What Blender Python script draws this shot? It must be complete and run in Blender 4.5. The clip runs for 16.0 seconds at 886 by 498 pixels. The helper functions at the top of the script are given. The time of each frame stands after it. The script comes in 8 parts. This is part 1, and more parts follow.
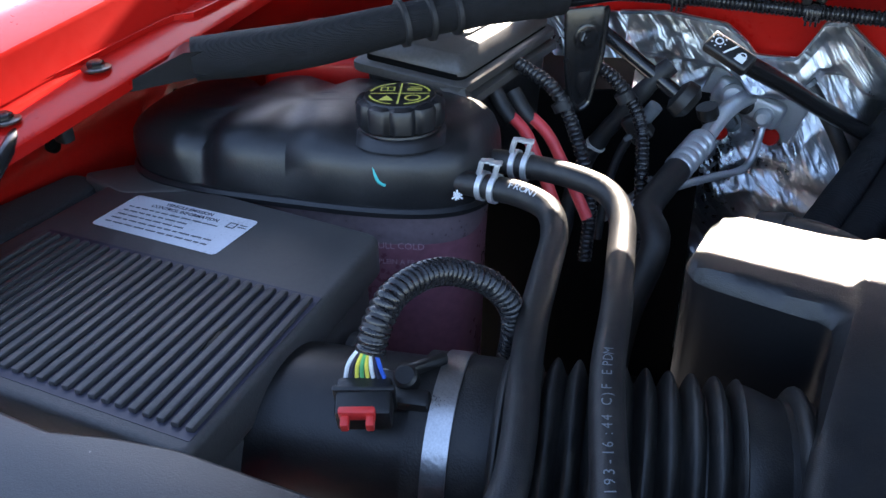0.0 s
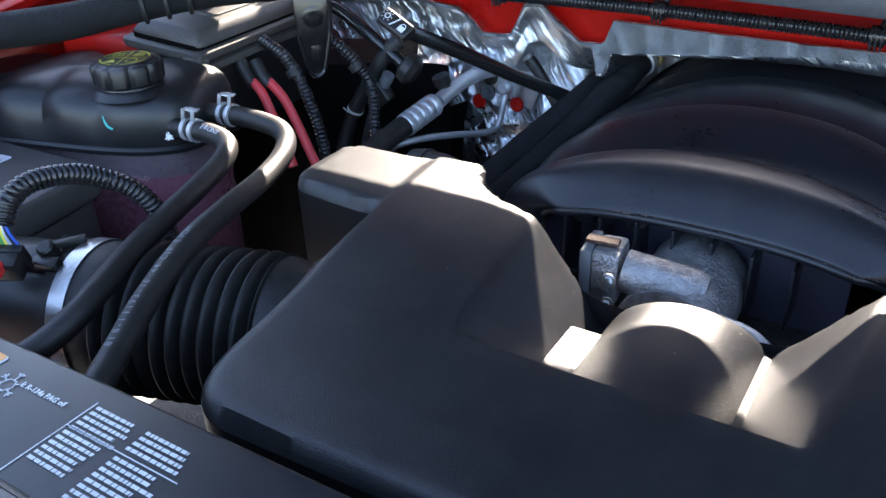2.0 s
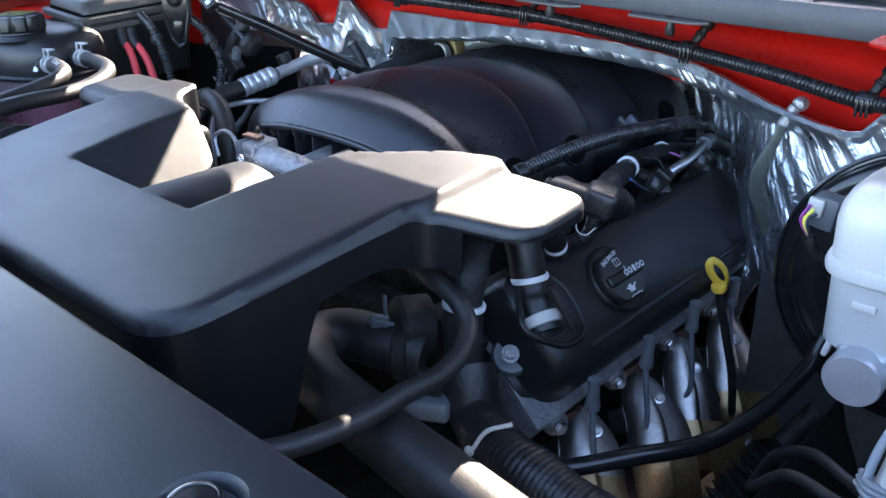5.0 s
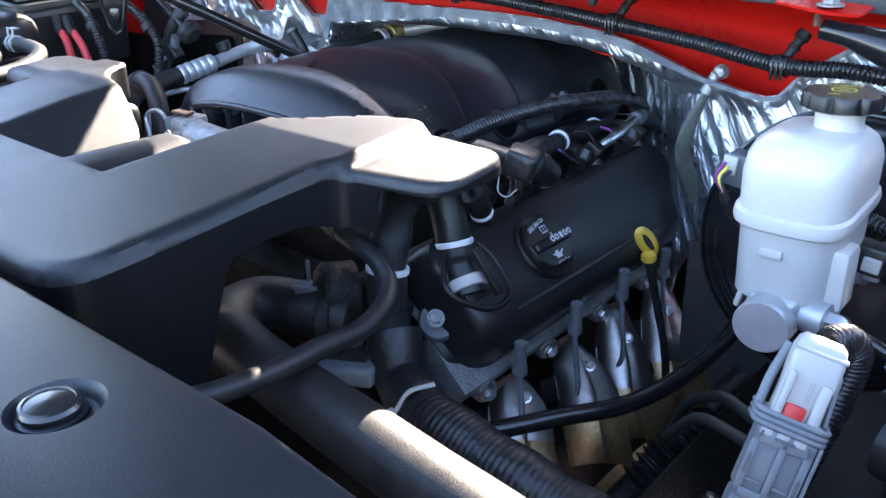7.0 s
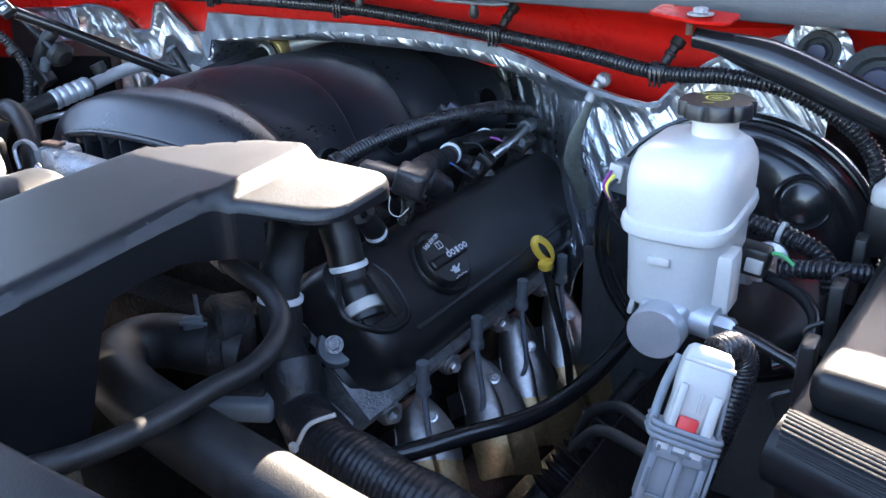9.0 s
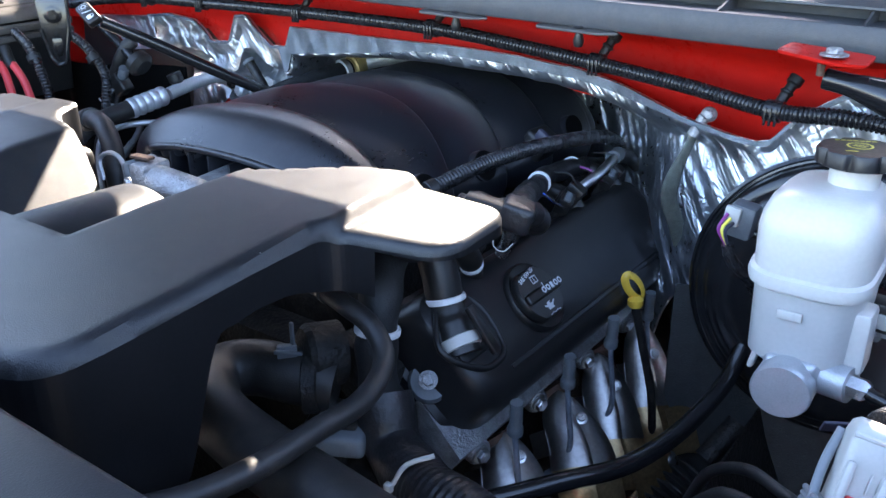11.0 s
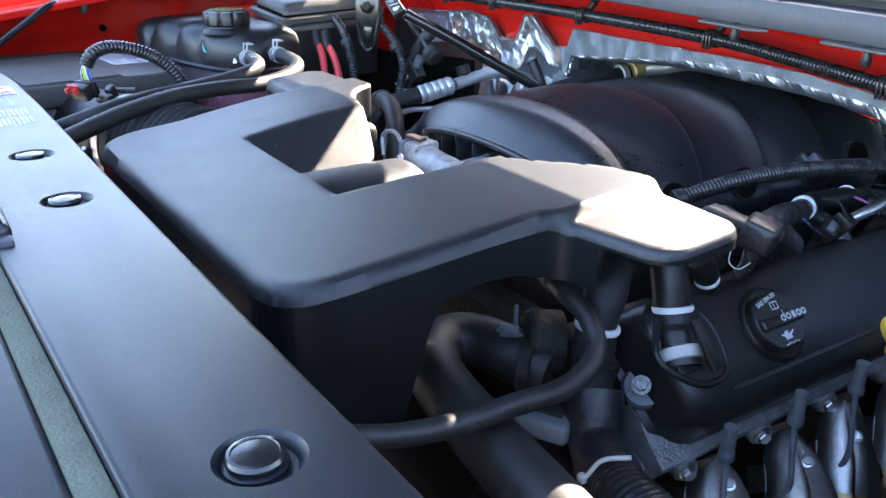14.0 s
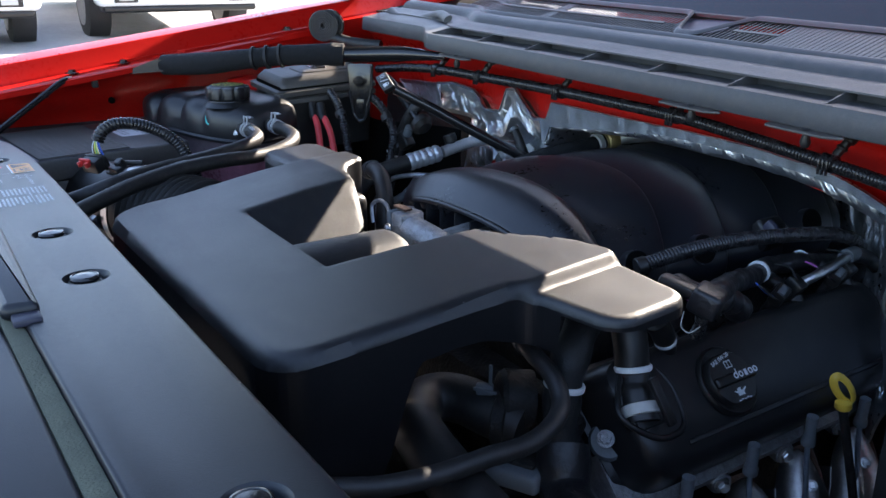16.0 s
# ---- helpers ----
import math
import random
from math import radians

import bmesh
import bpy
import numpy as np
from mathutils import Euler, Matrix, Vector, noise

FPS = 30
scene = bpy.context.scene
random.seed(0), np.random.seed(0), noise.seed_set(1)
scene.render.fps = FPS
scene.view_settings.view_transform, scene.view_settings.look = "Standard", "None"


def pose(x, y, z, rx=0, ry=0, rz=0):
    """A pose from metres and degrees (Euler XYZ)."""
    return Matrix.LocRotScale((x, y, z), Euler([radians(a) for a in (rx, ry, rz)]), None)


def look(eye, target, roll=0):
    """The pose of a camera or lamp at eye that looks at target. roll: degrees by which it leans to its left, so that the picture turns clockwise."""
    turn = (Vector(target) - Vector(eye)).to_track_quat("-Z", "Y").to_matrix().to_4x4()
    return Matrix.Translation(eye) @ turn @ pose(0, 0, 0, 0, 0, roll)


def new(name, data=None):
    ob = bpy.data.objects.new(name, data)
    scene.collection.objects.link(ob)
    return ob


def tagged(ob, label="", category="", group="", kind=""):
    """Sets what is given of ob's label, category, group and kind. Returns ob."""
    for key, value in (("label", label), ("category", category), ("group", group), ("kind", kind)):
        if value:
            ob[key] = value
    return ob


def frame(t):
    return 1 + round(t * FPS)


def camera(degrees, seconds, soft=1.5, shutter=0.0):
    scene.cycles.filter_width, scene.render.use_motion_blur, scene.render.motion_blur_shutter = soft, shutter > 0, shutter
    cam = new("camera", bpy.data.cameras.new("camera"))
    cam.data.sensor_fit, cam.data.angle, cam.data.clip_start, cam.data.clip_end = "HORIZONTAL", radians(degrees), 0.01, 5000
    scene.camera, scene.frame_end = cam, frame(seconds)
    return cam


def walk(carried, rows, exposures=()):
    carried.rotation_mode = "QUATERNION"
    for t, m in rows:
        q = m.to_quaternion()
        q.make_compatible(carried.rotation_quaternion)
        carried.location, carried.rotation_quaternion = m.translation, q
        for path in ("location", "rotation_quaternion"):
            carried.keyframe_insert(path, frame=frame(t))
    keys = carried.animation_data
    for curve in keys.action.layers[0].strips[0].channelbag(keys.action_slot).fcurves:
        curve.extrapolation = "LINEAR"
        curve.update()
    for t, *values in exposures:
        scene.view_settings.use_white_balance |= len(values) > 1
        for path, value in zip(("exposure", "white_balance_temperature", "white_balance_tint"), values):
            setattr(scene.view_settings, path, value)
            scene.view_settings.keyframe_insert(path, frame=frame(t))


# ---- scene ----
cam = camera(56.6, 16.0)
EXPOSURE = 2.5
STOPS = [(0.0, 0.5), (2.0, 0.65), (2.5, 0.85), (3.5, 0.62), (4.0, 0.8), (6.5, 1.45), (8.0, 1.45), (12.0, 1.3), (13.5, 1.5), (14.5, 1.48), (15.2, 1.27), (15.6, 0.9), (16.0, 0.2)]
PATH = [
    (0, (-0.223, -0.181, 1.402), (-1.115, 1.294, 0.387), -1.2),
    (0.5, (-0.129, -0.184, 1.403), (-1.05, 1.27, 0.385), -1.5),
    (1, (-0.02, -0.171, 1.406), (-0.951, 1.276, 0.388), -1.7),
    (1.5, (0.07, -0.17, 1.408), (-0.88, 1.273, 0.4), -2.3),
    (2, (0.186, -0.183, 1.41), (-0.774, 1.269, 0.424), -2.5),
    (2.5, (0.325, -0.168, 1.392), (-0.658, 1.284, 0.43), -2.7),
    (3, (0.421, -0.174, 1.375), (-0.6, 1.275, 0.448), -3.1),
    (3.5, (0.527, -0.19, 1.374), (-0.541, 1.24, 0.473), -2.8),
    (4, (0.635, -0.186, 1.357), (-0.499, 1.216, 0.489), -2.4),
    (4.2, (0.679, -0.172, 1.353), (-0.48, 1.219, 0.502), -2.1),
    (6.3, (0.846, -0.071, 1.293), (-0.532, 1.142, 0.501), -1.7),
    (6.5, (0.841, -0.088, 1.293), (-0.501, 1.165, 0.498), -1.7),
    (7, (0.841, -0.097, 1.284), (-0.38, 1.274, 0.492), -1.5),
    (7.5, (0.851, -0.08, 1.285), (-0.251, 1.387, 0.489), -1.7),
    (8, (0.85, -0.065, 1.282), (-0.204, 1.439, 0.49), -2.1),
    (8.2, (0.85, -0.064, 1.283), (-0.195, 1.446, 0.49), -2.3),
    (10.3, (0.775, -0.105, 1.306), (-0.275, 1.412, 0.535), -2.0),
    (10.5, (0.765, -0.107, 1.301), (-0.286, 1.41, 0.53), -1.5),
    (11, (0.766, -0.086, 1.305), (-0.344, 1.392, 0.54), -0.6),
    (11.5, (0.781, -0.063, 1.305), (-0.426, 1.337, 0.54), -0.2),
    (12, (0.794, -0.064, 1.314), (-0.471, 1.282, 0.548), -0.6),
    (12.5, (0.811, -0.098, 1.303), (-0.468, 1.234, 0.534), -0.5),
    (13, (0.84, -0.083, 1.287), (-0.463, 1.224, 0.518), 0.1),
    (13.5, (0.846, -0.078, 1.3), (-0.6, 1.078, 0.544), 0.3),
    (14, (0.815, -0.082, 1.305), (-0.744, 0.92, 0.553), 0.3),
    (14.5, (0.805, -0.055, 1.331), (-0.76, 0.936, 0.577), 0.5),
    (15, (0.813, -0.066, 1.351), (-0.749, 0.925, 0.59), 0.1),
    (15.5, (0.847, -0.093, 1.365), (-0.728, 0.909, 0.649), -0.1),
    (16, (0.882, -0.103, 1.351), (-0.71, 0.924, 0.711), -0.0),
]
walk(cam, [(t, look(eye, target, roll)) for t, eye, target, roll in PATH],
     [(t, EXPOSURE + e, 6500, 15) for t, e in STOPS])
# ---- light ----
SUN = Vector((-0.26, 1.0, 0.66)).normalized()
world = bpy.data.worlds.new("world")
scene.world = world
world.use_nodes = True
wn = world.node_tree
sky = wn.nodes.new("ShaderNodeTexSky")
sky.sky_type = "NISHITA"
sky.sun_disc = False
sky.sun_elevation = math.asin(SUN.z)
sky.sun_rotation = math.atan2(SUN.x, SUN.y)
wn.nodes["Background"].inputs["Strength"].default_value = 0.11
wn.links.new(sky.outputs[0], wn.nodes["Background"].inputs["Color"])
sun = new("sun", bpy.data.lights.new("sun", "SUN"))
sun.data.energy = 5.0
sun.data.angle = radians(0.5)
sun.data.color = (1.0, 0.90, 0.75)
sun.matrix_world = look(SUN * 20, (0, 0, 0))


# ---- materials ----
def mat(name, color, rough=0.5, metal=0.0, var=0.25, scale=30.0, bump=0.0, bscale=400.0, coat=0.0, rvar=0.06,
        trans=0.0, sub=0.0, dirt=0.0, dirtcol=(0.16, 0.13, 0.10), spec=0.5, speck=0.0):
    """A procedural surface: blotches and fine grain in the colour and the gloss, fine relief, thin dust."""
    m = bpy.data.materials.new(name)
    m.use_nodes = True
    nt = m.node_tree
    N, L = nt.nodes, nt.links
    b = N["Principled BSDF"]
    b.inputs["Metallic"].default_value = metal
    b.inputs["Coat Weight"].default_value = coat
    b.inputs["Coat Roughness"].default_value = 0.04
    b.inputs["Transmission Weight"].default_value = trans
    b.inputs["Specular IOR Level"].default_value = spec
    b.inputs["Subsurface Weight"].default_value = sub
    b.inputs["Subsurface Radius"].default_value = (0.02, 0.012, 0.012)
    tc = N.new("ShaderNodeTexCoord")
    n1, n2 = N.new("ShaderNodeTexNoise"), N.new("ShaderNodeTexNoise")
    n1.inputs["Scale"].default_value, n1.inputs["Detail"].default_value = scale, 5
    n2.inputs["Scale"].default_value, n2.inputs["Detail"].default_value = scale * 14, 3
    for n in (n1, n2):
        L.new(tc.outputs["Object"], n.inputs["Vector"])
    add = N.new("ShaderNodeMath")
    add.operation = "ADD"
    L.new(n1.outputs["Fac"], add.inputs[0])
    L.new(n2.outputs["Fac"], add.inputs[1])
    mr = N.new("ShaderNodeMapRange")
    mr.inputs["From Min"].default_value, mr.inputs["From Max"].default_value = 0.65, 1.35
    L.new(add.outputs[0], mr.inputs["Value"])
    mix = N.new("ShaderNodeMix")
    mix.data_type = "RGBA"
    mix.inputs["A"].default_value = (*[c * (1 - var) for c in color], 1)
    mix.inputs["B"].default_value = (*[min(1, c * (1 + var)) for c in color], 1)
    L.new(mr.outputs[0], mix.inputs["Factor"])
    out = mix.outputs["Result"]
    if dirt > 0:
        n3 = N.new("ShaderNodeTexNoise")
        n3.inputs["Scale"].default_value, n3.inputs["Detail"].default_value = scale * 2.7, 8
        L.new(tc.outputs["Object"], n3.inputs["Vector"])
        dr = N.new("ShaderNodeMapRange")
        dr.inputs["From Min"].default_value, dr.inputs["From Max"].default_value = 0.45, 0.8
        dr.inputs["To Max"].default_value = dirt
        L.new(n3.outputs["Fac"], dr.inputs["Value"])
        mx = N.new("ShaderNodeMix")
        mx.data_type = "RGBA"
        mx.inputs["B"].default_value = (*dirtcol, 1)
        L.new(dr.outputs[0], mx.inputs["Factor"])
        L.new(out, mx.inputs["A"])
        out = mx.outputs["Result"]
    if speck > 0:
        n5 = N.new("ShaderNodeTexVoronoi")
        n5.inputs["Scale"].default_value = 95
        L.new(tc.outputs["Object"], n5.inputs["Vector"])
        sr = N.new("ShaderNodeMapRange")
        sr.inputs["From Min"].default_value, sr.inputs["From Max"].default_value = 0.075, 0.045
        sr.inputs["To Max"].default_value = speck
        L.new(n5.outputs["Distance"], sr.inputs["Value"])
        rnd = N.new("ShaderNodeSeparateColor")
        L.new(n5.outputs["Color"], rnd.inputs[0])
        few = N.new("ShaderNodeMath")
        few.operation = "GREATER_THAN"
        few.inputs[1].default_value = 0.93
        L.new(rnd.outputs[0], few.inputs[0])
        mul = N.new("ShaderNodeMath")
        mul.operation = "MULTIPLY"
        L.new(few.outputs[0], mul.inputs[0])
        L.new(sr.outputs[0], mul.inputs[1])
        ms = N.new("ShaderNodeMix")
        ms.data_type = "RGBA"
        ms.inputs["B"].default_value = (0.42, 0.41, 0.38, 1)
        L.new(mul.outputs[0], ms.inputs["Factor"])
        L.new(out, ms.inputs["A"])
        out = ms.outputs["Result"]
    L.new(out, b.inputs["Base Color"])
    rr = N.new("ShaderNodeMapRange")
    rr.inputs["From Min"].default_value, rr.inputs["From Max"].default_value = 0.65, 1.35
    rr.inputs["To Min"].default_value, rr.inputs["To Max"].default_value = max(0.02, rough - rvar), min(1, rough + rvar)
    L.new(add.outputs[0], rr.inputs["Value"])
    L.new(rr.outputs[0], b.inputs["Roughness"])
    if bump > 0:
        n4 = N.new("ShaderNodeTexNoise")
        n4.inputs["Scale"].default_value, n4.inputs["Detail"].default_value = bscale, 3
        L.new(tc.outputs["Object"], n4.inputs["Vector"])
        bp = N.new("ShaderNodeBump")
        bp.inputs["Strength"].default_value = bump
        bp.inputs["Distance"].default_value = 1.0 / bscale
        L.new(n4.outputs["Fac"], bp.inputs["Height"])
        L.new(bp.outputs["Normal"], b.inputs["Normal"])
    return m


def foil_material(name, color, rough, strength):
    """Crinkled foil: fine diamond embossing and long sharp creases in the relief."""
    m = mat(name, color, rough, 1.0, 0.15, 8.0, rvar=0.1)
    nt = m.node_tree
    N, L = nt.nodes, nt.links
    tc = N.new("ShaderNodeTexCoord")
    mp = N.new("ShaderNodeMapping")
    mp.vector_type = "TEXTURE"
    mp.inputs["Rotation"].default_value = (0, -0.62, 0)
    mp.inputs["Scale"].default_value = (0.8, 1.0, 6.5)
    L.new(tc.outputs["Object"], mp.inputs["Vector"])
    v = N.new("ShaderNodeTexNoise")
    v.noise_type = "RIDGED_MULTIFRACTAL"
    v.inputs["Scale"].default_value, v.inputs["Detail"].default_value, v.inputs["Distortion"].default_value = 26, 4, 0.6
    n = N.new("ShaderNodeTexNoise")
    n.inputs["Scale"].default_value, n.inputs["Detail"].default_value, n.inputs["Distortion"].default_value = 60, 4, 1.0
    for k in (v, n):
        L.new(mp.outputs["Vector"], k.inputs["Vector"])
    a = N.new("ShaderNodeMath")
    a.operation = "ADD"
    L.new(v.outputs["Fac"], a.inputs[0])
    L.new(n.outputs["Fac"], a.inputs[1])
    bp = N.new("ShaderNodeBump")
    bp.inputs["Strength"].default_value, bp.inputs["Distance"].default_value = strength, 0.007
    L.new(a.outputs[0], bp.inputs["Height"])
    L.new(bp.outputs["Normal"], N["Principled BSDF"].inputs["Normal"])
    return m


def pattern_material(m, pitch, strength, depth):
    """Gives a surface a fine crossed emboss or weave, with uneven wrinkles beneath it."""
    nt = m.node_tree
    N, L = nt.nodes, nt.links
    tc = N.new("ShaderNodeTexCoord")
    waves = []
    for turn in ((0.5, 0.75, 0.8), (-0.6, 0.7, -0.75)):
        mp = N.new("ShaderNodeMapping")
        mp.inputs["Rotation"].default_value = turn
        w = N.new("ShaderNodeTexWave")
        w.inputs["Scale"].default_value, w.inputs["Distortion"].default_value, w.inputs["Detail"].default_value = pitch, 2.2, 2
        L.new(tc.outputs["Object"], mp.inputs["Vector"])
        L.new(mp.outputs["Vector"], w.inputs["Vector"])
        waves.append(w)
    mul = N.new("ShaderNodeMath")
    mul.operation = "MULTIPLY"
    L.new(waves[0].outputs["Fac"], mul.inputs[0])
    L.new(waves[1].outputs["Fac"], mul.inputs[1])
    n = N.new("ShaderNodeTexNoise")
    n.inputs["Scale"].default_value, n.inputs["Detail"].default_value, n.inputs["Distortion"].default_value = 45, 5, 0.8
    L.new(tc.outputs["Object"], n.inputs["Vector"])
    mx = N.new("ShaderNodeMath")
    mx.operation = "MULTIPLY_ADD"
    mx.inputs[1].default_value = 3.0
    L.new(n.outputs["Fac"], mx.inputs[0])
    L.new(mul.outputs[0], mx.inputs[2])
    bp = N.new("ShaderNodeBump")
    bp.inputs["Strength"].default_value, bp.inputs["Distance"].default_value = strength, depth
    L.new(mx.outputs[0], bp.inputs["Height"])
    L.new(bp.outputs["Normal"], N["Principled BSDF"].inputs["Normal"])
    return m


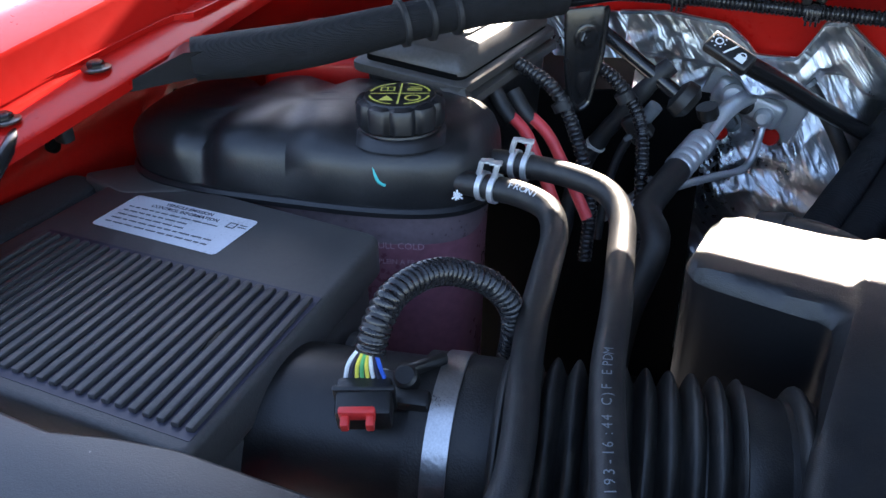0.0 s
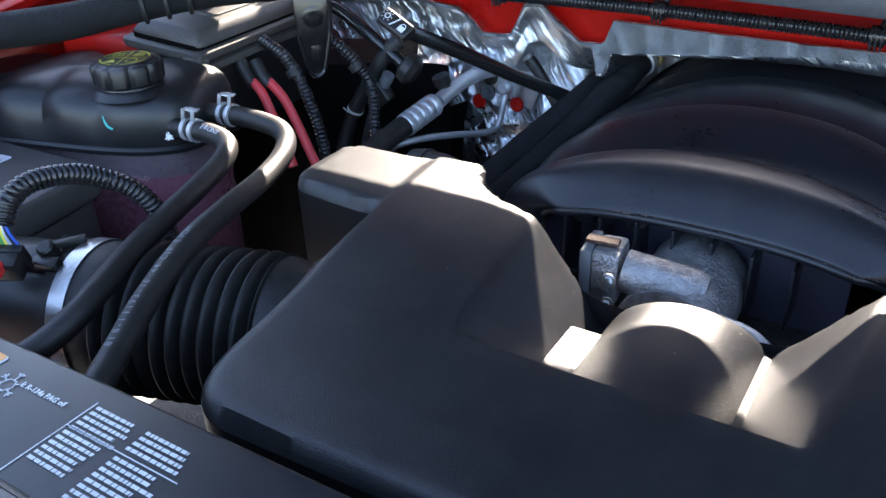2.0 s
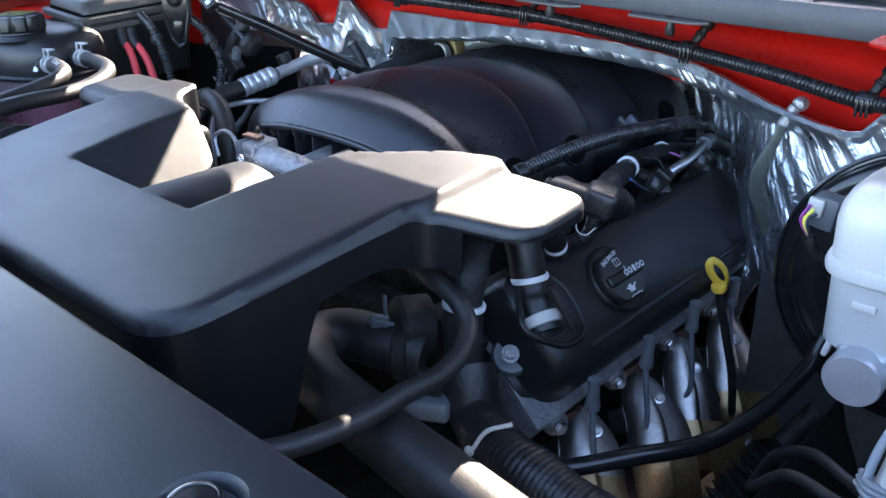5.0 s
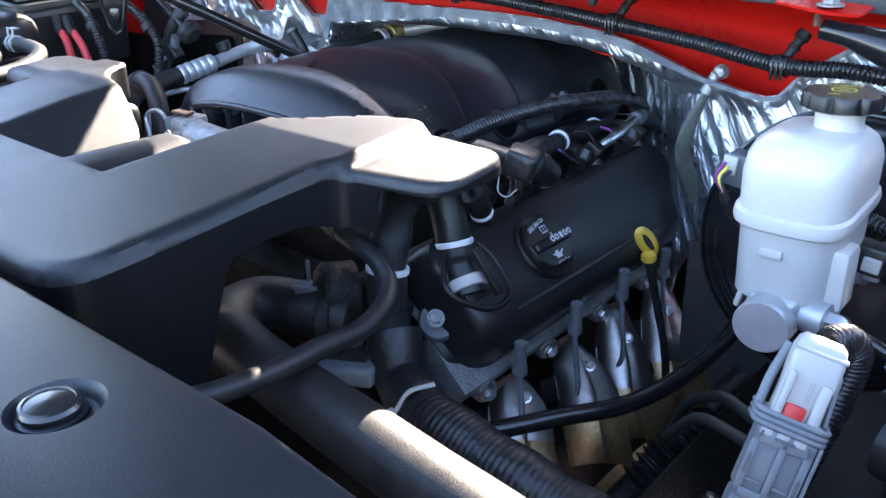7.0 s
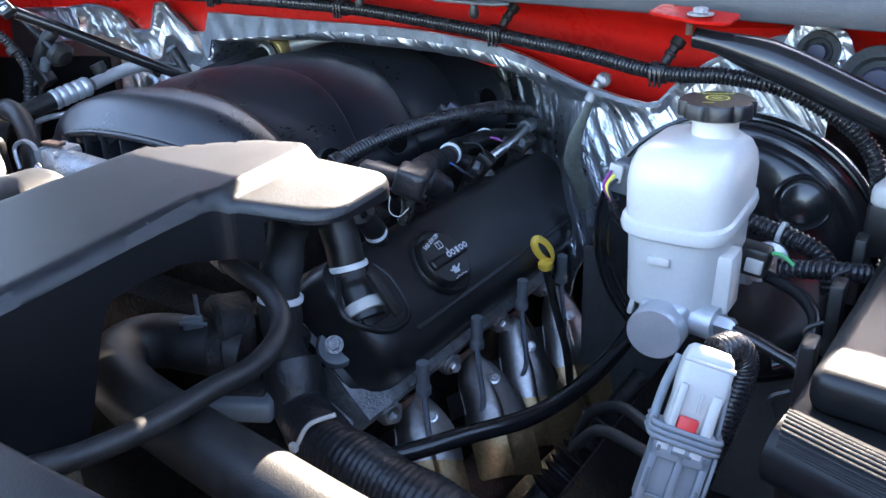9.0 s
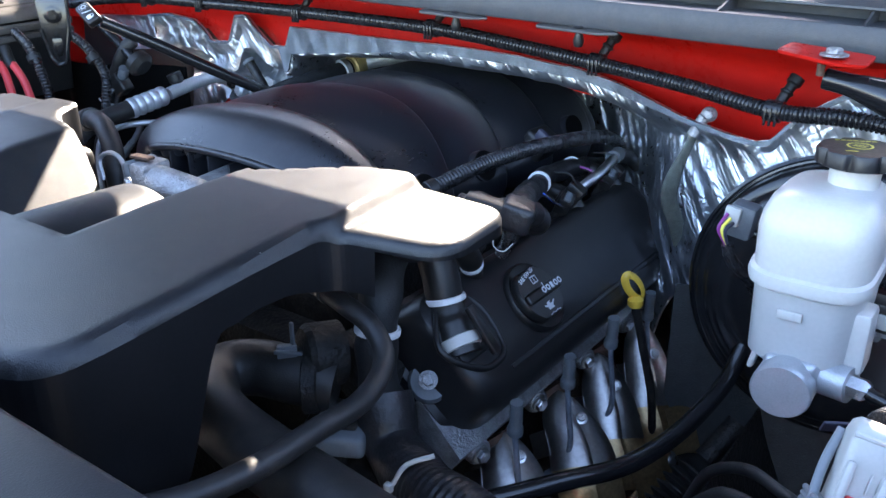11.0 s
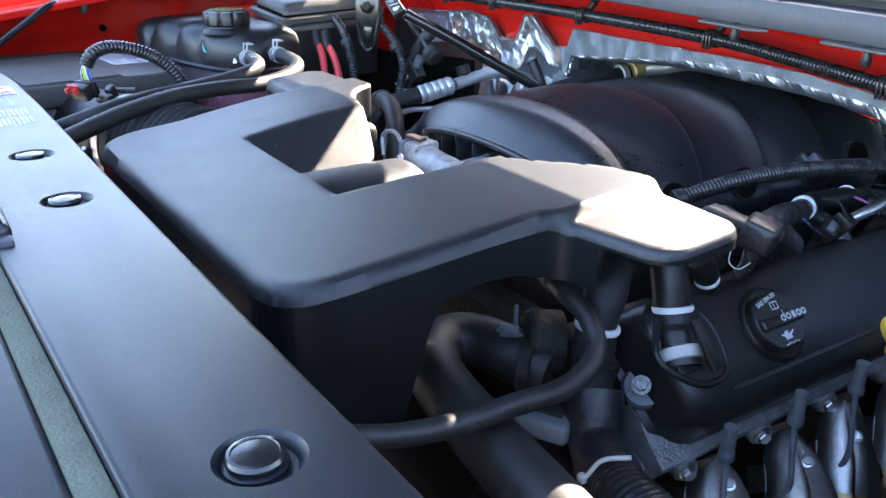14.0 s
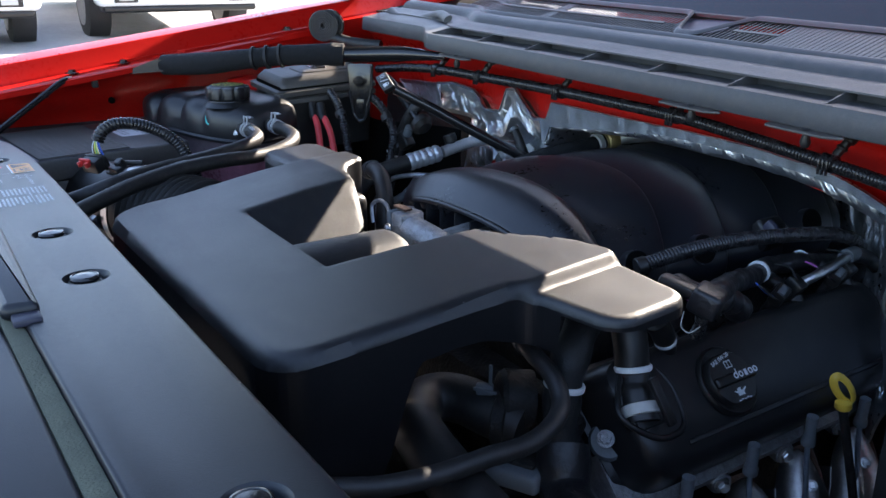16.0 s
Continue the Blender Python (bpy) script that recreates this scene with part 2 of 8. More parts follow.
M = dict(
    grain=mat("grained_black_plastic", (0.0095, 0.0102, 0.0120), 0.40, var=0.35, scale=25, bump=0.40, bscale=1000, dirt=0.18, dirtcol=(0.055, 0.045, 0.032), spec=0.5, rvar=0.04, speck=0.6),
    panel=mat("panel_plastic", (0.010, 0.012, 0.016), 0.38, var=0.2, scale=12, bump=0.15, bscale=1100, dirt=0.02, spec=0.45, rvar=0.04, speck=0.3),
    boxplastic=mat("air_box_plastic", (0.066, 0.061, 0.059), 0.5, var=0.25, scale=20, bump=0.25, bscale=900, dirt=0.08),
    dusty=mat("dusty_black_plastic", (0.058, 0.053, 0.049), 0.42, var=0.25, scale=22, bump=0.2, bscale=900, dirt=0.12, dirtcol=(0.09, 0.08, 0.065)),
    black=mat("black_plastic", (0.008, 0.0078, 0.008), 0.4, var=0.3, scale=30, bump=0.15, bscale=700, dirt=0.06),
    manifold=mat("intake_plastic", (0.0100, 0.0110, 0.0145), 0.32, var=0.3, scale=14, bump=0.15, bscale=1200, dirt=0.04, rvar=0.06),
    valve=mat("valve_cover_paint", (0.0095, 0.0095, 0.0105), 0.38, var=0.25, scale=20, bump=0.12, bscale=900, dirt=0.04, spec=0.4, speck=0.3),
    tank=mat("tank_plastic", (0.009, 0.0093, 0.011), 0.40, var=0.3, scale=14, bump=0.1, bscale=500, dirt=0.03),
    rubber=mat("rubber", (0.010, 0.0098, 0.0098), 0.50, var=0.3, scale=40, bump=0.25, bscale=700, dirt=0.10),
    hose=mat("hose_rubber", (0.014, 0.0132, 0.0132), 0.48, var=0.3, scale=30, bump=0.3, bscale=900, dirt=0.12),
    loom=mat("loom_plastic", (0.014, 0.014, 0.016), 0.26, var=0.2, scale=60, dirt=0.06),
    tape=mat("cloth_tape", (0.013, 0.013, 0.014), 0.6, var=0.3, scale=70, bump=0.4, bscale=500),
    vinyl=mat("vinyl_tape", (0.012, 0.0115, 0.013), 0.40, var=0.3, scale=50, bump=0.2, bscale=130),
    weave=pattern_material(mat("woven_sleeve", (0.011, 0.0115, 0.013), 0.70, var=0.4, scale=60, spec=0.25, dirt=0.10, dirtcol=(0.05, 0.05, 0.055)), 300, 0.9, 0.0010),
    satin=mat("satin_black_steel", (0.010, 0.010, 0.011), 0.22, var=0.2, scale=30, coat=0.15, rvar=0.03),
    red=mat("red_paint", (0.42, 0.008, 0.005), 0.30, var=0.06, scale=10, coat=0.08, rvar=0.05, spec=0.14, dirt=0.02),
    redflat=mat("red_undercoat", (0.38, 0.008, 0.005), 0.36, var=0.12, scale=14, coat=0.12, dirt=0.04, spec=0.2),
    cowl=mat("cowl_grey_plastic", (0.043, 0.046, 0.051), 0.50, var=0.18, scale=25, bump=0.3, bscale=900, dirt=0.14),
    foil=foil_material("foil", (0.66, 0.69, 0.73), 0.34, 0.8),
    foilflat=pattern_material(mat("pressed_foil_edge", (0.21, 0.23, 0.25), 0.40, 1.0, 0.30, 30, rvar=0.10), 160, 0.8, 0.0011),
    steel=mat("steel", (0.50, 0.50, 0.50), 0.32, 1.0, 0.2, 60, bump=0.1, bscale=300),
    shield=mat("heat_shield_steel", (0.36, 0.345, 0.335), 0.34, 1.0, 0.20, 14, bump=0.04, bscale=40, dirt=0.30, dirtcol=(0.16, 0.12, 0.095)),
    alu=mat("cast_aluminium", (0.36, 0.36, 0.365), 0.50, 0.9, 0.35, 60, bump=0.8, bscale=350, dirt=0.35, dirtcol=(0.07, 0.06, 0.055)),
    alupipe=mat("aluminium_pipe", (0.52, 0.53, 0.55), 0.36, 0.55, 0.15, 40),
    iron=mat("rusty_iron", (0.085, 0.045, 0.030), 0.75, 0.2, 0.5, 30, bump=0.5, bscale=250),
    block=mat("greasy_casting_and_bay_shade", (0.009, 0.0085, 0.0085), 0.6, 0.3, 0.5, 25, bump=0.5, bscale=220, dirt=0.2),
    white=mat("white_translucent_plastic", (0.52, 0.50, 0.465), 0.30, var=0.06, scale=20, rvar=0.02, sub=0.12, trans=0.0),
    silver=mat("silver_painted_casting", (0.46, 0.47, 0.48), 0.42, 0.55, 0.12, 50, bump=0.12, bscale=600),
    pink=mat("coolant_seen_through_plastic", (0.21, 0.085, 0.115), 0.30, var=0.25, scale=9, sub=0.15),
    band=mat("cloudy_empty_plastic", (0.17, 0.13, 0.145), 0.32, var=0.2, scale=12, sub=0.15),
    clearedge=mat("cloudy_plastic", (0.40, 0.26, 0.30), 0.32, var=0.2, scale=9, sub=0.2),
    grey=mat("light_grey_plastic", (0.17, 0.185, 0.20), 0.42, var=0.08, scale=40),
    pale=mat("pale_grey_plastic", (0.46, 0.45, 0.42), 0.40, var=0.06, scale=40),
    darkgrey=mat("dark_grey_plastic", (0.10, 0.11, 0.12), 0.5, var=0.15, scale=40),
    yellow=mat("yellow_plastic", (0.72, 0.46, 0.055), 0.38, var=0.1, scale=40),
    brass=mat("yellow_chromate", (0.46, 0.35, 0.15), 0.42, 0.35, 0.2, 50),
    redplastic=mat("red_plastic", (0.62, 0.035, 0.03), 0.40, var=0.1, scale=40),
    redcable=mat("red_cable", (0.62, 0.05, 0.055), 0.45, var=0.1, scale=40),
    whitetape=mat("white_tape", (0.72, 0.74, 0.75), 0.5, var=0.08, scale=60),
    label=mat("paper_label", (0.66, 0.66, 0.70), 0.30, var=0.06, scale=30),
    orange=mat("orange_label", (0.78, 0.33, 0.06), 0.40, var=0.05, scale=30),
    # dark print and wires; also the painted shade in hollows and gaps
    ink=mat("dark_ink_and_shade", (0.03, 0.03, 0.05), 0.5, var=0.1),
    paint=mat("white_print", (0.62, 0.64, 0.66), 0.5, var=0.1, scale=80),
    capyellow=mat("yellow_print", (0.62, 0.56, 0.10), 0.5, var=0.1, scale=80),
    teal=mat("teal_marker", (0.03, 0.42, 0.40), 0.5, var=0.1),
    olive=mat("foam_strip", (0.095, 0.100, 0.070), 0.9, var=0.25, scale=60, bump=0.5, bscale=500),
    strap=mat("woven_strap", (0.10, 0.11, 0.095), 0.55, 0.3, 0.45, 140, bump=0.9, bscale=700, dirt=0.1),
    # near black with hardly any gloss: shade in holes and gaps, put into the colour
    void=mat("shade_black", (0.004, 0.004, 0.004), 0.9, var=0.2, spec=0.05),
    # smooth plastic; tone and gloss lowered for the engine cover's shaded sides
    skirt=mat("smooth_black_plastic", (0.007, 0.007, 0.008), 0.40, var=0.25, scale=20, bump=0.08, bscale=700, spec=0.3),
    foam=mat("grey_foam", (0.035, 0.036, 0.036), 0.9, var=0.3, scale=70, bump=0.5, bscale=400),
    asphalt=mat("concrete_lot", (0.30, 0.30, 0.30), 0.85, var=0.18, scale=1.2, bump=0.4, bscale=60),
    tyre=mat("tyre_rubber", (0.018, 0.018, 0.019), 0.75, var=0.3, scale=20, bump=0.4, bscale=120),
    carwhite=mat("white_car_paint", (0.70, 0.71, 0.73), 0.3, var=0.04, scale=3, coat=0.8),
    chrome=mat("chrome", (0.75, 0.76, 0.78), 0.12, 1.0, 0.05),
    glassdark=mat("dark_tinted_glass", (0.010, 0.012, 0.014), 0.03, var=0.05, rvar=0.01, coat=1.0),
    tinted=mat("heat_tinted_steel", (0.42, 0.29, 0.15), 0.38, 0.85, 0.35, 18, bump=0.10, bscale=90, dirt=0.25, dirtcol=(0.10, 0.06, 0.04)),
    ignition=mat("speckled_grey_rubber", (0.11, 0.125, 0.15), 0.5, var=0.45, scale=90, bump=0.2, bscale=600),
    fluid=mat("cloudy_plastic_with_brake_fluid", (0.44, 0.43, 0.41), 0.30, var=0.05, scale=20, rvar=0.02, sub=0.12),
    screenglass=mat("tinted_windscreen_glass", (0.010, 0.012, 0.014), 0.03, var=0.05, rvar=0.01),
    purple=mat("purple_wire", (0.24, 0.03, 0.20), 0.4, var=0.1),
    bluewire=mat("blue_wire", (0.04, 0.12, 0.55), 0.4, var=0.1),
    greenwire=mat("green_wire", (0.10, 0.42, 0.16), 0.4, var=0.1),
    yellowwire=mat("yellow_wire", (0.78, 0.68, 0.10), 0.4, var=0.1),
    liner=mat("hood_liner", (0.015, 0.015, 0.016), 0.9, var=0.3, scale=30),
)


# ---- builders ----
def part(name, bm, material, parent=None, label="", smooth=True):
    me = bpy.data.meshes.new(name)
    bmesh.ops.recalc_face_normals(bm, faces=bm.faces[:])
    bm.to_mesh(me)
    bm.free()
    if smooth:
        me.polygons.foreach_set("use_smooth", [True] * len(me.polygons))
        me.set_sharp_from_angle(angle=radians(38))
    me.materials.append(M[material])
    ob = new(name, me)
    if parent is not None:
        ob.parent = parent
        base = parent
        off = Vector()
        while base is not None:
            off += base.location if base.type == "EMPTY" else Vector()
            base = base.parent
        if parent.type == "EMPTY":
            ob.matrix_parent_inverse = Matrix.Translation(-off)
    if label:
        ob["label"] = label
    return ob


def thing(name, label, category, at, group="", kind=""):
    e = new(name)
    e.location = at
    e.empty_display_size = 0.05
    return tagged(e, label, category, group, kind)


def solo(name, bm, material, label, category, group="", kind="", smooth=True):
    return tagged(part(name, bm, material, None, "", smooth), label, category, group, kind)


def join(*bms):
    """One bmesh out of several."""
    a = bms[0]
    for b in bms[1:]:
        me = bpy.data.meshes.new("tmp")
        b.to_mesh(me)
        b.free()
        a.from_mesh(me)
        bpy.data.meshes.remove(me)
    return a


def spline(pts, step):
    """Points along a smooth curve through pts, step metres apart."""
    P = [Vector(p) for p in pts]
    if len(P) == 2:
        n = max(1, int((P[1] - P[0]).length / step))
        return [P[0].lerp(P[1], i / n) for i in range(n + 1)]
    P = [2 * P[0] - P[1]] + P + [2 * P[-1] - P[-2]]
    out = []
    for i in range(1, len(P) - 2):
        a, b, c, d = P[i - 1:i + 3]
        n = max(1, round((c - b).length / step))
        for k in range(n):
            t = k / n
            out.append(0.5 * ((2 * b) + (c - a) * t + (2 * a - 5 * b + 4 * c - d) * t * t + (3 * b - a - 3 * c + d) * t ** 3))
    out.append(P[-2])
    return out


def sweep(pts, r, seg=14, step=0.008, flat=1.0, caps=True, raw=False):
    """A tube along a curve. r: a radius, or a function of (distance along, whole length)."""
    C = [Vector(p) for p in pts] if raw else spline(pts, step)
    bm = bmesh.new()
    T = [(C[min(i + 1, len(C) - 1)] - C[max(i - 1, 0)]).normalized() for i in range(len(C))]
    u = T[0].orthogonal().normalized()
    S = [0.0]
    for a, b in zip(C, C[1:]):
        S.append(S[-1] + (b - a).length)
    rings = []
    for p, t, s in zip(C, T, S):
        u = (u - t * u.dot(t)).normalized()
        w = t.cross(u)
        rad = r(s, S[-1]) if callable(r) else r
        rings.append([bm.verts.new(p + rad * (math.cos(a) * u + flat * math.sin(a) * w))
                      for a in (2 * math.pi * k / seg for k in range(seg))])
    for a, b in zip(rings, rings[1:]):
        for k in range(seg):
            bm.faces.new((a[k], a[(k + 1) % seg], b[(k + 1) % seg], b[k]))
    if caps:
        bm.faces.new(rings[0][::-1])
        bm.faces.new(rings[-1])
    return bm


def corrugated(pts, r, pitch=0.0055, depth=0.0016, seg=14):
    return sweep(pts, lambda s, n: r - depth * (0.5 + 0.5 * math.cos(2 * math.pi * s / pitch)) ** 2, seg, pitch / 5)


def lathe(profile, at, axis=(0, 0, 1), seg=32, lobes=0, lobe=0.0, lobe_from=0.0):
    """A turned body: profile of (radius, height along the axis). lobes: grip flutes on radii past lobe_from."""
    q = Vector((0, 0, 1)).rotation_difference(Vector(axis).normalized()).to_matrix()
    bm = bmesh.new()
    rings = []
    for r, z in profile:
        ring = []
        for k in range(seg):
            a = 2 * math.pi * k / seg
            rr = r
            if lobes and r > lobe_from:
                rr = r - lobe * max(0.0, math.cos(a * lobes)) ** 3
            ring.append(bm.verts.new(Vector(at) + q @ Vector((rr * math.cos(a), rr * math.sin(a), z))))
        rings.append(ring)
    for a, b in zip(rings, rings[1:]):
        for k in range(seg):
            bm.faces.new((a[k], a[(k + 1) % seg], b[(k + 1) % seg], b[k]))
    bm.faces.new(rings[0][::-1])
    bm.faces.new(rings[-1])
    return bm


def rbox(at, size, turn=(0, 0, 0), bevel=0.003, seg=2, m=None):
    bm = bmesh.new()
    bmesh.ops.create_cube(bm, size=1.0)
    bmesh.ops.scale(bm, vec=size, verts=bm.verts)
    if bevel > 0:
        bmesh.ops.bevel(bm, geom=bm.edges[:], offset=min(bevel, min(size) * 0.45), segments=seg, affect="EDGES", profile=0.5)
    bmesh.ops.transform(bm, matrix=(m or pose(*at, *turn)), verts=bm.verts)
    return bm


def prism(outline, z0, z1, bevel=0.0, seg=2, m=None):
    """An outline in the plan, given a height, with rounded edges."""
    bm = bmesh.new()
    f = bm.faces.new([bm.verts.new((x, y, z0)) for x, y in outline])
    g = bmesh.ops.extrude_face_region(bm, geom=[f])
    bmesh.ops.translate(bm, vec=(0, 0, z1 - z0), verts=[v for v in g["geom"] if isinstance(v, bmesh.types.BMVert)])
    if bevel > 0:
        es = [e for e in bm.edges if abs(e.verts[0].co.z - e.verts[1].co.z) < 1e-6]
        bmesh.ops.bevel(bm, geom=es, offset=bevel, segments=seg, affect="EDGES", profile=0.5)
    if m:
        bmesh.ops.transform(bm, matrix=m, verts=bm.verts)
    return bm


def loft(rings, caps=True):
    bm = bmesh.new()
    R = [[bm.verts.new(p) for p in ring] for ring in rings]
    n = len(R[0])
    for a, b in zip(R, R[1:]):
        for k in range(n):
            bm.faces.new((a[k], a[(k + 1) % n], b[(k + 1) % n], b[k]))
    if caps:
        bm.faces.new(R[0][::-1])
        bm.faces.new(R[-1])
    return bm


def sheet(fn, nu, nv, thick=0.0):
    """A surface fn(u, v), u and v from 0 to 1."""
    bm = bmesh.new()
    G = [[bm.verts.new(fn(i / nu, j / nv)) for j in range(nv + 1)] for i in range(nu + 1)]
    for i in range(nu):
        for j in range(nv):
            bm.faces.new((G[i][j], G[i + 1][j], G[i + 1][j + 1], G[i][j + 1]))
    if thick:
        bmesh.ops.recalc_face_normals(bm, faces=bm.faces[:])
        bmesh.ops.solidify(bm, geom=bm.faces[:], thickness=thick)
    return bm


def rounded(outline, r, n=4):
    """The outline with its corners rounded. r: one radius, or one a corner."""
    out = []
    k = len(outline)
    for i in range(k):
        a, b, c = (Vector(outline[(i + j) % k]) for j in (-1, 0, 1))
        rr = r[i] if isinstance(r, (list, tuple)) else r
        d1, d2 = (a - b), (c - b)
        t = min(rr, d1.length * 0.45, d2.length * 0.45)
        p, q = b + d1.normalized() * t, b + d2.normalized() * t
        for s in range(n + 1):
            f = s / n
            out.append(tuple((1 - f) ** 2 * p + 2 * f * (1 - f) * b + f * f * q))
    return out


def edge_distance(x, y, poly):
    best = 9.0
    for (x1, y1), (x2, y2) in zip(poly, poly[1:] + poly[:1]):
        dx, dy = x2 - x1, y2 - y1
        t = max(0, min(1, ((x - x1) * dx + (y - y1) * dy) / (dx * dx + dy * dy + 1e-12)))
        best = min(best, math.hypot(x - x1 - t * dx, y - y1 - t * dy))
    return best


def bolt(at, axis, r, material, parent=None, name="bolt", washer=1.5, h=0.8, label=""):
    """A hexagon bolt head on its washer flange."""
    q = Vector(axis).normalized()
    a = lathe([(r * washer, 0), (r * washer, r * 0.25), (r * washer * 0.8, r * 0.35)], at, axis, 20)
    b = lathe([(r, r * 0.3), (r, r * h), (r * 0.86, r * (h + 0.15))], at, axis, 6)
    c = lathe([(r * 0.5, r * (h + 0.14)), (r * 0.45, r * (h + 0.2))], at, axis, 12)
    return part(name, join(a, b, c), material, parent, label)


def writing(text, size, m, material, parent=None, name="lettering", bold=0.0):
    """Letters in the built-in font as a flat mesh at the pose m (x along the line, z out of the surface)."""
    cu = bpy.data.curves.new("tmp", "FONT")
    cu.body, cu.size, cu.align_x, cu.align_y, cu.offset = text, size, "CENTER", "CENTER", bold
    cu.resolution_u = 2
    t = bpy.data.objects.new("tmp", cu)
    scene.collection.objects.link(t)
    me = bpy.data.meshes.new_from_object(t.evaluated_get(bpy.context.evaluated_depsgraph_get()))
    bpy.data.objects.remove(t)
    bm = bmesh.new()
    bm.from_mesh(me)
    bmesh.ops.transform(bm, matrix=m, verts=bm.verts)
    return part(name, bm, material, parent, smooth=False)


def plate(outline, m, lift=0.0003):
    """A flat patch with an outline, at the pose m."""
    bm = bmesh.new()
    f = bm.faces.new([bm.verts.new((x, y, lift)) for x, y in outline])
    bmesh.ops.triangulate(bm, faces=[f])
    bmesh.ops.transform(bm, matrix=m, verts=bm.verts)
    return bm


def ring_patch(r0, r1, a0, a1, m, n=16, lift=0.0003, at=(0, 0)):
    bm = bmesh.new()
    A = [a0 + (a1 - a0) * i / n for i in range(n + 1)]
    p = [bm.verts.new((at[0] + r0 * math.cos(a), at[1] + r0 * math.sin(a), lift)) for a in A]
    q = [bm.verts.new((at[0] + r1 * math.cos(a), at[1] + r1 * math.sin(a), lift)) for a in A]
    for i in range(n):
        bm.faces.new((p[i], p[i + 1], q[i + 1], q[i]))
    bmesh.ops.transform(bm, matrix=m, verts=bm.verts)
    return bm


def bars(rects, m, lift=0.0003):
    """Flat bars (x, y, width, height) standing for print too small to read."""
    bm = bmesh.new()
    for x, y, w, h in rects:
        bm.faces.new([bm.verts.new(p) for p in ((x, y, lift), (x + w, y, lift), (x + w, y + h, lift), (x, y + h, lift))])
    bmesh.ops.transform(bm, matrix=m, verts=bm.verts)
    return bm


def smooth_step(a, b, x):
    t = max(0.0, min(1.0, (x - a) / (b - a)))
    return t * t * (3 - 2 * t)
# ---- ground and body ----
def ground_z(x):
    return -0.062 * x - 0.02


gbm = sheet(lambda u, v: (-400 + 800 * u, -400 + 800 * v, ground_z(-400 + 800 * u)), 40, 40)
solo("ground", gbm, "asphalt", "pale grey concrete parking lot, gently sloping", "ground", kind="structure")


def fender_section(y):
    """Inner lip, bolt flange, gutter wall and crown of the fender at y, from the engine bay outwards."""
    z = 1.145 + 0.135 * (y - 0.04)
    x = -0.795 - 0.055 * smooth_step(0.0, 0.9, y)
    c = 1.193 + 0.13 * (y - 0.05)
    return [(x, z - 0.012), (x + 0.001, z - 0.002), (x - 0.004, z + 0.001), (x - 0.050, z + 0.003), (x - 0.0545, z + 0.007),
            (x - 0.064, z + 0.036), (x - 0.067, z + 0.0400), (x - 0.074, z + 0.0415), (x - 0.115, c - 0.001), (x - 0.125, c), (x - 0.15, c - 0.002),
            (x - 0.20, c - 0.02), (x - 0.24, c - 0.07), (x - 0.26, c - 0.20), (x - 0.27, c - 0.55)]


def build_fender(side):
    f = thing("fender", "glossy red painted steel fender with a bolted inner flange", "fender", (side * -0.95, 0.4, 0.6))
    ys = [-0.45 + 0.05 * i for i in range(36)]
    bm = bmesh.new()
    rows = [[bm.verts.new((side * x, y, z)) for x, z in fender_section(y)] for y in ys]
    for a, b in zip(rows, rows[1:]):
        for k in range(len(a) - 1):
            bm.faces.new((a[k], a[k + 1], b[k + 1], b[k]))
    bmesh.ops.recalc_face_normals(bm, faces=bm.faces[:])
    bmesh.ops.solidify(bm, geom=bm.faces[:], thickness=0.0015)
    part("outer_panel", bm, "red", f)
    for y in (0.165, 0.262, 0.62):
        x, z = fender_section(y)[2]
        bolt((side * (x - 0.028), y, z + 0.004), (0, 0, 1), 0.0075, "satin", f, washer=1.7)
    for y in (0.08, 0.19, 0.31, 0.47, 0.60):
        x, z = fender_section(y)[2]
        tab = prism([(0, 0), (0.026, 0), (0.021, 0.004), (0.012, 0.008), (0.008, 0.019), (0.004, 0.008)], -0.001, 0.001)
        bmesh.ops.transform(tab, matrix=pose(side * (x - 0.064), y, z + 0.005, 90, 0, 95), verts=tab.verts)
        part("tab", tab, "red", f)
    for y in (0.20, 0.34, 0.11):
        x, z = fender_section(y)[0]
        part("clip", rbox((side * (x - 0.012), y, z - 0.004), (0.014, 0.012, 0.022), bevel=0.003), "black", f)
    return f


build_fender(1)


def build_far_fender():
    """The fender on the driver's side, from its crown outwards."""
    f = thing("fender", "glossy red painted steel fender", "fender", (1.0, 0.4, 0.6))
    bm = bmesh.new()
    rows = [[bm.verts.new((0.07 - x, -0.45 + 0.05 * i, z)) for x, z in fender_section(-0.45 + 0.05 * i)[8:]] for i in range(36)]
    for a, b in zip(rows, rows[1:]):
        for k in range(len(a) - 1):
            bm.faces.new((a[k], a[k + 1], b[k + 1], b[k]))
    bmesh.ops.recalc_face_normals(bm, faces=bm.faces[:])
    bmesh.ops.solidify(bm, geom=bm.faces[:], thickness=0.0015)
    part("outer_panel", bm, "red", f)


build_far_fender()


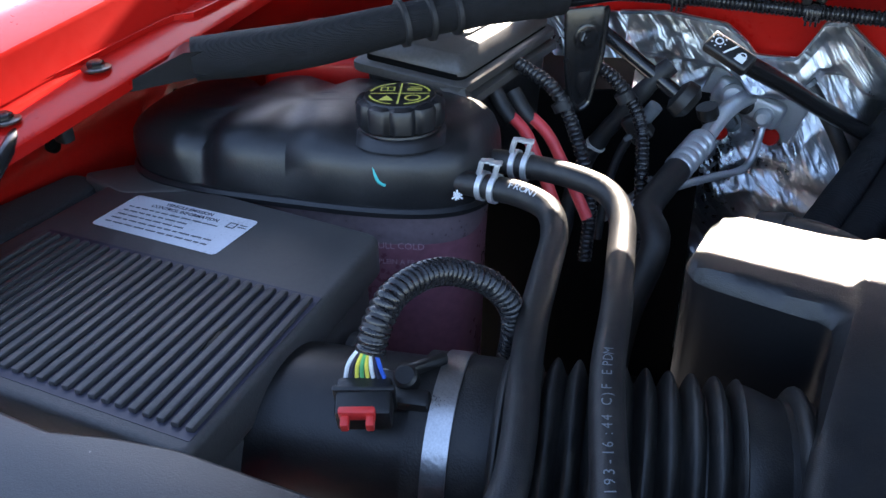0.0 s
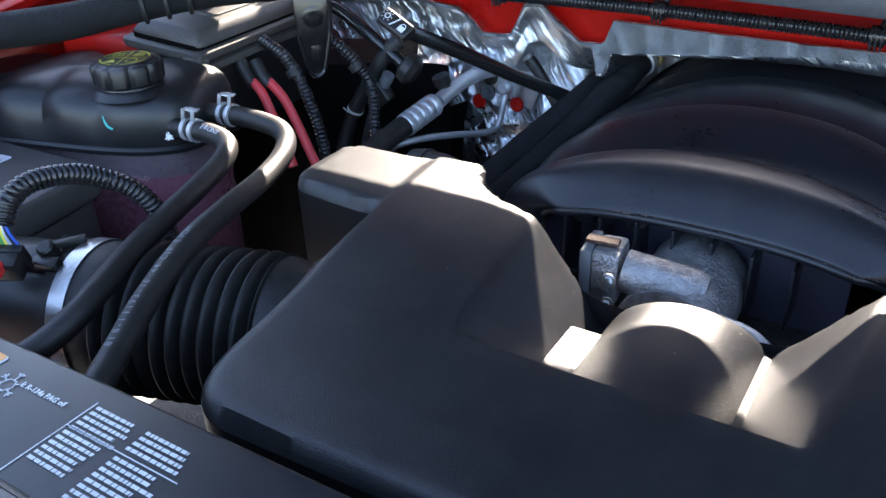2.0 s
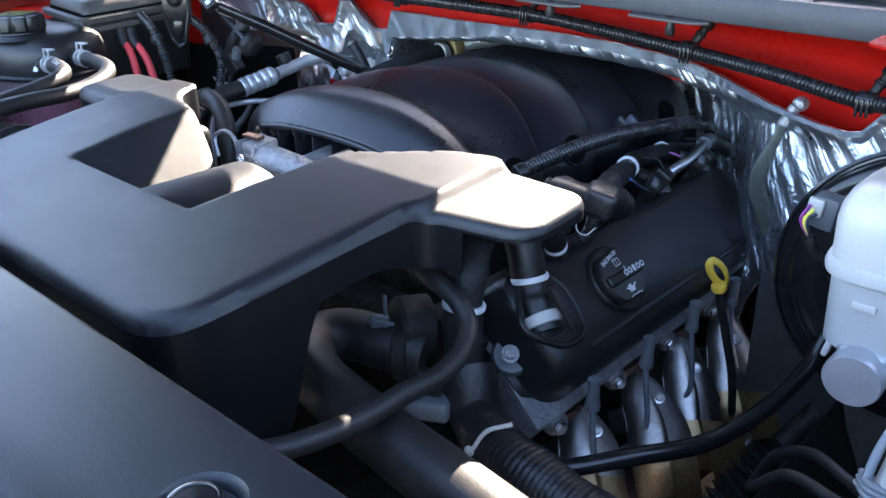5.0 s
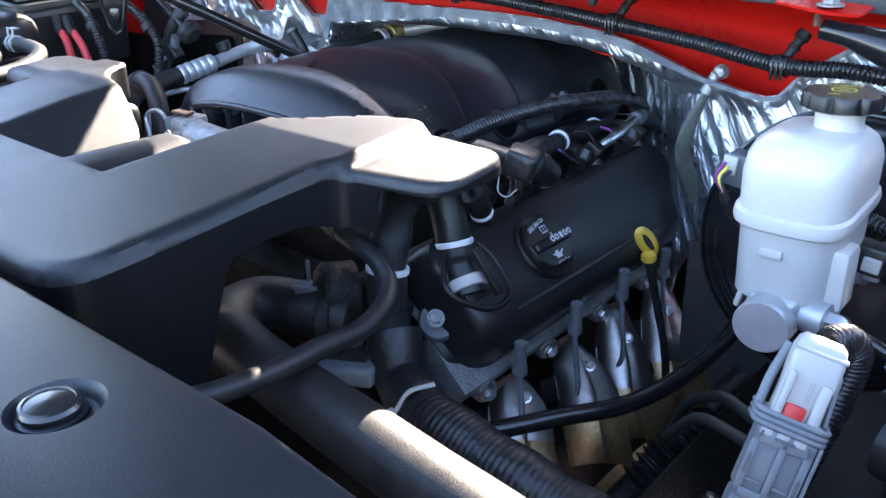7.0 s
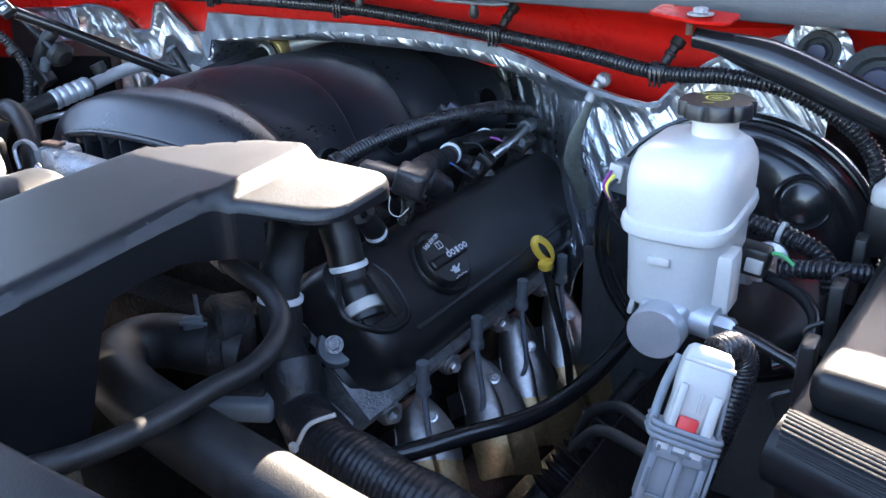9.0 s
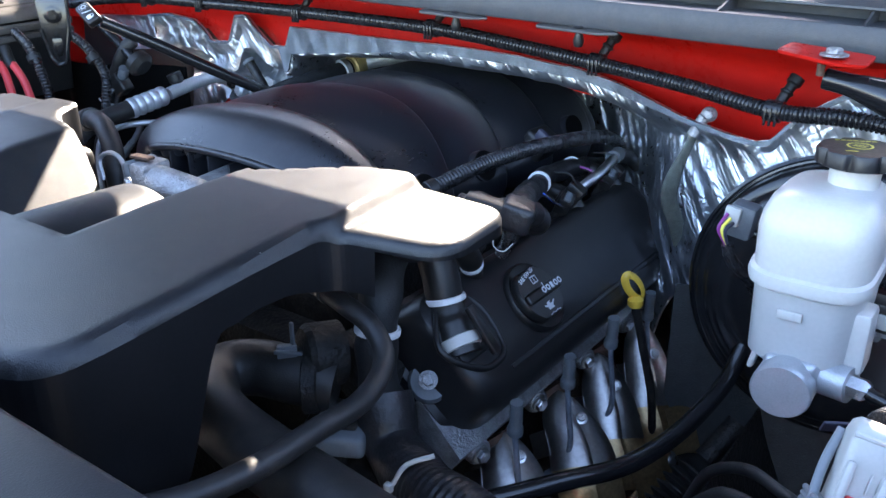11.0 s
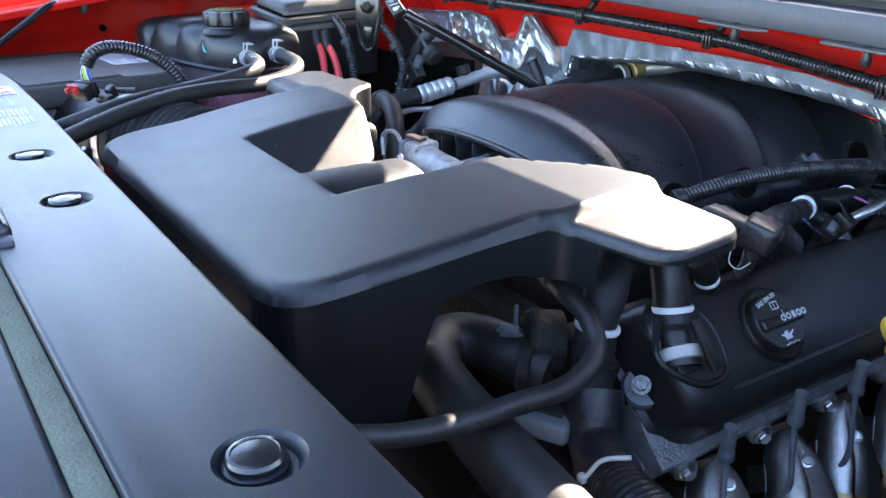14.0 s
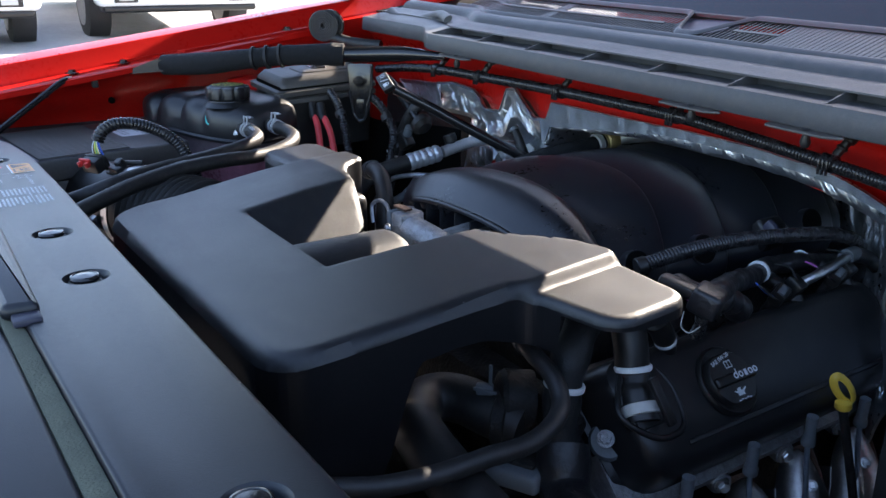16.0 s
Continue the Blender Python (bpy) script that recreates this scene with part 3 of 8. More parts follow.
def inner_wall(side):
    """Inner apron: red steel with pressed ribs and round holes."""
    w = thing("inner_fender", "red painted inner fender panel with pressed ribs", "body panel", (side * -0.93, 0.4, 0.5))

    def fn(u, v):
        y = -0.35 + 1.35 * u
        z = 0.55 + (1.155 + 0.13 * (y - 0.04) - 0.55) * v
        x = -0.935 + 0.075 * smooth_step(0.80, 1.0, v) - 0.06 * smooth_step(0.1, 0.9, u) * (1 - v)
        rib = 0.008 * max(0, math.sin((y * 0.25 + z) * 62)) ** 3 * smooth_step(0.23, 0.10, y) * smooth_step(0.62, 0.7, v)
        step = 0.018 * smooth_step(0.37, 0.39, y)
        return (side * (x + rib + step), y, z)

    part("panel", sheet(fn, 110, 60, 0.0015), "redflat", w)
    return w


wall_a = inner_wall(1)
# the panel isn't pierced: black discs paint the shade inside its holes
for hx, hy, hz, hr in ((-0.917, 0.244, 1.101, 0.0066), (-0.899, 0.385, 1.112, 0.0035)):
    part("hole_plug", lathe([(hr, -0.002), (hr, 0.004), (hr * 0.8, 0.0045), (hr * 0.75, -0.001)], (hx + 0.012, hy, hz), (1, 0, 0), 20), "void", wall_a, "black disc painted as the shade in a round hole")

wall_b = thing("wheelhouse", "black inner wheelhouse panel", "body panel", (0.95, 0.4, 0.5))
part("panel", sheet(lambda u, v: (0.98 - 0.03 * math.sin(3 * u), -0.35 + 1.5 * u, 0.4 + 0.76 * v), 20, 12, 0.002), "black", wall_b)

# dark floor and front of the bay, under everything
solo("undertray", sheet(lambda u, v: (-0.95 + 1.93 * u, 0.0 + 1.3 * v + (0.10 if u > 0.72 else 0), 0.42 + 0.03 * math.sin(9 * u) * math.cos(7 * v)), 24, 16, 0.003),
     "block", "dark greasy undertray below the engine", "undertray", kind="structure")

FOIL_TOP = [(-0.62, 1.130), (-0.50, 1.142), (-0.43, 1.136), (-0.405, 1.118), (-0.392, 1.104), (-0.347, 1.106), (-0.334, 1.130), (-0.325, 1.150), (-0.300, 1.152), (-0.27, 1.128), (-0.244, 1.108),
            (-0.210, 1.109), (-0.199, 1.140), (-0.05, 1.137), (0.10, 1.136), (0.20, 1.133), (0.30, 1.124), (0.35, 1.114), (0.40, 1.103), (0.444, 1.094), (0.49, 1.088), (0.532, 1.082), (0.545, 1.085), (0.562, 1.106), (0.590, 1.128), (0.612, 1.142), (0.66, 1.160), (0.70, 1.166), (0.712, 1.12)]


def foil_top(x):
    for (a, za), (b, zb) in zip(FOIL_TOP, FOIL_TOP[1:]):
        if a <= x <= b:
            return za + (zb - za) * (x - a) / (b - a)
    return FOIL_TOP[0][1] if x < 0 else FOIL_TOP[-1][1]


# red bulkhead
bulk = thing("bulkhead", "red painted firewall with a folded top edge", "firewall", (0, 0.86, 0.6), kind="structure")
part("upper_panel", sheet(lambda u, v: (-0.92 + 1.84 * u, 0.842 - 0.03 * smooth_step(0.7, 1.0, v) - 0.05 * smooth_step(0.72, 0.86, u), (1 - v) * (foil_top(-0.92 + 1.84 * u) - 0.018 - 0.017 * smooth_step(0.60, 0.66, u)) + v * (1.232 - 0.064 * u)), 120, 12, 0.002), "red", bulk)
# lower sheet coloured near black, for the shade deep behind the engine
part("lower_panel", sheet(lambda u, v: (-0.92 + 1.84 * u, 1.16, 0.45 + 0.66 * v), 30, 30, 0.002), "block", bulk, "lower firewall coloured near black for the deep shade")


# ---- cowl ----
def cowl_z(x):
    return -0.034 * x


def cowl_y(x):
    return 0.06 * smooth_step(-0.42, -0.56, x)


COWL = [(0.724, 1.198), (0.710, 1.2005), (0.7085, 1.203), (0.7108, 1.2265), (0.7122, 1.2288), (0.7165, 1.2292), (0.7185, 1.2274), (0.785, 1.2250), (0.787, 1.2262), (0.785, 1.2372), (0.764, 1.2364),
        (0.7612, 1.2374), (0.7616, 1.2396), (0.780, 1.2430), (0.788, 1.2460), (0.796, 1.2468), (0.806, 1.2455), (0.812, 1.2462), (0.8155, 1.2510), (0.8185, 1.2545), (0.8250, 1.2590), (0.838, 1.2618), (0.8395, 1.2612), (0.8400, 1.2590)]
RECESS_END = -0.432


def build_cowl():
    c = thing("cowl", "grey moulded plastic cowl below the windshield with slotted grille", "cowl", (0, 0.85, 1.2))
    bm = bmesh.new()
    xs = [-0.80 + 0.023 * i for i in range(16)] + [RECESS_END - 0.0005, RECESS_END + 0.0005] + [RECESS_END + 0.0195 * i for i in range(1, 65)]
    rows = []
    for x in xs:
        prof = []
        for k, (y, z) in enumerate(COWL):
            if 6 <= k <= 10 and x < RECESS_END:
                # past its end the recess closes to a plain sloping face
                y, z = 0.7165 + 0.0095 * (k - 5), 1.2292 + 0.0017 * (k - 5)
            prof.append(bm.verts.new((x, y + cowl_y(x), z + cowl_z(x) + 0.0004 * math.sin(x * 23 + y * 90) * (1 if k > 13 else 0.3))))
        rows.append(prof)
    for a, b in zip(rows, rows[1:]):
        for k in range(len(a) - 1):
            bm.faces.new((a[k], a[k + 1], b[k + 1], b[k]))
    bmesh.ops.recalc_face_normals(bm, faces=bm.faces[:])
    bmesh.ops.solidify(bm, geom=bm.faces[:], thickness=0.002)
    part("front_trough", bm, "cowl", c)
    x = -0.302
    while x < 0.75:
        zz, yy = cowl_z(x), cowl_y(x)
        rib = loft([[(x + d, 0.726 + yy, 1.2271 + zz), (x + d, 0.785 + yy, 1.2252 + zz), (x + d, 0.785 + yy, 1.2370 + zz), (x + d, 0.7635 + yy, 1.2366 + zz)] for d in (-0.0012, 0.0012)])
        part("rib", rib, "cowl", c)
        x += 0.1315

    def gz(x, v):
        return 1.2615 + cowl_z(x) + 0.030 * v

    def gy(x, v):
        return 0.840 + cowl_y(x) + 0.110 * v

    def dip(x):
        return smooth_step(0.066, 0.012, abs(x - 0.036))

    for name, v0, v1 in (("front_rail", 0.0, 0.10), ("rear_rail", 0.86, 1.0)):
        def fn(u, v, v0=v0, v1=v1):
            x = -0.62 + 1.36 * u
            k = 0.72 * dip(x) * (1 if v0 > 0.5 else 0)
            w = v0 + (v1 - v0) * v - k
            return (x, gy(x, w), gz(x, w) + 0.004 * math.sin(math.pi * v))
        part(name, sheet(fn, 272, 6, 0.003), "cowl", c, "pale edge of the grille")
    x = -0.60
    n = Vector((0, -0.030, 0.110)).normalized() * 0.0006
    while x < 0.73:
        top = 0.88 - 0.72 * dip(x)
        if top > 0.16:
            a = Vector((x, gy(x, 0.08), gz(x, 0.08) - 0.003))
            b = Vector((x, gy(x, top), gz(x, top) - 0.003))
            wid = 0.0024 if x < 0.17 and not -0.30 < x < -0.275 else 0.0068
            bmx = bmesh.new()
            vs = [bmx.verts.new(p + Vector((s * wid / 2, 0, 0)) + k) for k in (-n, n) for p, s in ((a, -1), (a, 1), (b, 1), (b, -1))]
            for q in ((0, 1, 2, 3), (7, 6, 5, 4), (0, 4, 5, 1), (1, 5, 6, 2), (2, 6, 7, 3), (3, 7, 4, 0)):
                bmx.faces.new([vs[i] for i in q])
            part("slat", bmx, "cowl", c, smooth=False)
        x += 0.0078
    for x0, x1 in ((-0.60, -0.035), (0.095, 0.17)):
        part("cross_bar", sheet(lambda u, v, x0=x0, x1=x1: (x0 + (x1 - x0) * u, gy(x0 + (x1 - x0) * u, 0.46 + 0.06 * v), gz(x0 + (x1 - x0) * u, 0.46 + 0.06 * v) - 0.001), 50, 1, 0.003), "cowl", c)
    # sheet coloured black to stand for the shade under the grille
    part("plenum", sheet(lambda u, v: (-0.93 + 1.86 * u, 0.800 + 0.22 * v + cowl_y(-0.93 + 1.86 * u), 1.232 + 0.030 * v + cowl_z(-0.93 + 1.86 * u)), 60, 3, 0.002), "void", c, "plenum sheet coloured black for the shade below the slots")
    for x in (0.185, 0.345, -0.34):
        t = prism(rounded([(-0.045, 0.0), (0.030, 0.0), (0.052, 0.010), (0.030, 0.024), (-0.045, 0.020)], 0.006), 0, 0.003, 0.001)
        bmesh.ops.transform(t, matrix=pose(x, 0.700 + cowl_y(x), 1.1955 + cowl_z(x), 6, 2, -2), verts=t.verts)
        tongue = part("tongue", t, "boxplastic", c, "thin black clip tongue")
        part("pin", lathe([(0.004, -0.016), (0.006, -0.010), (0.004, -0.002), (0.004, 0.003), (0.007, 0.0045), (0.006, 0.006)], (x + 0.004, 0.712 + cowl_y(x), 1.1955 + cowl_z(x)), (0, 0, 1), 12), "black", tongue)
    # raised end of the moulding towards the fender
    part("end_curl", sweep([(-0.50, 0.800, 1.262), (-0.58, 0.83, 1.268), (-0.66, 0.83, 1.256), (-0.73, 0.82, 1.258), (-0.78, 0.83, 1.268)], 0.010, 14, 0.01, flat=0.6), "cowl", c)
    return c


build_cowl()

# windshield, its lower seal and the dark dash behind it
def shield_pt(u, v):
    k = 1 - 0.10 * v
    x = (-0.80 + 1.60 * u) * k
    return (x, 0.944 + cowl_y(x) + 0.81 * v, 1.2815 + cowl_z(x) + 0.62 * v + 0.0434 * math.sin(math.pi * v))


ws = thing("windshield", "tinted curved windshield with a black lower border", "windshield", (0, 1.1, 1.3))
part("glass", sheet(shield_pt, 40, 40, 0.005), "screenglass", ws)
part("seal", sweep([shield_pt(u / 10, 0.004) for u in range(11)], 0.006, 8, 0.03), "rubber", ws)
part("wiper_spindle_well", lathe([(0.050, 0.0), (0.045, -0.02), (0.03, -0.03)], (0.020, 0.925, 1.276), (0, -0.3, 1), 24), "ink", ws)
cab = thing("cab", "red painted truck cab behind the windshield", "truck cab", (0, 2.6, 0.4))
part("roof", prism(rounded([(-0.72, 1.746), (0.72, 1.746), (0.70, 3.6), (-0.70, 3.6)], 0.05), 1.86, 1.93, 0.02, 3), "red", cab)
for sx in (-1, 1):
    part("pillar", sweep([(sx * 0.90, 0.98, 1.26), (sx * 0.865, 1.38, 1.60), (sx * 0.76, 1.80, 1.89)], 0.055, 12, 0.05), "red", cab)
part("body", rbox((0, 2.9, 0.95), (1.85, 2.6, 0.75), bevel=0.10, seg=4), "red", cab)
part("cabin_glass", rbox((0, 2.7, 1.58), (1.66, 1.8, 0.54), bevel=0.05, seg=2), "glassdark", cab)


# open hood above, hinged at the rear; its rear edge throws the shadow across the bay
hd = thing("hood", "open red hood with a dark underside liner", "hood", (0, 0.78, 1.35))
HA = radians(52)


def hood_pt(u, v, off=0.0):
    x = -0.965 + 1.865 * u
    d = 1.15 * v
    return (x, 0.790 - d * math.cos(HA) - off * math.sin(HA), 1.364 + d * math.sin(HA) - off * math.cos(HA))


part("outer_skin", sheet(lambda u, v: hood_pt(u, v, -0.015), 16, 12, 0.003), "red", hd)
part("liner", sheet(lambda u, v: hood_pt(u, v, 0.012), 16, 12, 0.01), "liner", hd)
part("hinge_arm", rbox((-0.828, 0.80, 1.345), (0.235, 0.05, 0.10), (0, 0, -4), 0.012), "satin", hd, "black hood hinge arm")
# two unseen blocks added by the hinge to keep sun off the coolant tank
part("sun_block_plate", rbox((-0.637, 0.80, 1.338), (0.034, 0.03, 0.084), (0, 0, -4), 0.006), "satin", hd, "unseen black plate added to block the sun")
part("sun_block_lug", rbox((-0.684, 0.80, 1.361), (0.060, 0.03, 0.046), (0, 0, -4), 0.006), "satin", hd, "unseen black lug added to block the sun")
part("hinge_foot", rbox((0.615, 0.80, 1.275), (0.12, 0.04, 0.06), (0, 0, 8), 0.010), "satin", hd, "black hinge foot")
part("hinge_arm", rbox((0.56, 0.80, 1.325), (0.10, 0.05, 0.06), (0, 0, 8), 0.012), "satin", hd, "black hood hinge arm")


# ---- foil insulation on the bulkhead ----
def flap(u):
    """Share of the height that the flat embossed edge takes: a deep flap that tapers off."""
    return 0.008 + smooth_step(0.262, 0.270, u) * (0.016 + 0.060 * max(0.0, min(1.0, (0.48 - u) / 0.21)))


def foil_pt(u, v):
    x = -0.56 + 1.27 * u
    z1 = foil_top(x)
    z = z1 - (1 - v) * (z1 - 0.62 - 0.25 * smooth_step(0.72, 0.80, u))
    kb = flap(u)
    k = smooth_step(kb - 0.002, kb + 0.045, 1 - v)
    d = max(0.0, min(0.34, 1 - v - 0.12))
    e = 0.055 * smooth_step(0.30, 0.24, u)
    y = 0.818 + 0.085 * smooth_step(0.80, 0.60, u) * smooth_step(max(0.042, kb) + e, max(0.11, kb + 0.03) + e, 1 - v) - 0.055 * smooth_step(0.70, 0.85, u)
    y += (0.145 * smooth_step(0.225, 0.275, u) * smooth_step(max(0.042, kb), 0.15, 1 - v) - 0.10 * d) * smooth_step(0.88, 0.58, u)
    w = Vector((noise.noise(Vector((x * 5, z * 5, 0.4))), noise.noise(Vector((x * 5, z * 5, 7.4))), 0)) * 1.4
    r = smooth_step(0.58, 0.70, u)
    folds = abs(noise.noise(Vector((x * 17 + z * 7, z * 4.0, 2)) + w)) * 0.011 + abs(noise.noise(Vector((x * 9 - z * 14, z * 9, 5)) + w)) * 0.012
    pleats = abs(noise.noise(Vector((x * 36 + z * 24, z * 2.6 - x * 2.0, 4)) + w * 0.5)) * 0.017 + noise.noise(Vector((x * 6, z * 5, 8))) * 0.010
    cr = folds * (1 - r) + pleats * r + abs(noise.noise(Vector((x * 44 + z * 16, z * 18 - x * 9, 9)) + w * 2)) * 0.006 * (1 - 0.6 * r)
    return (x, y + k * cr + (1 - k) * 0.0012 * noise.noise(Vector((x * 40, z * 40, 1))), z)


fo = thing("insulation", "crinkled silver foil heat insulation with scalloped edge", "insulation", (0, 0.83, 0.7))
part("foil_sheet", sheet(foil_pt, 300, 130, 0.003), "foil", fo)
part("pressed_border", sheet(lambda u, v: Vector(foil_pt(u, 1 - flap(u) * v)) + Vector((0, -0.004, 0.0)), 260, 5, 0.0025), "foilflat", fo, "flat pressed grey foil border")

def side_foil(u, v):
    left, low = -0.716 + 0.071 * (1 - v), 1.067 + 0.010 * u
    x, z = left + (-0.550 - left) * u, low + (1.127 + 0.008 * u - low) * v
    cr = abs(noise.noise(Vector((x * 30, z * 12 + x * 9, 3)))) * 0.007 + abs(noise.noise(Vector((x * 60 + z * 20, z * 25, 6)))) * 0.0015
    return (x, 0.816 + cr * smooth_step(0.0, 0.2, v) * smooth_step(1.0, 0.85, v), z)


part("side_sheet", sheet(side_foil, 80, 36, 0.003), "foil", fo)

ft = thing("firewall_mat", "dark grey felt mat on the lower firewall", "insulation", (0.5, 0.79, 0.7))
part("mat", sheet(lambda u, v: (0.455 + 0.265 * u, 0.790 - 0.030 * smooth_step(0.1, 0.5, u) + 0.006 * noise.noise(Vector((u * 5, v * 6, 3))), 0.45 + (0.44 + 0.05 * u + 0.02 * noise.noise(Vector((u * 7, 2, 1)))) * v), 30, 40, 0.004), "foam", ft)
part("side_mat", sheet(lambda u, v: (-0.95 + 0.41 * u, 0.905 + 0.004 * math.sin(20 * u + 7 * v), 0.45 + 0.68 * v), 16, 20, 0.004), "liner", ft, "dark mat beside the foil")
# ---- radiator cover ----
RZ = 1.106
rc = thing("radiator_cover", "smooth black plastic radiator cover with push pins and printed labels", "cover panel", (0.1, -0.1, 1.0))
edge = [(-0.86, -0.100), (-0.72, -0.045), (-0.62, -0.014), (-0.57, -0.010), (-0.535, 0.004), (-0.50, 0.014), (-0.43, 0.022), (-0.37, 0.028), (-0.20, 0.033), (0.10, 0.037), (0.40, 0.043), (0.62, 0.048), (0.72, 0.040), (0.80, -0.02)]
rc_out = edge + [(0.86, -0.16), (0.84, -0.60), (-0.84, -0.60)]
rear = edge + [(0.80, -0.056), (-0.80, -0.056)]
bm = prism(edge + [(0.84, -0.035), (-0.86, -0.1065)], RZ - 0.024, RZ, 0.004, 3)
PINS = [(-0.373, -0.020), (0.022, -0.007), (0.170, -0.003), (0.548, 0.004)]


def dished(bm, places):
    """The panel with a shallow round dish sunk round each fastener."""
    a = new("tmp_panel", bpy.data.meshes.new("tmp_panel"))
    bmesh.ops.recalc_face_normals(bm, faces=bm.faces[:])
    bm.to_mesh(a.data)
    bm.free()
    cut = join(*[lathe([(0.0120, -0.0065), (0.0150, -0.0060), (0.0175, -0.0020), (0.0195, 0.0004), (0.0195, 0.01)], (x, y, RZ), (0, 0, 1), 40) for x, y in places])
    c = new("tmp_cut", bpy.data.meshes.new("tmp_cut"))
    bmesh.ops.recalc_face_normals(cut, faces=cut.faces[:])
    cut.to_mesh(c.data)
    cut.free()
    mod = a.modifiers.new("dish", "BOOLEAN")
    mod.object, mod.operation, mod.solver = c, "DIFFERENCE", "EXACT"
    bpy.context.view_layer.update()
    me = bpy.data.meshes.new_from_object(a.evaluated_get(bpy.context.evaluated_depsgraph_get()))
    out = bmesh.new()
    out.from_mesh(me)
    for o in (a, c):
        bpy.data.objects.remove(o)
    return out


part("rear_panel", dished(bm, PINS), "panel", rc)
part("front_panel", prism([(-0.88, -0.166), (-0.80, -0.1185), (0.84, -0.0495), (0.86, -0.16), (0.84, -0.60), (-0.84, -0.60)], RZ - 0.03, RZ - 0.003, 0.004, 3), "panel", rc)
part("seal_strip", rbox((0.02, -0.0770, RZ - 0.0085), (1.64, 0.0140, 0.010), (0, 0, 2.41), bevel=0.001), "olive", rc, "olive foam seal strip in the gap")
# raised latch cover over the strip
latch = prism(rounded([(-0.18, -0.082), (0.232, -0.074), (0.236, -0.047), (-0.18, -0.050)], 0.006), RZ - 0.004, RZ + 0.010, 0.006, 3)
lc = part("latch_cover", latch, "panel", rc)
# the end is closed; a dark block paints the shade of its opening
part("hole", rbox((0.243, -0.058, RZ + 0.0005), (0.018, 0.020, 0.006), bevel=0.002), "ink", lc, "block coloured dark as the shaded open end")
for px, py in PINS:
    pin = part("push_pin", lathe([(0.0100, -0.0064), (0.0106, -0.0030), (0.0122, -0.0026), (0.0124, -0.0010), (0.0114, 0.0006), (0.0100, 0.0010), (0.0096, 0.0004), (0.0005, 0.0016)], (px - 0.0030, py - 0.0010, RZ), (0, 0, 1), 40), "satin", rc)
    part("collar", lathe([(0.0136, -0.0062), (0.0136, -0.0045), (0.0126, -0.0040)], (px - 0.0030, py - 0.0010, RZ), (0, 0, 1), 32), "panel", pin)

core = thing("radiator_support", "dark steel radiator support and fan shroud below the cover", "radiator support", (0, -0.02, 0.5))
part("shroud", prism(rounded([(-0.50, -0.05), (0.55, -0.05), (0.55, 0.055), (-0.50, 0.055)], 0.03), 0.45, 0.93, 0.01), "black", core)
part("beam", rbox((0.05, -0.10, 1.04), (1.6, 0.16, 0.06), bevel=0.012), "black", core)
part("radiator", rbox((0.02, -0.08, 0.72), (1.0, 0.05, 0.56), bevel=0.01), "block", core)
grille = thing("front_fascia", "red painted nose and dark grille opening", "truck front", (0, -0.5, 0.5))
part("panel", rbox((0, -0.62, 0.75), (1.9, 0.06, 0.66), bevel=0.03, seg=3), "red", grille)


# ---- engine cover ----
EC = [(-0.216, 0.082), (0.324, 0.098), (0.334, 0.344), (0.434, 0.360), (0.434, 0.450), (0.329, 0.457), (0.276, 0.449),
      (0.228, 0.416), (0.200, 0.398), (0.165, 0.388), (0.142, 0.372), (0.10, 0.362), (0.02, 0.357), (-0.02, 0.357), (-0.052, 0.374), (-0.080, 0.380), (-0.128, 0.388), (-0.160, 0.408),
      (-0.170, 0.438), (-0.223, 0.436), (-0.334, 0.431), (-0.340, 0.345), (-0.230, 0.338)]
EC = rounded(EC, [0.05, 0.05, 0.02, 0.03, 0.025, 0.02, 0.03, 0.04, 0.03, 0.02, 0.03, 0.03, 0.03, 0.02, 0.012, 0.02, 0.03, 0.02, 0.012, 0.01, 0.025, 0.025, 0.012], 9)


def ec_top(x, y):
    z = 1.058 + 0.080 * (y - 0.09) - 0.10 * max(0, 0.14 - y) ** 1.0 * 0.6
    z += smooth_step(0.15, 0.33, y) * (0.0095 * smooth_step(0.0, -0.15, x) + 0.004 * smooth_step(0.05, 0.15, x) * smooth_step(0.343, 0.329, x))
    z -= 0.004 * smooth_step(-0.222, -0.228, x) + 0.0065 * smooth_step(0.329, 0.343, x)
    return z


def ec_height(x, y):
    t = ec_top(x, y)
    if -0.12 < x < 0.195 and y > 0.21:
        lw = 1.083 - (x + 0.087) * 1.02
        rw = 1.083 - (0.177 - x) * 0.95
        fw = 1.069 - (y - 0.221) * 2.6
        b = 1.055 - 0.052 * (1 - math.sqrt(max(0.0, 1 - ((x - 0.055) / 0.066) ** 2))) if abs(x - 0.055) < 0.066 else 0.9
        k = max(lw, rw, fw, b - 0.10 * max(0, 0.230 - y), 1.004)
        d = t - k
        t = t - max(0, d) if d > 0.004 else t - max(0, d + 0.004) ** 2 / 0.016
    return t


def ec_bottom(x, y):
    if x > 0.30 and y < 0.35:
        return 0.92 + 0.110 * smooth_step(0.183, 0.236, y) + 0.004 * smooth_step(0.24, 0.27, y) - 0.012 * smooth_step(0.29, 0.345, y)
    if x > 0.33:
        return 1.061
    if y > 0.30:
        return 1.034 if x > -0.2 else 0.96
    return 0.945


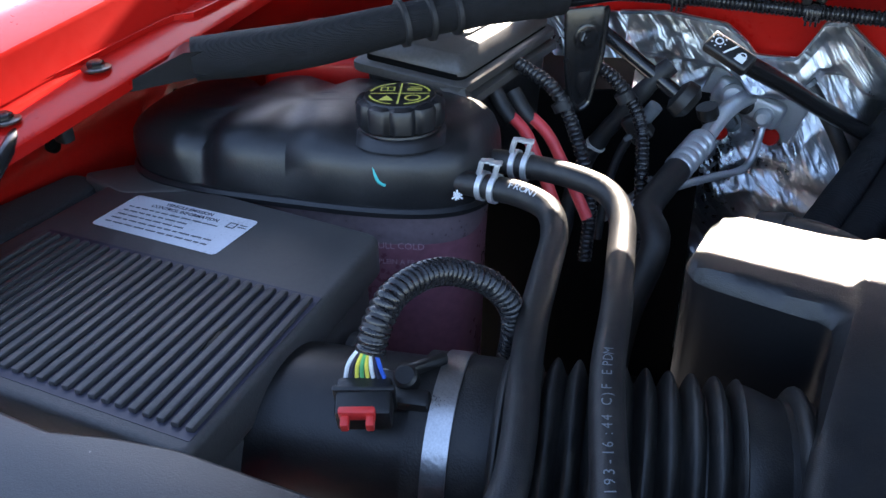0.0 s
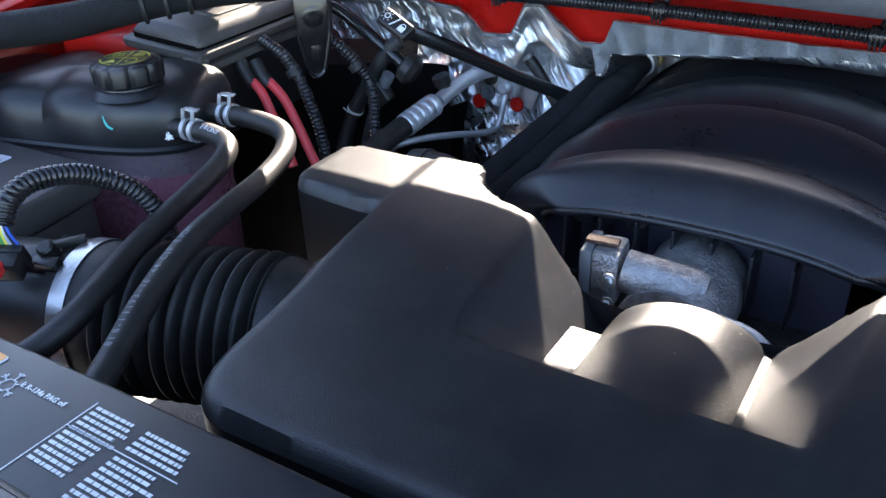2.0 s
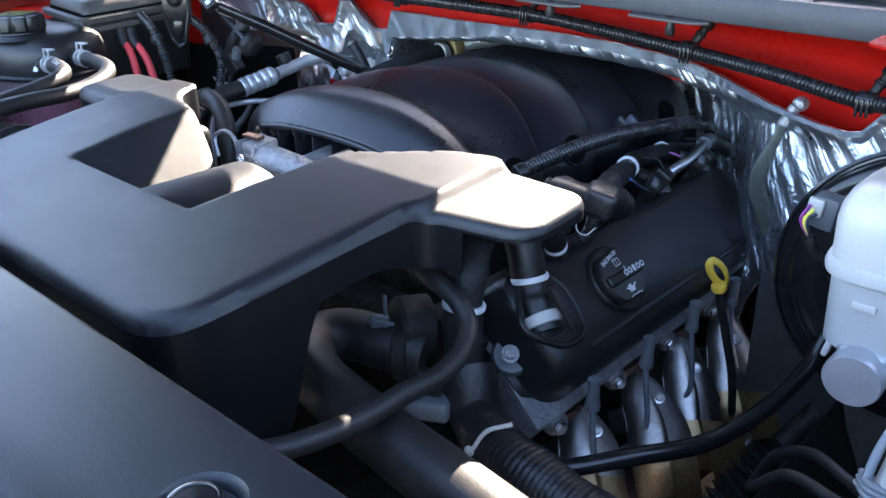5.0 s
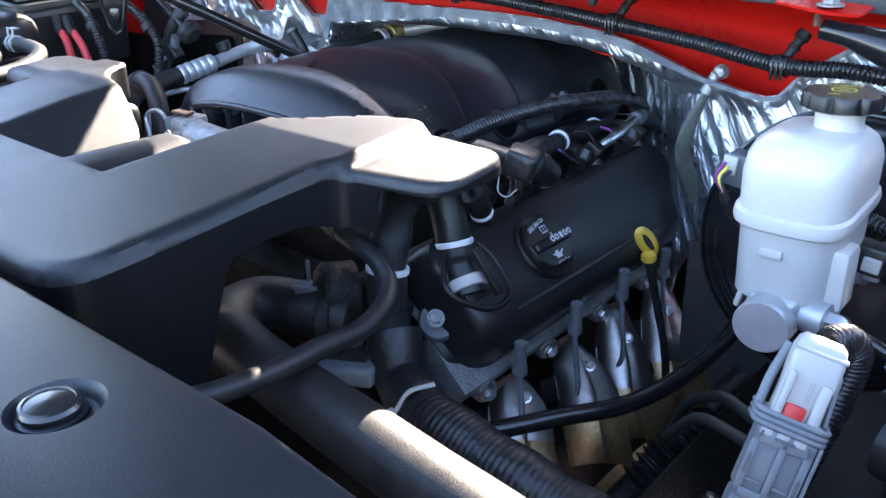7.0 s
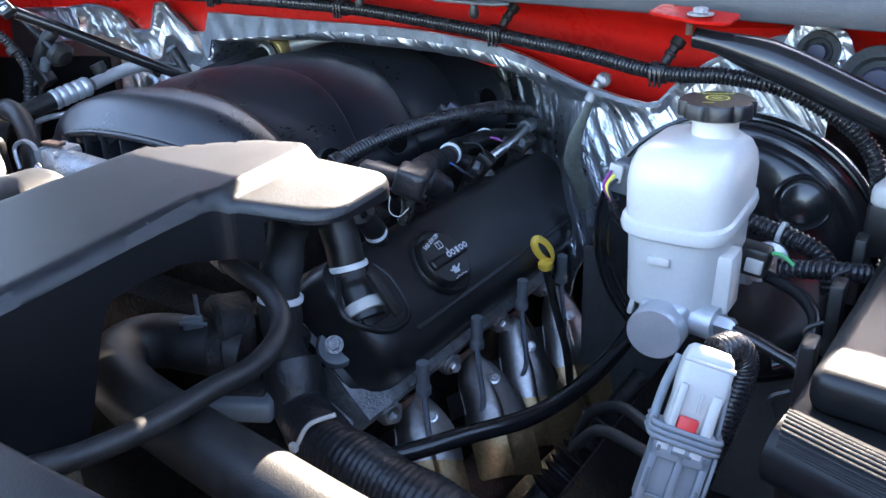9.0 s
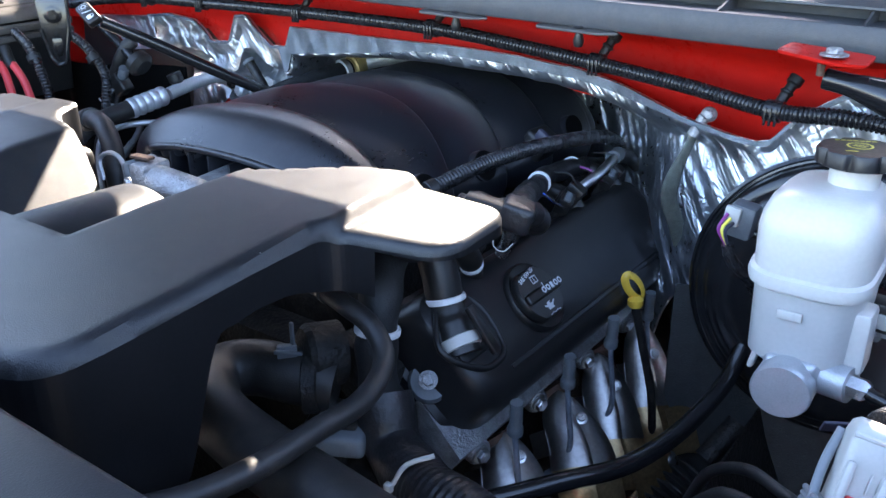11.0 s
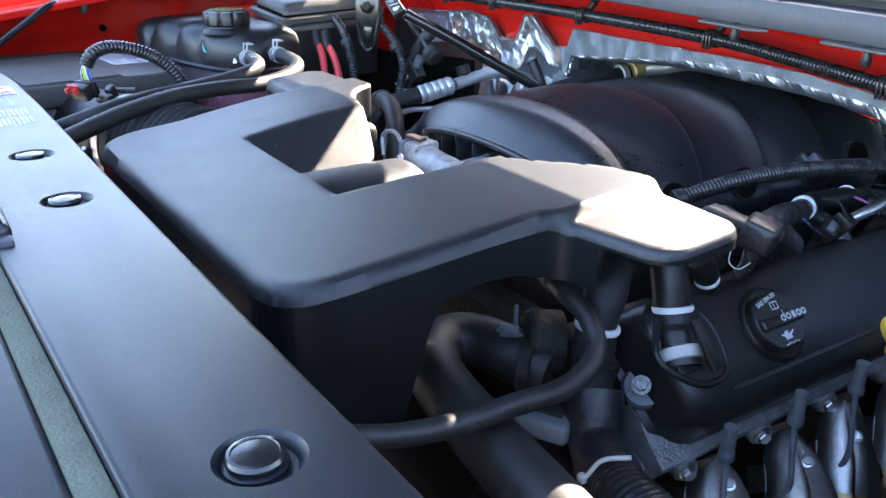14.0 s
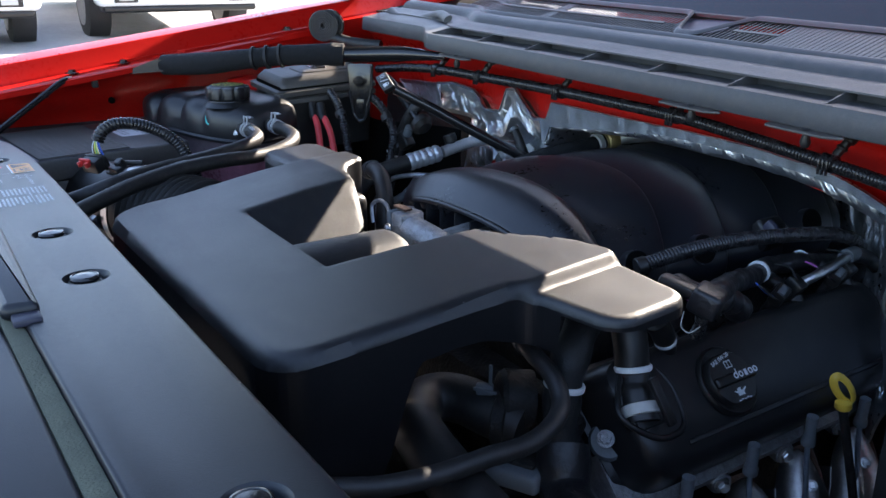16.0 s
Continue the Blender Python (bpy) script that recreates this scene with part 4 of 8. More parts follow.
def build_engine_cover():
    ob = thing("engine_cover", "grained black plastic engine cover with a central notch", "engine cover", (0.06, 0.25, 0.95))
    bm = bmesh.new()
    bm.faces.new([bm.verts.new((x, y, 0)) for x, y in EC])
    for axis, lo, hi, n in ((0, -0.34, 0.434, 130), (1, 0.086, 0.457, 66)):
        for i in range(1, n):
            c = [0, 0, 0]
            no = [0, 0, 0]
            c[axis], no[axis] = lo + (hi - lo) * i / n, 1
            bmesh.ops.bisect_plane(bm, geom=bm.verts[:] + bm.edges[:] + bm.faces[:], plane_co=c, plane_no=no)
    for axis, lo, hi, n in ((0, 0.31, 0.434, 80), (1, 0.33, 0.457, 80)):
        for i in range(1, n):
            c = [0, 0, 0]
            no = [0, 0, 0]
            c[axis], no[axis] = lo + (hi - lo) * (i + 0.37) / n, 1
            fs = [f for f in bm.faces if f.calc_center_median().x > 0.315 and f.calc_center_median().y > 0.335 and min(v.co[axis] for v in f.verts) < c[axis] < max(v.co[axis] for v in f.verts)]
            geom = fs + list({e for f in fs for e in f.edges}) + list({v for f in fs for v in f.verts})
            bmesh.ops.bisect_plane(bm, geom=geom, plane_co=c, plane_no=no)
    for v in bm.verts:
        x, y = v.co.x, v.co.y
        R = 0.013 - 0.004 * smooth_step(0.32, 0.35, x) - 0.0085 * smooth_step(0.340, 0.360, y) * smooth_step(0.335, 0.32, x) * smooth_step(-0.345, -0.325, x)
        d = edge_distance(x, y, EC)
        notch = -0.05 < x < 0.16 and y > 0.345
        drop = R - math.sqrt(max(0, R * R - max(0, R - d) ** 2)) if d < R else 0
        v.co.z = ec_height(x, y) - drop * (0.4 if notch else 1)
    be = [e for e in bm.edges if e.is_boundary]
    g = bmesh.ops.extrude_edge_only(bm, edges=be)
    low = [v for v in g["geom"] if isinstance(v, bmesh.types.BMVert)]
    lowset = set(low)
    bm.faces.index_update()
    for v in low:
        v.co.z = ec_bottom(v.co.x, v.co.y)
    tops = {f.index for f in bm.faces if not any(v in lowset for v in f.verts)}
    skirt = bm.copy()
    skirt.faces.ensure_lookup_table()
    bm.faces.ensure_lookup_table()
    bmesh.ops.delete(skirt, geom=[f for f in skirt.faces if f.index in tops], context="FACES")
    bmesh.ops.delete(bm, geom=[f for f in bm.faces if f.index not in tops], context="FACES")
    part("shell", bm, "grain", ob)
    # sides get a darker colour than the top, as the shade on them
    part("skirt", skirt, "skirt", ob, "smooth black side skirt, coloured darker for its shade")
    part("tip_boss", sweep([(0.345, 0.428, 1.062), (0.334, 0.446, 1.034)], 0.027, 24, 0.01), "black", ob)
    part("underside", rbox((0.05, 0.22, 1.015), (0.46, 0.22, 0.02), bevel=0.004), "black", ob)
    part("resonator_box", rbox((-0.21, 0.38, 1.0), (0.20, 0.07, 0.11), bevel=0.012, seg=3), "black", ob)
    return ob


build_engine_cover()


# ---- intake manifold ----
def build_manifold():
    ob = thing("intake_manifold", "matt black plastic intake manifold with eight curved runners", "intake manifold", (0.0, 0.74, 0.95))
    Y0, Y1, XC = 0.488, 1.075, 0.020

    def fn(u, v):
        y = Y0 + (Y1 - 0.035 - Y0) * u
        a = radians(-106 + 212 * v)
        dx, c = math.sin(a), math.cos(a)
        fr = math.sqrt(max(0.0, 1 - (1 - min(1, u / 0.11)) ** 2))
        bk = math.sqrt(max(0.0, 1 - max(0.0, (u - 0.88) / 0.13) ** 2))
        W = 0.168 + 0.040 * fr - 0.06 * (1 - bk)
        H = 0.054 + 0.0195 * fr - 0.060 * (1 - bk)
        # each runner swells towards its rear edge, then drops sharply to the next
        if y < 0.549:
            s = 0.55 + 0.45 * (y - Y0) / (0.549 - Y0)
        else:
            s = (y - 0.549) / 0.091 if y < 0.640 else (y - 0.640) / 0.1125 % 1.0
        hump = math.sin(0.5 * math.pi * s / 0.86) ** 0.75 if s < 0.86 else math.cos(0.5 * math.pi * (s - 0.86) / 0.14) ** 0.8
        rid = 0.0235 * hump * smooth_step(0.0, 0.06, u) * smooth_step(1.0, 0.93, u)
        z = 0.995 - 0.010 * smooth_step(-0.1, -0.75, dx) * smooth_step(0.25, 0.6, u) + (H + rid) * (abs(c) ** (0.62 + 0.36 * fr) * (1 if c > 0 else -1))
        x = XC + (W + rid * 0.8) * (abs(dx) ** 0.92 * (1 if dx > 0 else -1))
        return (x, y + 0.022 * (1 - fr) * smooth_step(0.75, 1.0, abs(dx)) + 0.082 * (1 - dx * dx) * smooth_step(0.0, 0.20, u) * (1 - 0.45 * smooth_step(0.75, 1.0, u)) * max(0.0, c) ** 0.5, z)

    part("runner_shell", sheet(fn, 360, 84, 0.004), "manifold", ob)
    part("front_lip", sweep([fn(0, 0.14 + 0.72 * k / 24) for k in range(25)], 0.0042, 10, 0.01), "manifold", ob)
    # solid block, its dark colour standing for the shaded opening
    part("mouth", rbox((0.0, 0.530, 0.985), (0.30, 0.01, 0.12), bevel=0.002), "ink", ob, "block coloured dark for the shade under the lip")
    for i in range(7):
        x = -0.11 + 0.036 * i
        part("web", rbox((x, 0.508, 1.0), (0.003, 0.045, 0.09 - 0.008 * abs(i - 2.6)), bevel=0.0008), "manifold", ob)
    for x in (-0.07, -0.045, -0.095):
        part("boss", lathe([(0.016, -0.012), (0.0145, -0.005), (0.011, 0.0015), (0.006, 0.0045), (0.001, 0.005)], (x, 0.499, 1.050 - 0.2 * max(0, -x - 0.07)), (0, -0.7, 1), 16), "manifold", ob)
    for y in (0.584, 0.697, 0.918):
        c = Vector(fn((y - Y0) / (Y1 - 0.035 - Y0), 0.853))
        n = Vector((0.93, -0.12, 0.36)).normalized()
        c = c + n * 0.004
        hole = part("port_pocket", lathe([(0.0195, -0.014), (0.0195, 0.0004), (0.0180, 0.0008), (0.0170, 0.0004)], c, n, 24), "manifold", ob)
        # no real depth here: a black disc paints the pocket's inner shade
        part("pocket_floor", lathe([(0.0185, -0.004), (0.0182, 0.0010), (0.001, 0.0008)], c, n, 20), "void", hole, "black disc standing for the shade in a hollow")
    sol = thing("purge_solenoid", "black square solenoid bracket on the manifold", "solenoid", (0.225, 0.845, 1.0))
    part("body", rbox((0.240, 0.828, 1.020), (0.036, 0.045, 0.032), (0, 35, 0), 0.006, 3), "black", sol)
    # dark block painted as the solenoid's shaded mouth
    part("mouth", rbox((0.254, 0.812, 1.030), (0.026, 0.012, 0.022), (0, 35, 0), 0.005, 2), "ink", sol)
    return ob


build_manifold()


# ---- valve cover, oil cap ----
VN = Vector((1, 0, 1)).normalized()
VD = Vector((1, 0, -1)).normalized()


def vc(s, y, h):
    """A place on the valve cover: s down the slope from its middle, h out of its face."""
    return Vector((0.3805, y, 0.929)) + VD * s + VN * h


def build_valve_cover():
    ob = thing("valve_cover", "satin black ribbed valve cover on the cylinder head", "valve cover", (0.36, 0.65, 0.85))
    L0, L1 = 0.432, 0.915

    def ring(h, ins):
        pts = rounded([(-0.070 + ins, L0 + ins), (0.072 - ins, L0 + ins + 0.012), (0.072 - ins, L1 - ins), (-0.070 + ins, L1 - ins)], [0.03, 0.045, 0.03, 0.03], 6)
        return [vc(s, y, h - (0.012 * smooth_step(0.035, 0.075, s))) for s, y in pts]

    part("shell", loft([ring(-0.070, -0.007), ring(-0.060, -0.007), ring(-0.057, 0.000), ring(-0.014, 0.004), ring(-0.005, 0.007), ring(-0.001, 0.013), ring(0.0, 0.022)]), "valve", ob)
    # raised rib and the pocket of the breather
    part("rib", loft([[vc(0.040 + a, y, -0.004 + b) for a, b in ((-0.004, 0), (-0.002, 0.003), (0.002, 0.003), (0.004, 0))] for y in (0.50, 0.52, 0.70, 0.86)]), "valve", ob)
    part("breather_well", sweep([vc(-0.045, 0.455, --0.001), vc(-0.010, 0.432, 0.000), vc(0.020, 0.455, 0.001), vc(0.028, 0.480, -0.000), vc(0.02, 0.505, -0.001), vc(-0.02, 0.512, -0.001), vc(-0.05, 0.50, -0.004)], 0.0032, 12, 0.006), "valve", ob)
    part("well_floor", rbox((0, 0, 0), (0.050, 0.046, 0.004), m=Matrix.Translation(vc(-0.010, 0.472, -0.001)) @ VN.to_track_quat("Z", "Y").to_matrix().to_4x4(), bevel=0.01), "valve", ob, "worn floor of the breather well")
    lug = part("bolt_lug", lathe([(0.021, -0.045), (0.021, -0.012), (0.018, -0.008)], vc(0.005, 0.436, -0.038), (0.5, -0.6, 0.6), 24), "darkgrey", ob, "grey worn bolt lug")
    bolt(vc(0.005, 0.436, -0.040) + Vector((0.004, -0.006, 0.005)), (0.5, -0.6, 0.6), 0.0065, "alu", lug, washer=1.4)
    cap = thing("oil_filler_cap", "round black oil filler cap with white lettering", "oil cap", vc(0.0, 0.585, 0))
    ca = vc(-0.003, 0.585, 0.0)
    part("rim", lathe([(0.0390, -0.002), (0.0390, 0.003), (0.0368, 0.006), (0.0342, 0.004), (0.001, 0.003)], ca, VN, 48), "black", cap)
    part("knob", lathe([(0.0320, 0.003), (0.0320, 0.010), (0.0302, 0.0125), (0.001, 0.0128)], ca, VN, 48, lobes=2, lobe=0.0054, lobe_from=0.0288), "black", cap)
    m = Matrix.Translation(ca + VN * 0.0133) @ Matrix(((0.0, -0.7071, 0.7071), (1.0, 0, 0), (0.0, 0.7071, 0.7071))).to_4x4() @ Matrix.Diagonal((1.05, 1.05, 1.0, 1.0))
    part("grip", rbox((0, 0, 0), (0.058, 0.011, 0.007), m=m @ pose(0, -0.001, 0.002), bevel=0.003, seg=3), "black", cap)
    mk = m @ pose(0.012, 0.000, 0.0064, 0, 0, 0)
    part("mark", join(*[ring_patch(0.0017, 0.0033, 0, 2 * math.pi, mk, 16, 0.0003, (-0.0145 + 0.0073 * k, 0.0)) for k in (0, 1, 3, 4)], bars([(-0.0020, -0.0033, 0.0042, 0.0066), (-0.0130, 0.0, 0.0016, 0.0070)], mk)), "paint", cap, "white printed mark")
    writing("SAE 0W-20", 0.0062, m @ pose(-0.006, 0.021, 0.0004, 0, 0, 12), "paint", cap, bold=0.0002)
    part("book_mark", bars([(-0.004, 0.010, 0.010, 0.0012), (-0.004, 0.0168, 0.010, 0.0012), (-0.004, 0.010, 0.0011, 0.008), (0.005, 0.010, 0.0011, 0.008), (0.0003, 0.010, 0.0009, 0.008)], m), "paint", cap)
    can = [(-0.008, -0.020), (0.005, -0.020), (0.005, -0.016), (0.013, -0.011), (0.011, -0.010), (0.004, -0.013), (0.001, -0.013), (0.001, -0.010), (0.003, -0.009), (-0.005, -0.009), (-0.003, -0.010), (-0.003, -0.013), (-0.008, -0.013), (-0.012, -0.011), (-0.013, -0.013), (-0.008, -0.016)]
    part("can_mark", plate([(x * 0.72, y * 0.72 - 0.005) for x, y in can], m, 0.0004), "paint", cap)
    part("wave_mark", bars([(-0.009 + 0.004 * i, -0.0245 + (0.0008 if i % 2 else 0), 0.0032, 0.0013) for i in range(5)], m), "paint", cap)
    return ob


build_valve_cover()
# ---- air cleaner ----
def build_air_cleaner():
    ob = thing("air_cleaner", "black plastic air cleaner box with a slatted lid and paper label", "air filter box", (-0.70, 0.16, 0.80))
    Z = 1.066
    out = [(-0.860, 0.292), (-0.574, 0.303), (-0.528, 0.036), (-0.835, 0.002)]
    lid = rounded(out, [0.02, 0.014, 0.012, 0.02], 4)
    part("lid", prism(lid, Z - 0.035, Z, 0.005, 3), "boxplastic", ob)
    low = [(x * 0.985 - 0.012, y * 0.96 + 0.006) for x, y in rounded(out, 0.03, 4)]
    part("lower_case", prism(low, 0.78, Z - 0.036, 0.004), "boxplastic", ob)
    # back hump with its screw
    part("back_lug", prism(rounded([(-0.90, 0.262), (-0.862, 0.315), (-0.815, 0.322), (-0.79, 0.302), (-0.775, 0.285), (-0.83, 0.25)], 0.012), Z - 0.04, Z + 0.001, 0.004, 3), "boxplastic", ob)
    bolt((-0.787, 0.303, Z - 0.004), (0, 0, 1), 0.006, "steel", ob, "screw", washer=1.3)
    # slats: thin raised ribs, shared mesh
    n = 25
    base = None
    for i in range(n):
        f = i / (n - 1)
        a = Vector((-0.566, 0.197, Z)).lerp(Vector((-0.822, 0.168, Z)), f)
        b = Vector((-0.541, 0.052, Z)).lerp(Vector((-0.80, 0.022, Z)), f)
        d = b - a
        if base is None:
            s = rbox((0, 0, 0), (d.length, 0.0058, 0.007), bevel=0.0012, seg=2)
            base = part("slat", s, "boxplastic", ob)
            mesh = base.data
        else:
            base = new("slat", mesh)
            base.parent = ob
            base.matrix_parent_inverse = Matrix.Translation(-ob.location)
        mid = (a + b) / 2
        base.matrix_basis = pose(mid.x, mid.y, Z + 0.0005, 0, 0, math.degrees(math.atan2(d.y, d.x)))
    # dark sheet on the lid paints the shade between the ribs
    part("slat_bed", prism([(-0.560, 0.203), (-0.828, 0.174), (-0.806, 0.016), (-0.535, 0.046)], Z - 0.002, Z + 0.0004), "ink", ob, "thin sheet coloured dark for the shade between the slats")
    # label
    m = Matrix.Translation((-0.742, 0.233, Z + 0.0004)) @ Matrix.Rotation(radians(5.5), 4, "Z")
    lab = part("label", plate(rounded([(-0.068, -0.029), (0.066, -0.030), (0.066, 0.031), (-0.068, 0.030)], 0.005), m, 0.0002), "label", ob, "white emission label")
    writing("VEHICLE EMISSION", 0.0062, m @ pose(-0.004, 0.0245, 0.0005), "ink", lab, bold=0.0002)
    writing("CONTROL INFORMATION", 0.0062, m @ pose(-0.004, 0.0175, 0.0005), "ink", lab, bold=0.0002)
    rr = random.Random(4)
    rows = []
    for j in range(5):
        x = -0.060
        while x < (0.012 if j < 3 else 0.05):
            w = rr.uniform(0.004, 0.012)
            rows.append((x, 0.0085 - 0.0072 * j, w, 0.0021))
            x += w + 0.0018
    rows += [(0.044, 0.0110, 0.009, 0.0016), (0.044, 0.0184, 0.009, 0.0016), (0.044, 0.0110, 0.0014, 0.009), (0.0516, 0.0110, 0.0014, 0.009), (0.055, 0.0180, 0.007, 0.0016), (0.055, 0.0145, 0.008, 0.0016), (0.022, 0.0085, 0.016, 0.0018)]
    part("print", bars(rows, m, 0.0005), "darkgrey", lab, "lines of dark print too small to read")
    # side clip
    part("side_button", lathe([(0.016, 0), (0.016, 0.006), (0.012, 0.009)], (-0.553, 0.225, 1.005), (1, 0.15, 0.1), 20), "boxplastic", ob)
    return ob


build_air_cleaner()

fm = thing("foam_seal", "grey foam strip against the inner fender", "foam seal", (-0.89, 0.17, 1.0))
part("strip", prism(rounded([(-0.925, 0.27), (-0.885, 0.275), (-0.865, 0.22), (-0.86, 0.02), (-0.93, 0.02)], 0.015), 0.99, 1.060, 0.008, 3), "foam", fm)


# ---- intake duct ----
D0, D1 = Vector((-0.600, 0.128, 0.992)), Vector((-0.195, 0.260, 0.992))
DX = (D1 - D0).normalized()


def along(s, up=0.0):
    return D0 + DX * s + Vector((0, 0, up))


def build_duct():
    ob = thing("intake_duct", "black plastic intake duct with a ribbed rubber bellows", "intake duct", along(0.2, -0.06))
    R = 0.063
    part("sensor_tube", sweep([along(0.0), along(0.07), along(0.16)], lambda s, n: R + 0.014 * smooth_step(0.05, 0.0, s), 40, 0.01), "black", ob)
    part("cuff", sweep([along(0.150), along(0.205)], lambda s, n: R + 0.0045 - 0.002 * smooth_step(0.045, 0.055, s), 40, 0.006), "rubber", ob)
    clamp = part("hose_clamp", sweep([along(0.163), along(0.179)], lambda s, n: R + 0.0062, 48, 0.004), "steel", ob, "bright steel band clamp")
    b = Vector((0, -1, 0.15)).normalized()
    part("screw_housing", rbox(along(0.171) + b * (R + 0.010) + Vector((0, 0, -0.022)), (0.014, 0.012, 0.026), (35, 0, 18), 0.003), "steel", clamp)
    bolt(along(0.171) + b * (R + 0.013) + Vector((0, -0.006, -0.038)), (0, -0.4, -1), 0.0048, "steel", clamp, "screw")
    t = along(0.158, R + 0.006)
    part("locating_tab", join(rbox(t + Vector((0.0, -0.028, -0.004)), (0.026, 0.012, 0.010), (20, 0, 18), 0.002), rbox(t + Vector((-0.004, 0.0, 0.003)), (0.030, 0.007, 0.008), (0, 0, 60), 0.002)), "black", ob)

    def bell(s, n):
        return R - 0.003 + 0.0125 * (0.5 - 0.5 * math.cos(2 * math.pi * s / 0.0147)) ** 0.6 if s < 0.0147 * 10.5 else R + 0.006 - 0.008 * smooth_step(0.155, 0.185, s)

    part("bellows", sweep([along(0.200), along(0.30), along(0.395)], bell, 48, 0.0013), "rubber", ob)
    part("end_cuff", sweep([along(0.380), along(0.400)], lambda s, n: R + 0.009 * math.sin(math.pi * min(1.0, max(0.0, (s - 0.004) / 0.011))) ** 0.5, 40, 0.001), "rubber", ob)
    part("outlet", sweep([along(0.395), along(0.45)], R - 0.004, 40, 0.01), "black", ob)
    # sensor plugged into the tube
    sc = along(0.112, R)
    sen = thing("airflow_sensor", "black airflow sensor screwed into the intake duct", "sensor", sc)
    ang = math.degrees(math.atan2(DX.y, DX.x))
    m = Matrix.Translation((-0.462, 0.160, 1.040)) @ Matrix.Rotation(radians(ang), 4, "Z") @ Matrix.Rotation(radians(32), 4, "X")
    part("flange", rbox((0, 0, 0), (0.052, 0.030, 0.008), m=m @ pose(0.003, 0, 0), bevel=0.003, seg=3), "black", sen)
    part("body", join(rbox((0, 0, 0), (0.030, 0.026, 0.020), m=m @ pose(-0.006, 0.003, 0.010), bevel=0.004, seg=2), lathe([(0.008, 0), (0.008, 0.012), (0.006, 0.014)], m @ Vector((0.004, 0.010, 0.016)), m.to_3x3() @ Vector((0, 0, 1)), 16)), "black", sen)
    bolt(m @ Vector((0.021, -0.008, 0.004)), m.to_3x3() @ Vector((0, 0, 1)), 0.0045, "alupipe", sen, "screw", washer=1.7, h=0.4)
    bolt(m @ Vector((-0.016, 0.013, 0.006)), m.to_3x3() @ Vector((0, 0, 1)), 0.0042, "alupipe", sen, "screw", washer=1.7, h=0.4)
    mp = Matrix.Translation((-0.464, 0.122, 1.068)) @ Matrix.Rotation(radians(30), 4, "Z") @ Matrix.Rotation(radians(20), 4, "X")
    con = thing("sensor_connector", "black sensor plug with a red lock and coloured wires", "connector", (-0.464, 0.122, 1.068))
    part("shell", rbox((0, 0, 0), (0.034, 0.026, 0.022), m=mp, bevel=0.003, seg=2), "black", con)
    part("lip", rbox((0, 0, 0), (0.038, 0.004, 0.025), m=mp @ pose(0, 0.004, 0), bevel=0.001), "black", con)
    part("lock", join(rbox((0, 0, 0), (0.022, 0.005, 0.010), m=mp @ pose(-0.003, -0.012, 0.010), bevel=0.0015), rbox((0, 0, 0), (0.005, 0.010, 0.008), m=mp @ pose(-0.010, -0.016, 0.008), bevel=0.001), rbox((0, 0, 0), (0.005, 0.010, 0.008), m=mp @ pose(0.005, -0.016, 0.008), bevel=0.001)), "redplastic", con, "red plastic lock tab")
    top = Vector((-0.4635, 0.130, 1.106))
    for k, c in enumerate(("whitetape", "ink", "yellowwire", "greenwire", "yellowwire", "whitetape", "ink", "bluewire")):
        st = mp @ Vector((-0.013 + 0.0037 * k, 0.012, 0.002))
        part("wire", sweep([st, st.lerp(top, 0.5) + Vector((0.004 * (k - 3.5) / 4, -0.003, 0.003)), top + Vector((0.0012 * (k - 3.5), 0, 0))], 0.0014, 7, 0.004), c, con)
    h = thing("sensor_harness", "arched black corrugated loom to the airflow sensor", "wire loom", (-0.45, 0.2, 1.08))
    path = [(-0.463, 0.129, 1.102), (-0.463, 0.140, 1.118), (-0.464, 0.160, 1.126), (-0.462, 0.190, 1.123), (-0.457, 0.218, 1.112), (-0.442, 0.242, 1.094), (-0.432, 0.256, 1.070), (-0.434, 0.266, 1.040), (-0.45, 0.285, 0.98)]
    part("loom", corrugated(path, 0.0098, 0.0052, 0.0017, 16), "loom", h)
    part("tape", sweep(path[:3], lambda s, n: 0.0088 + 0.0006 * math.sin(s * 900), 14, 0.002), "vinyl", h)
    return ob


build_duct()


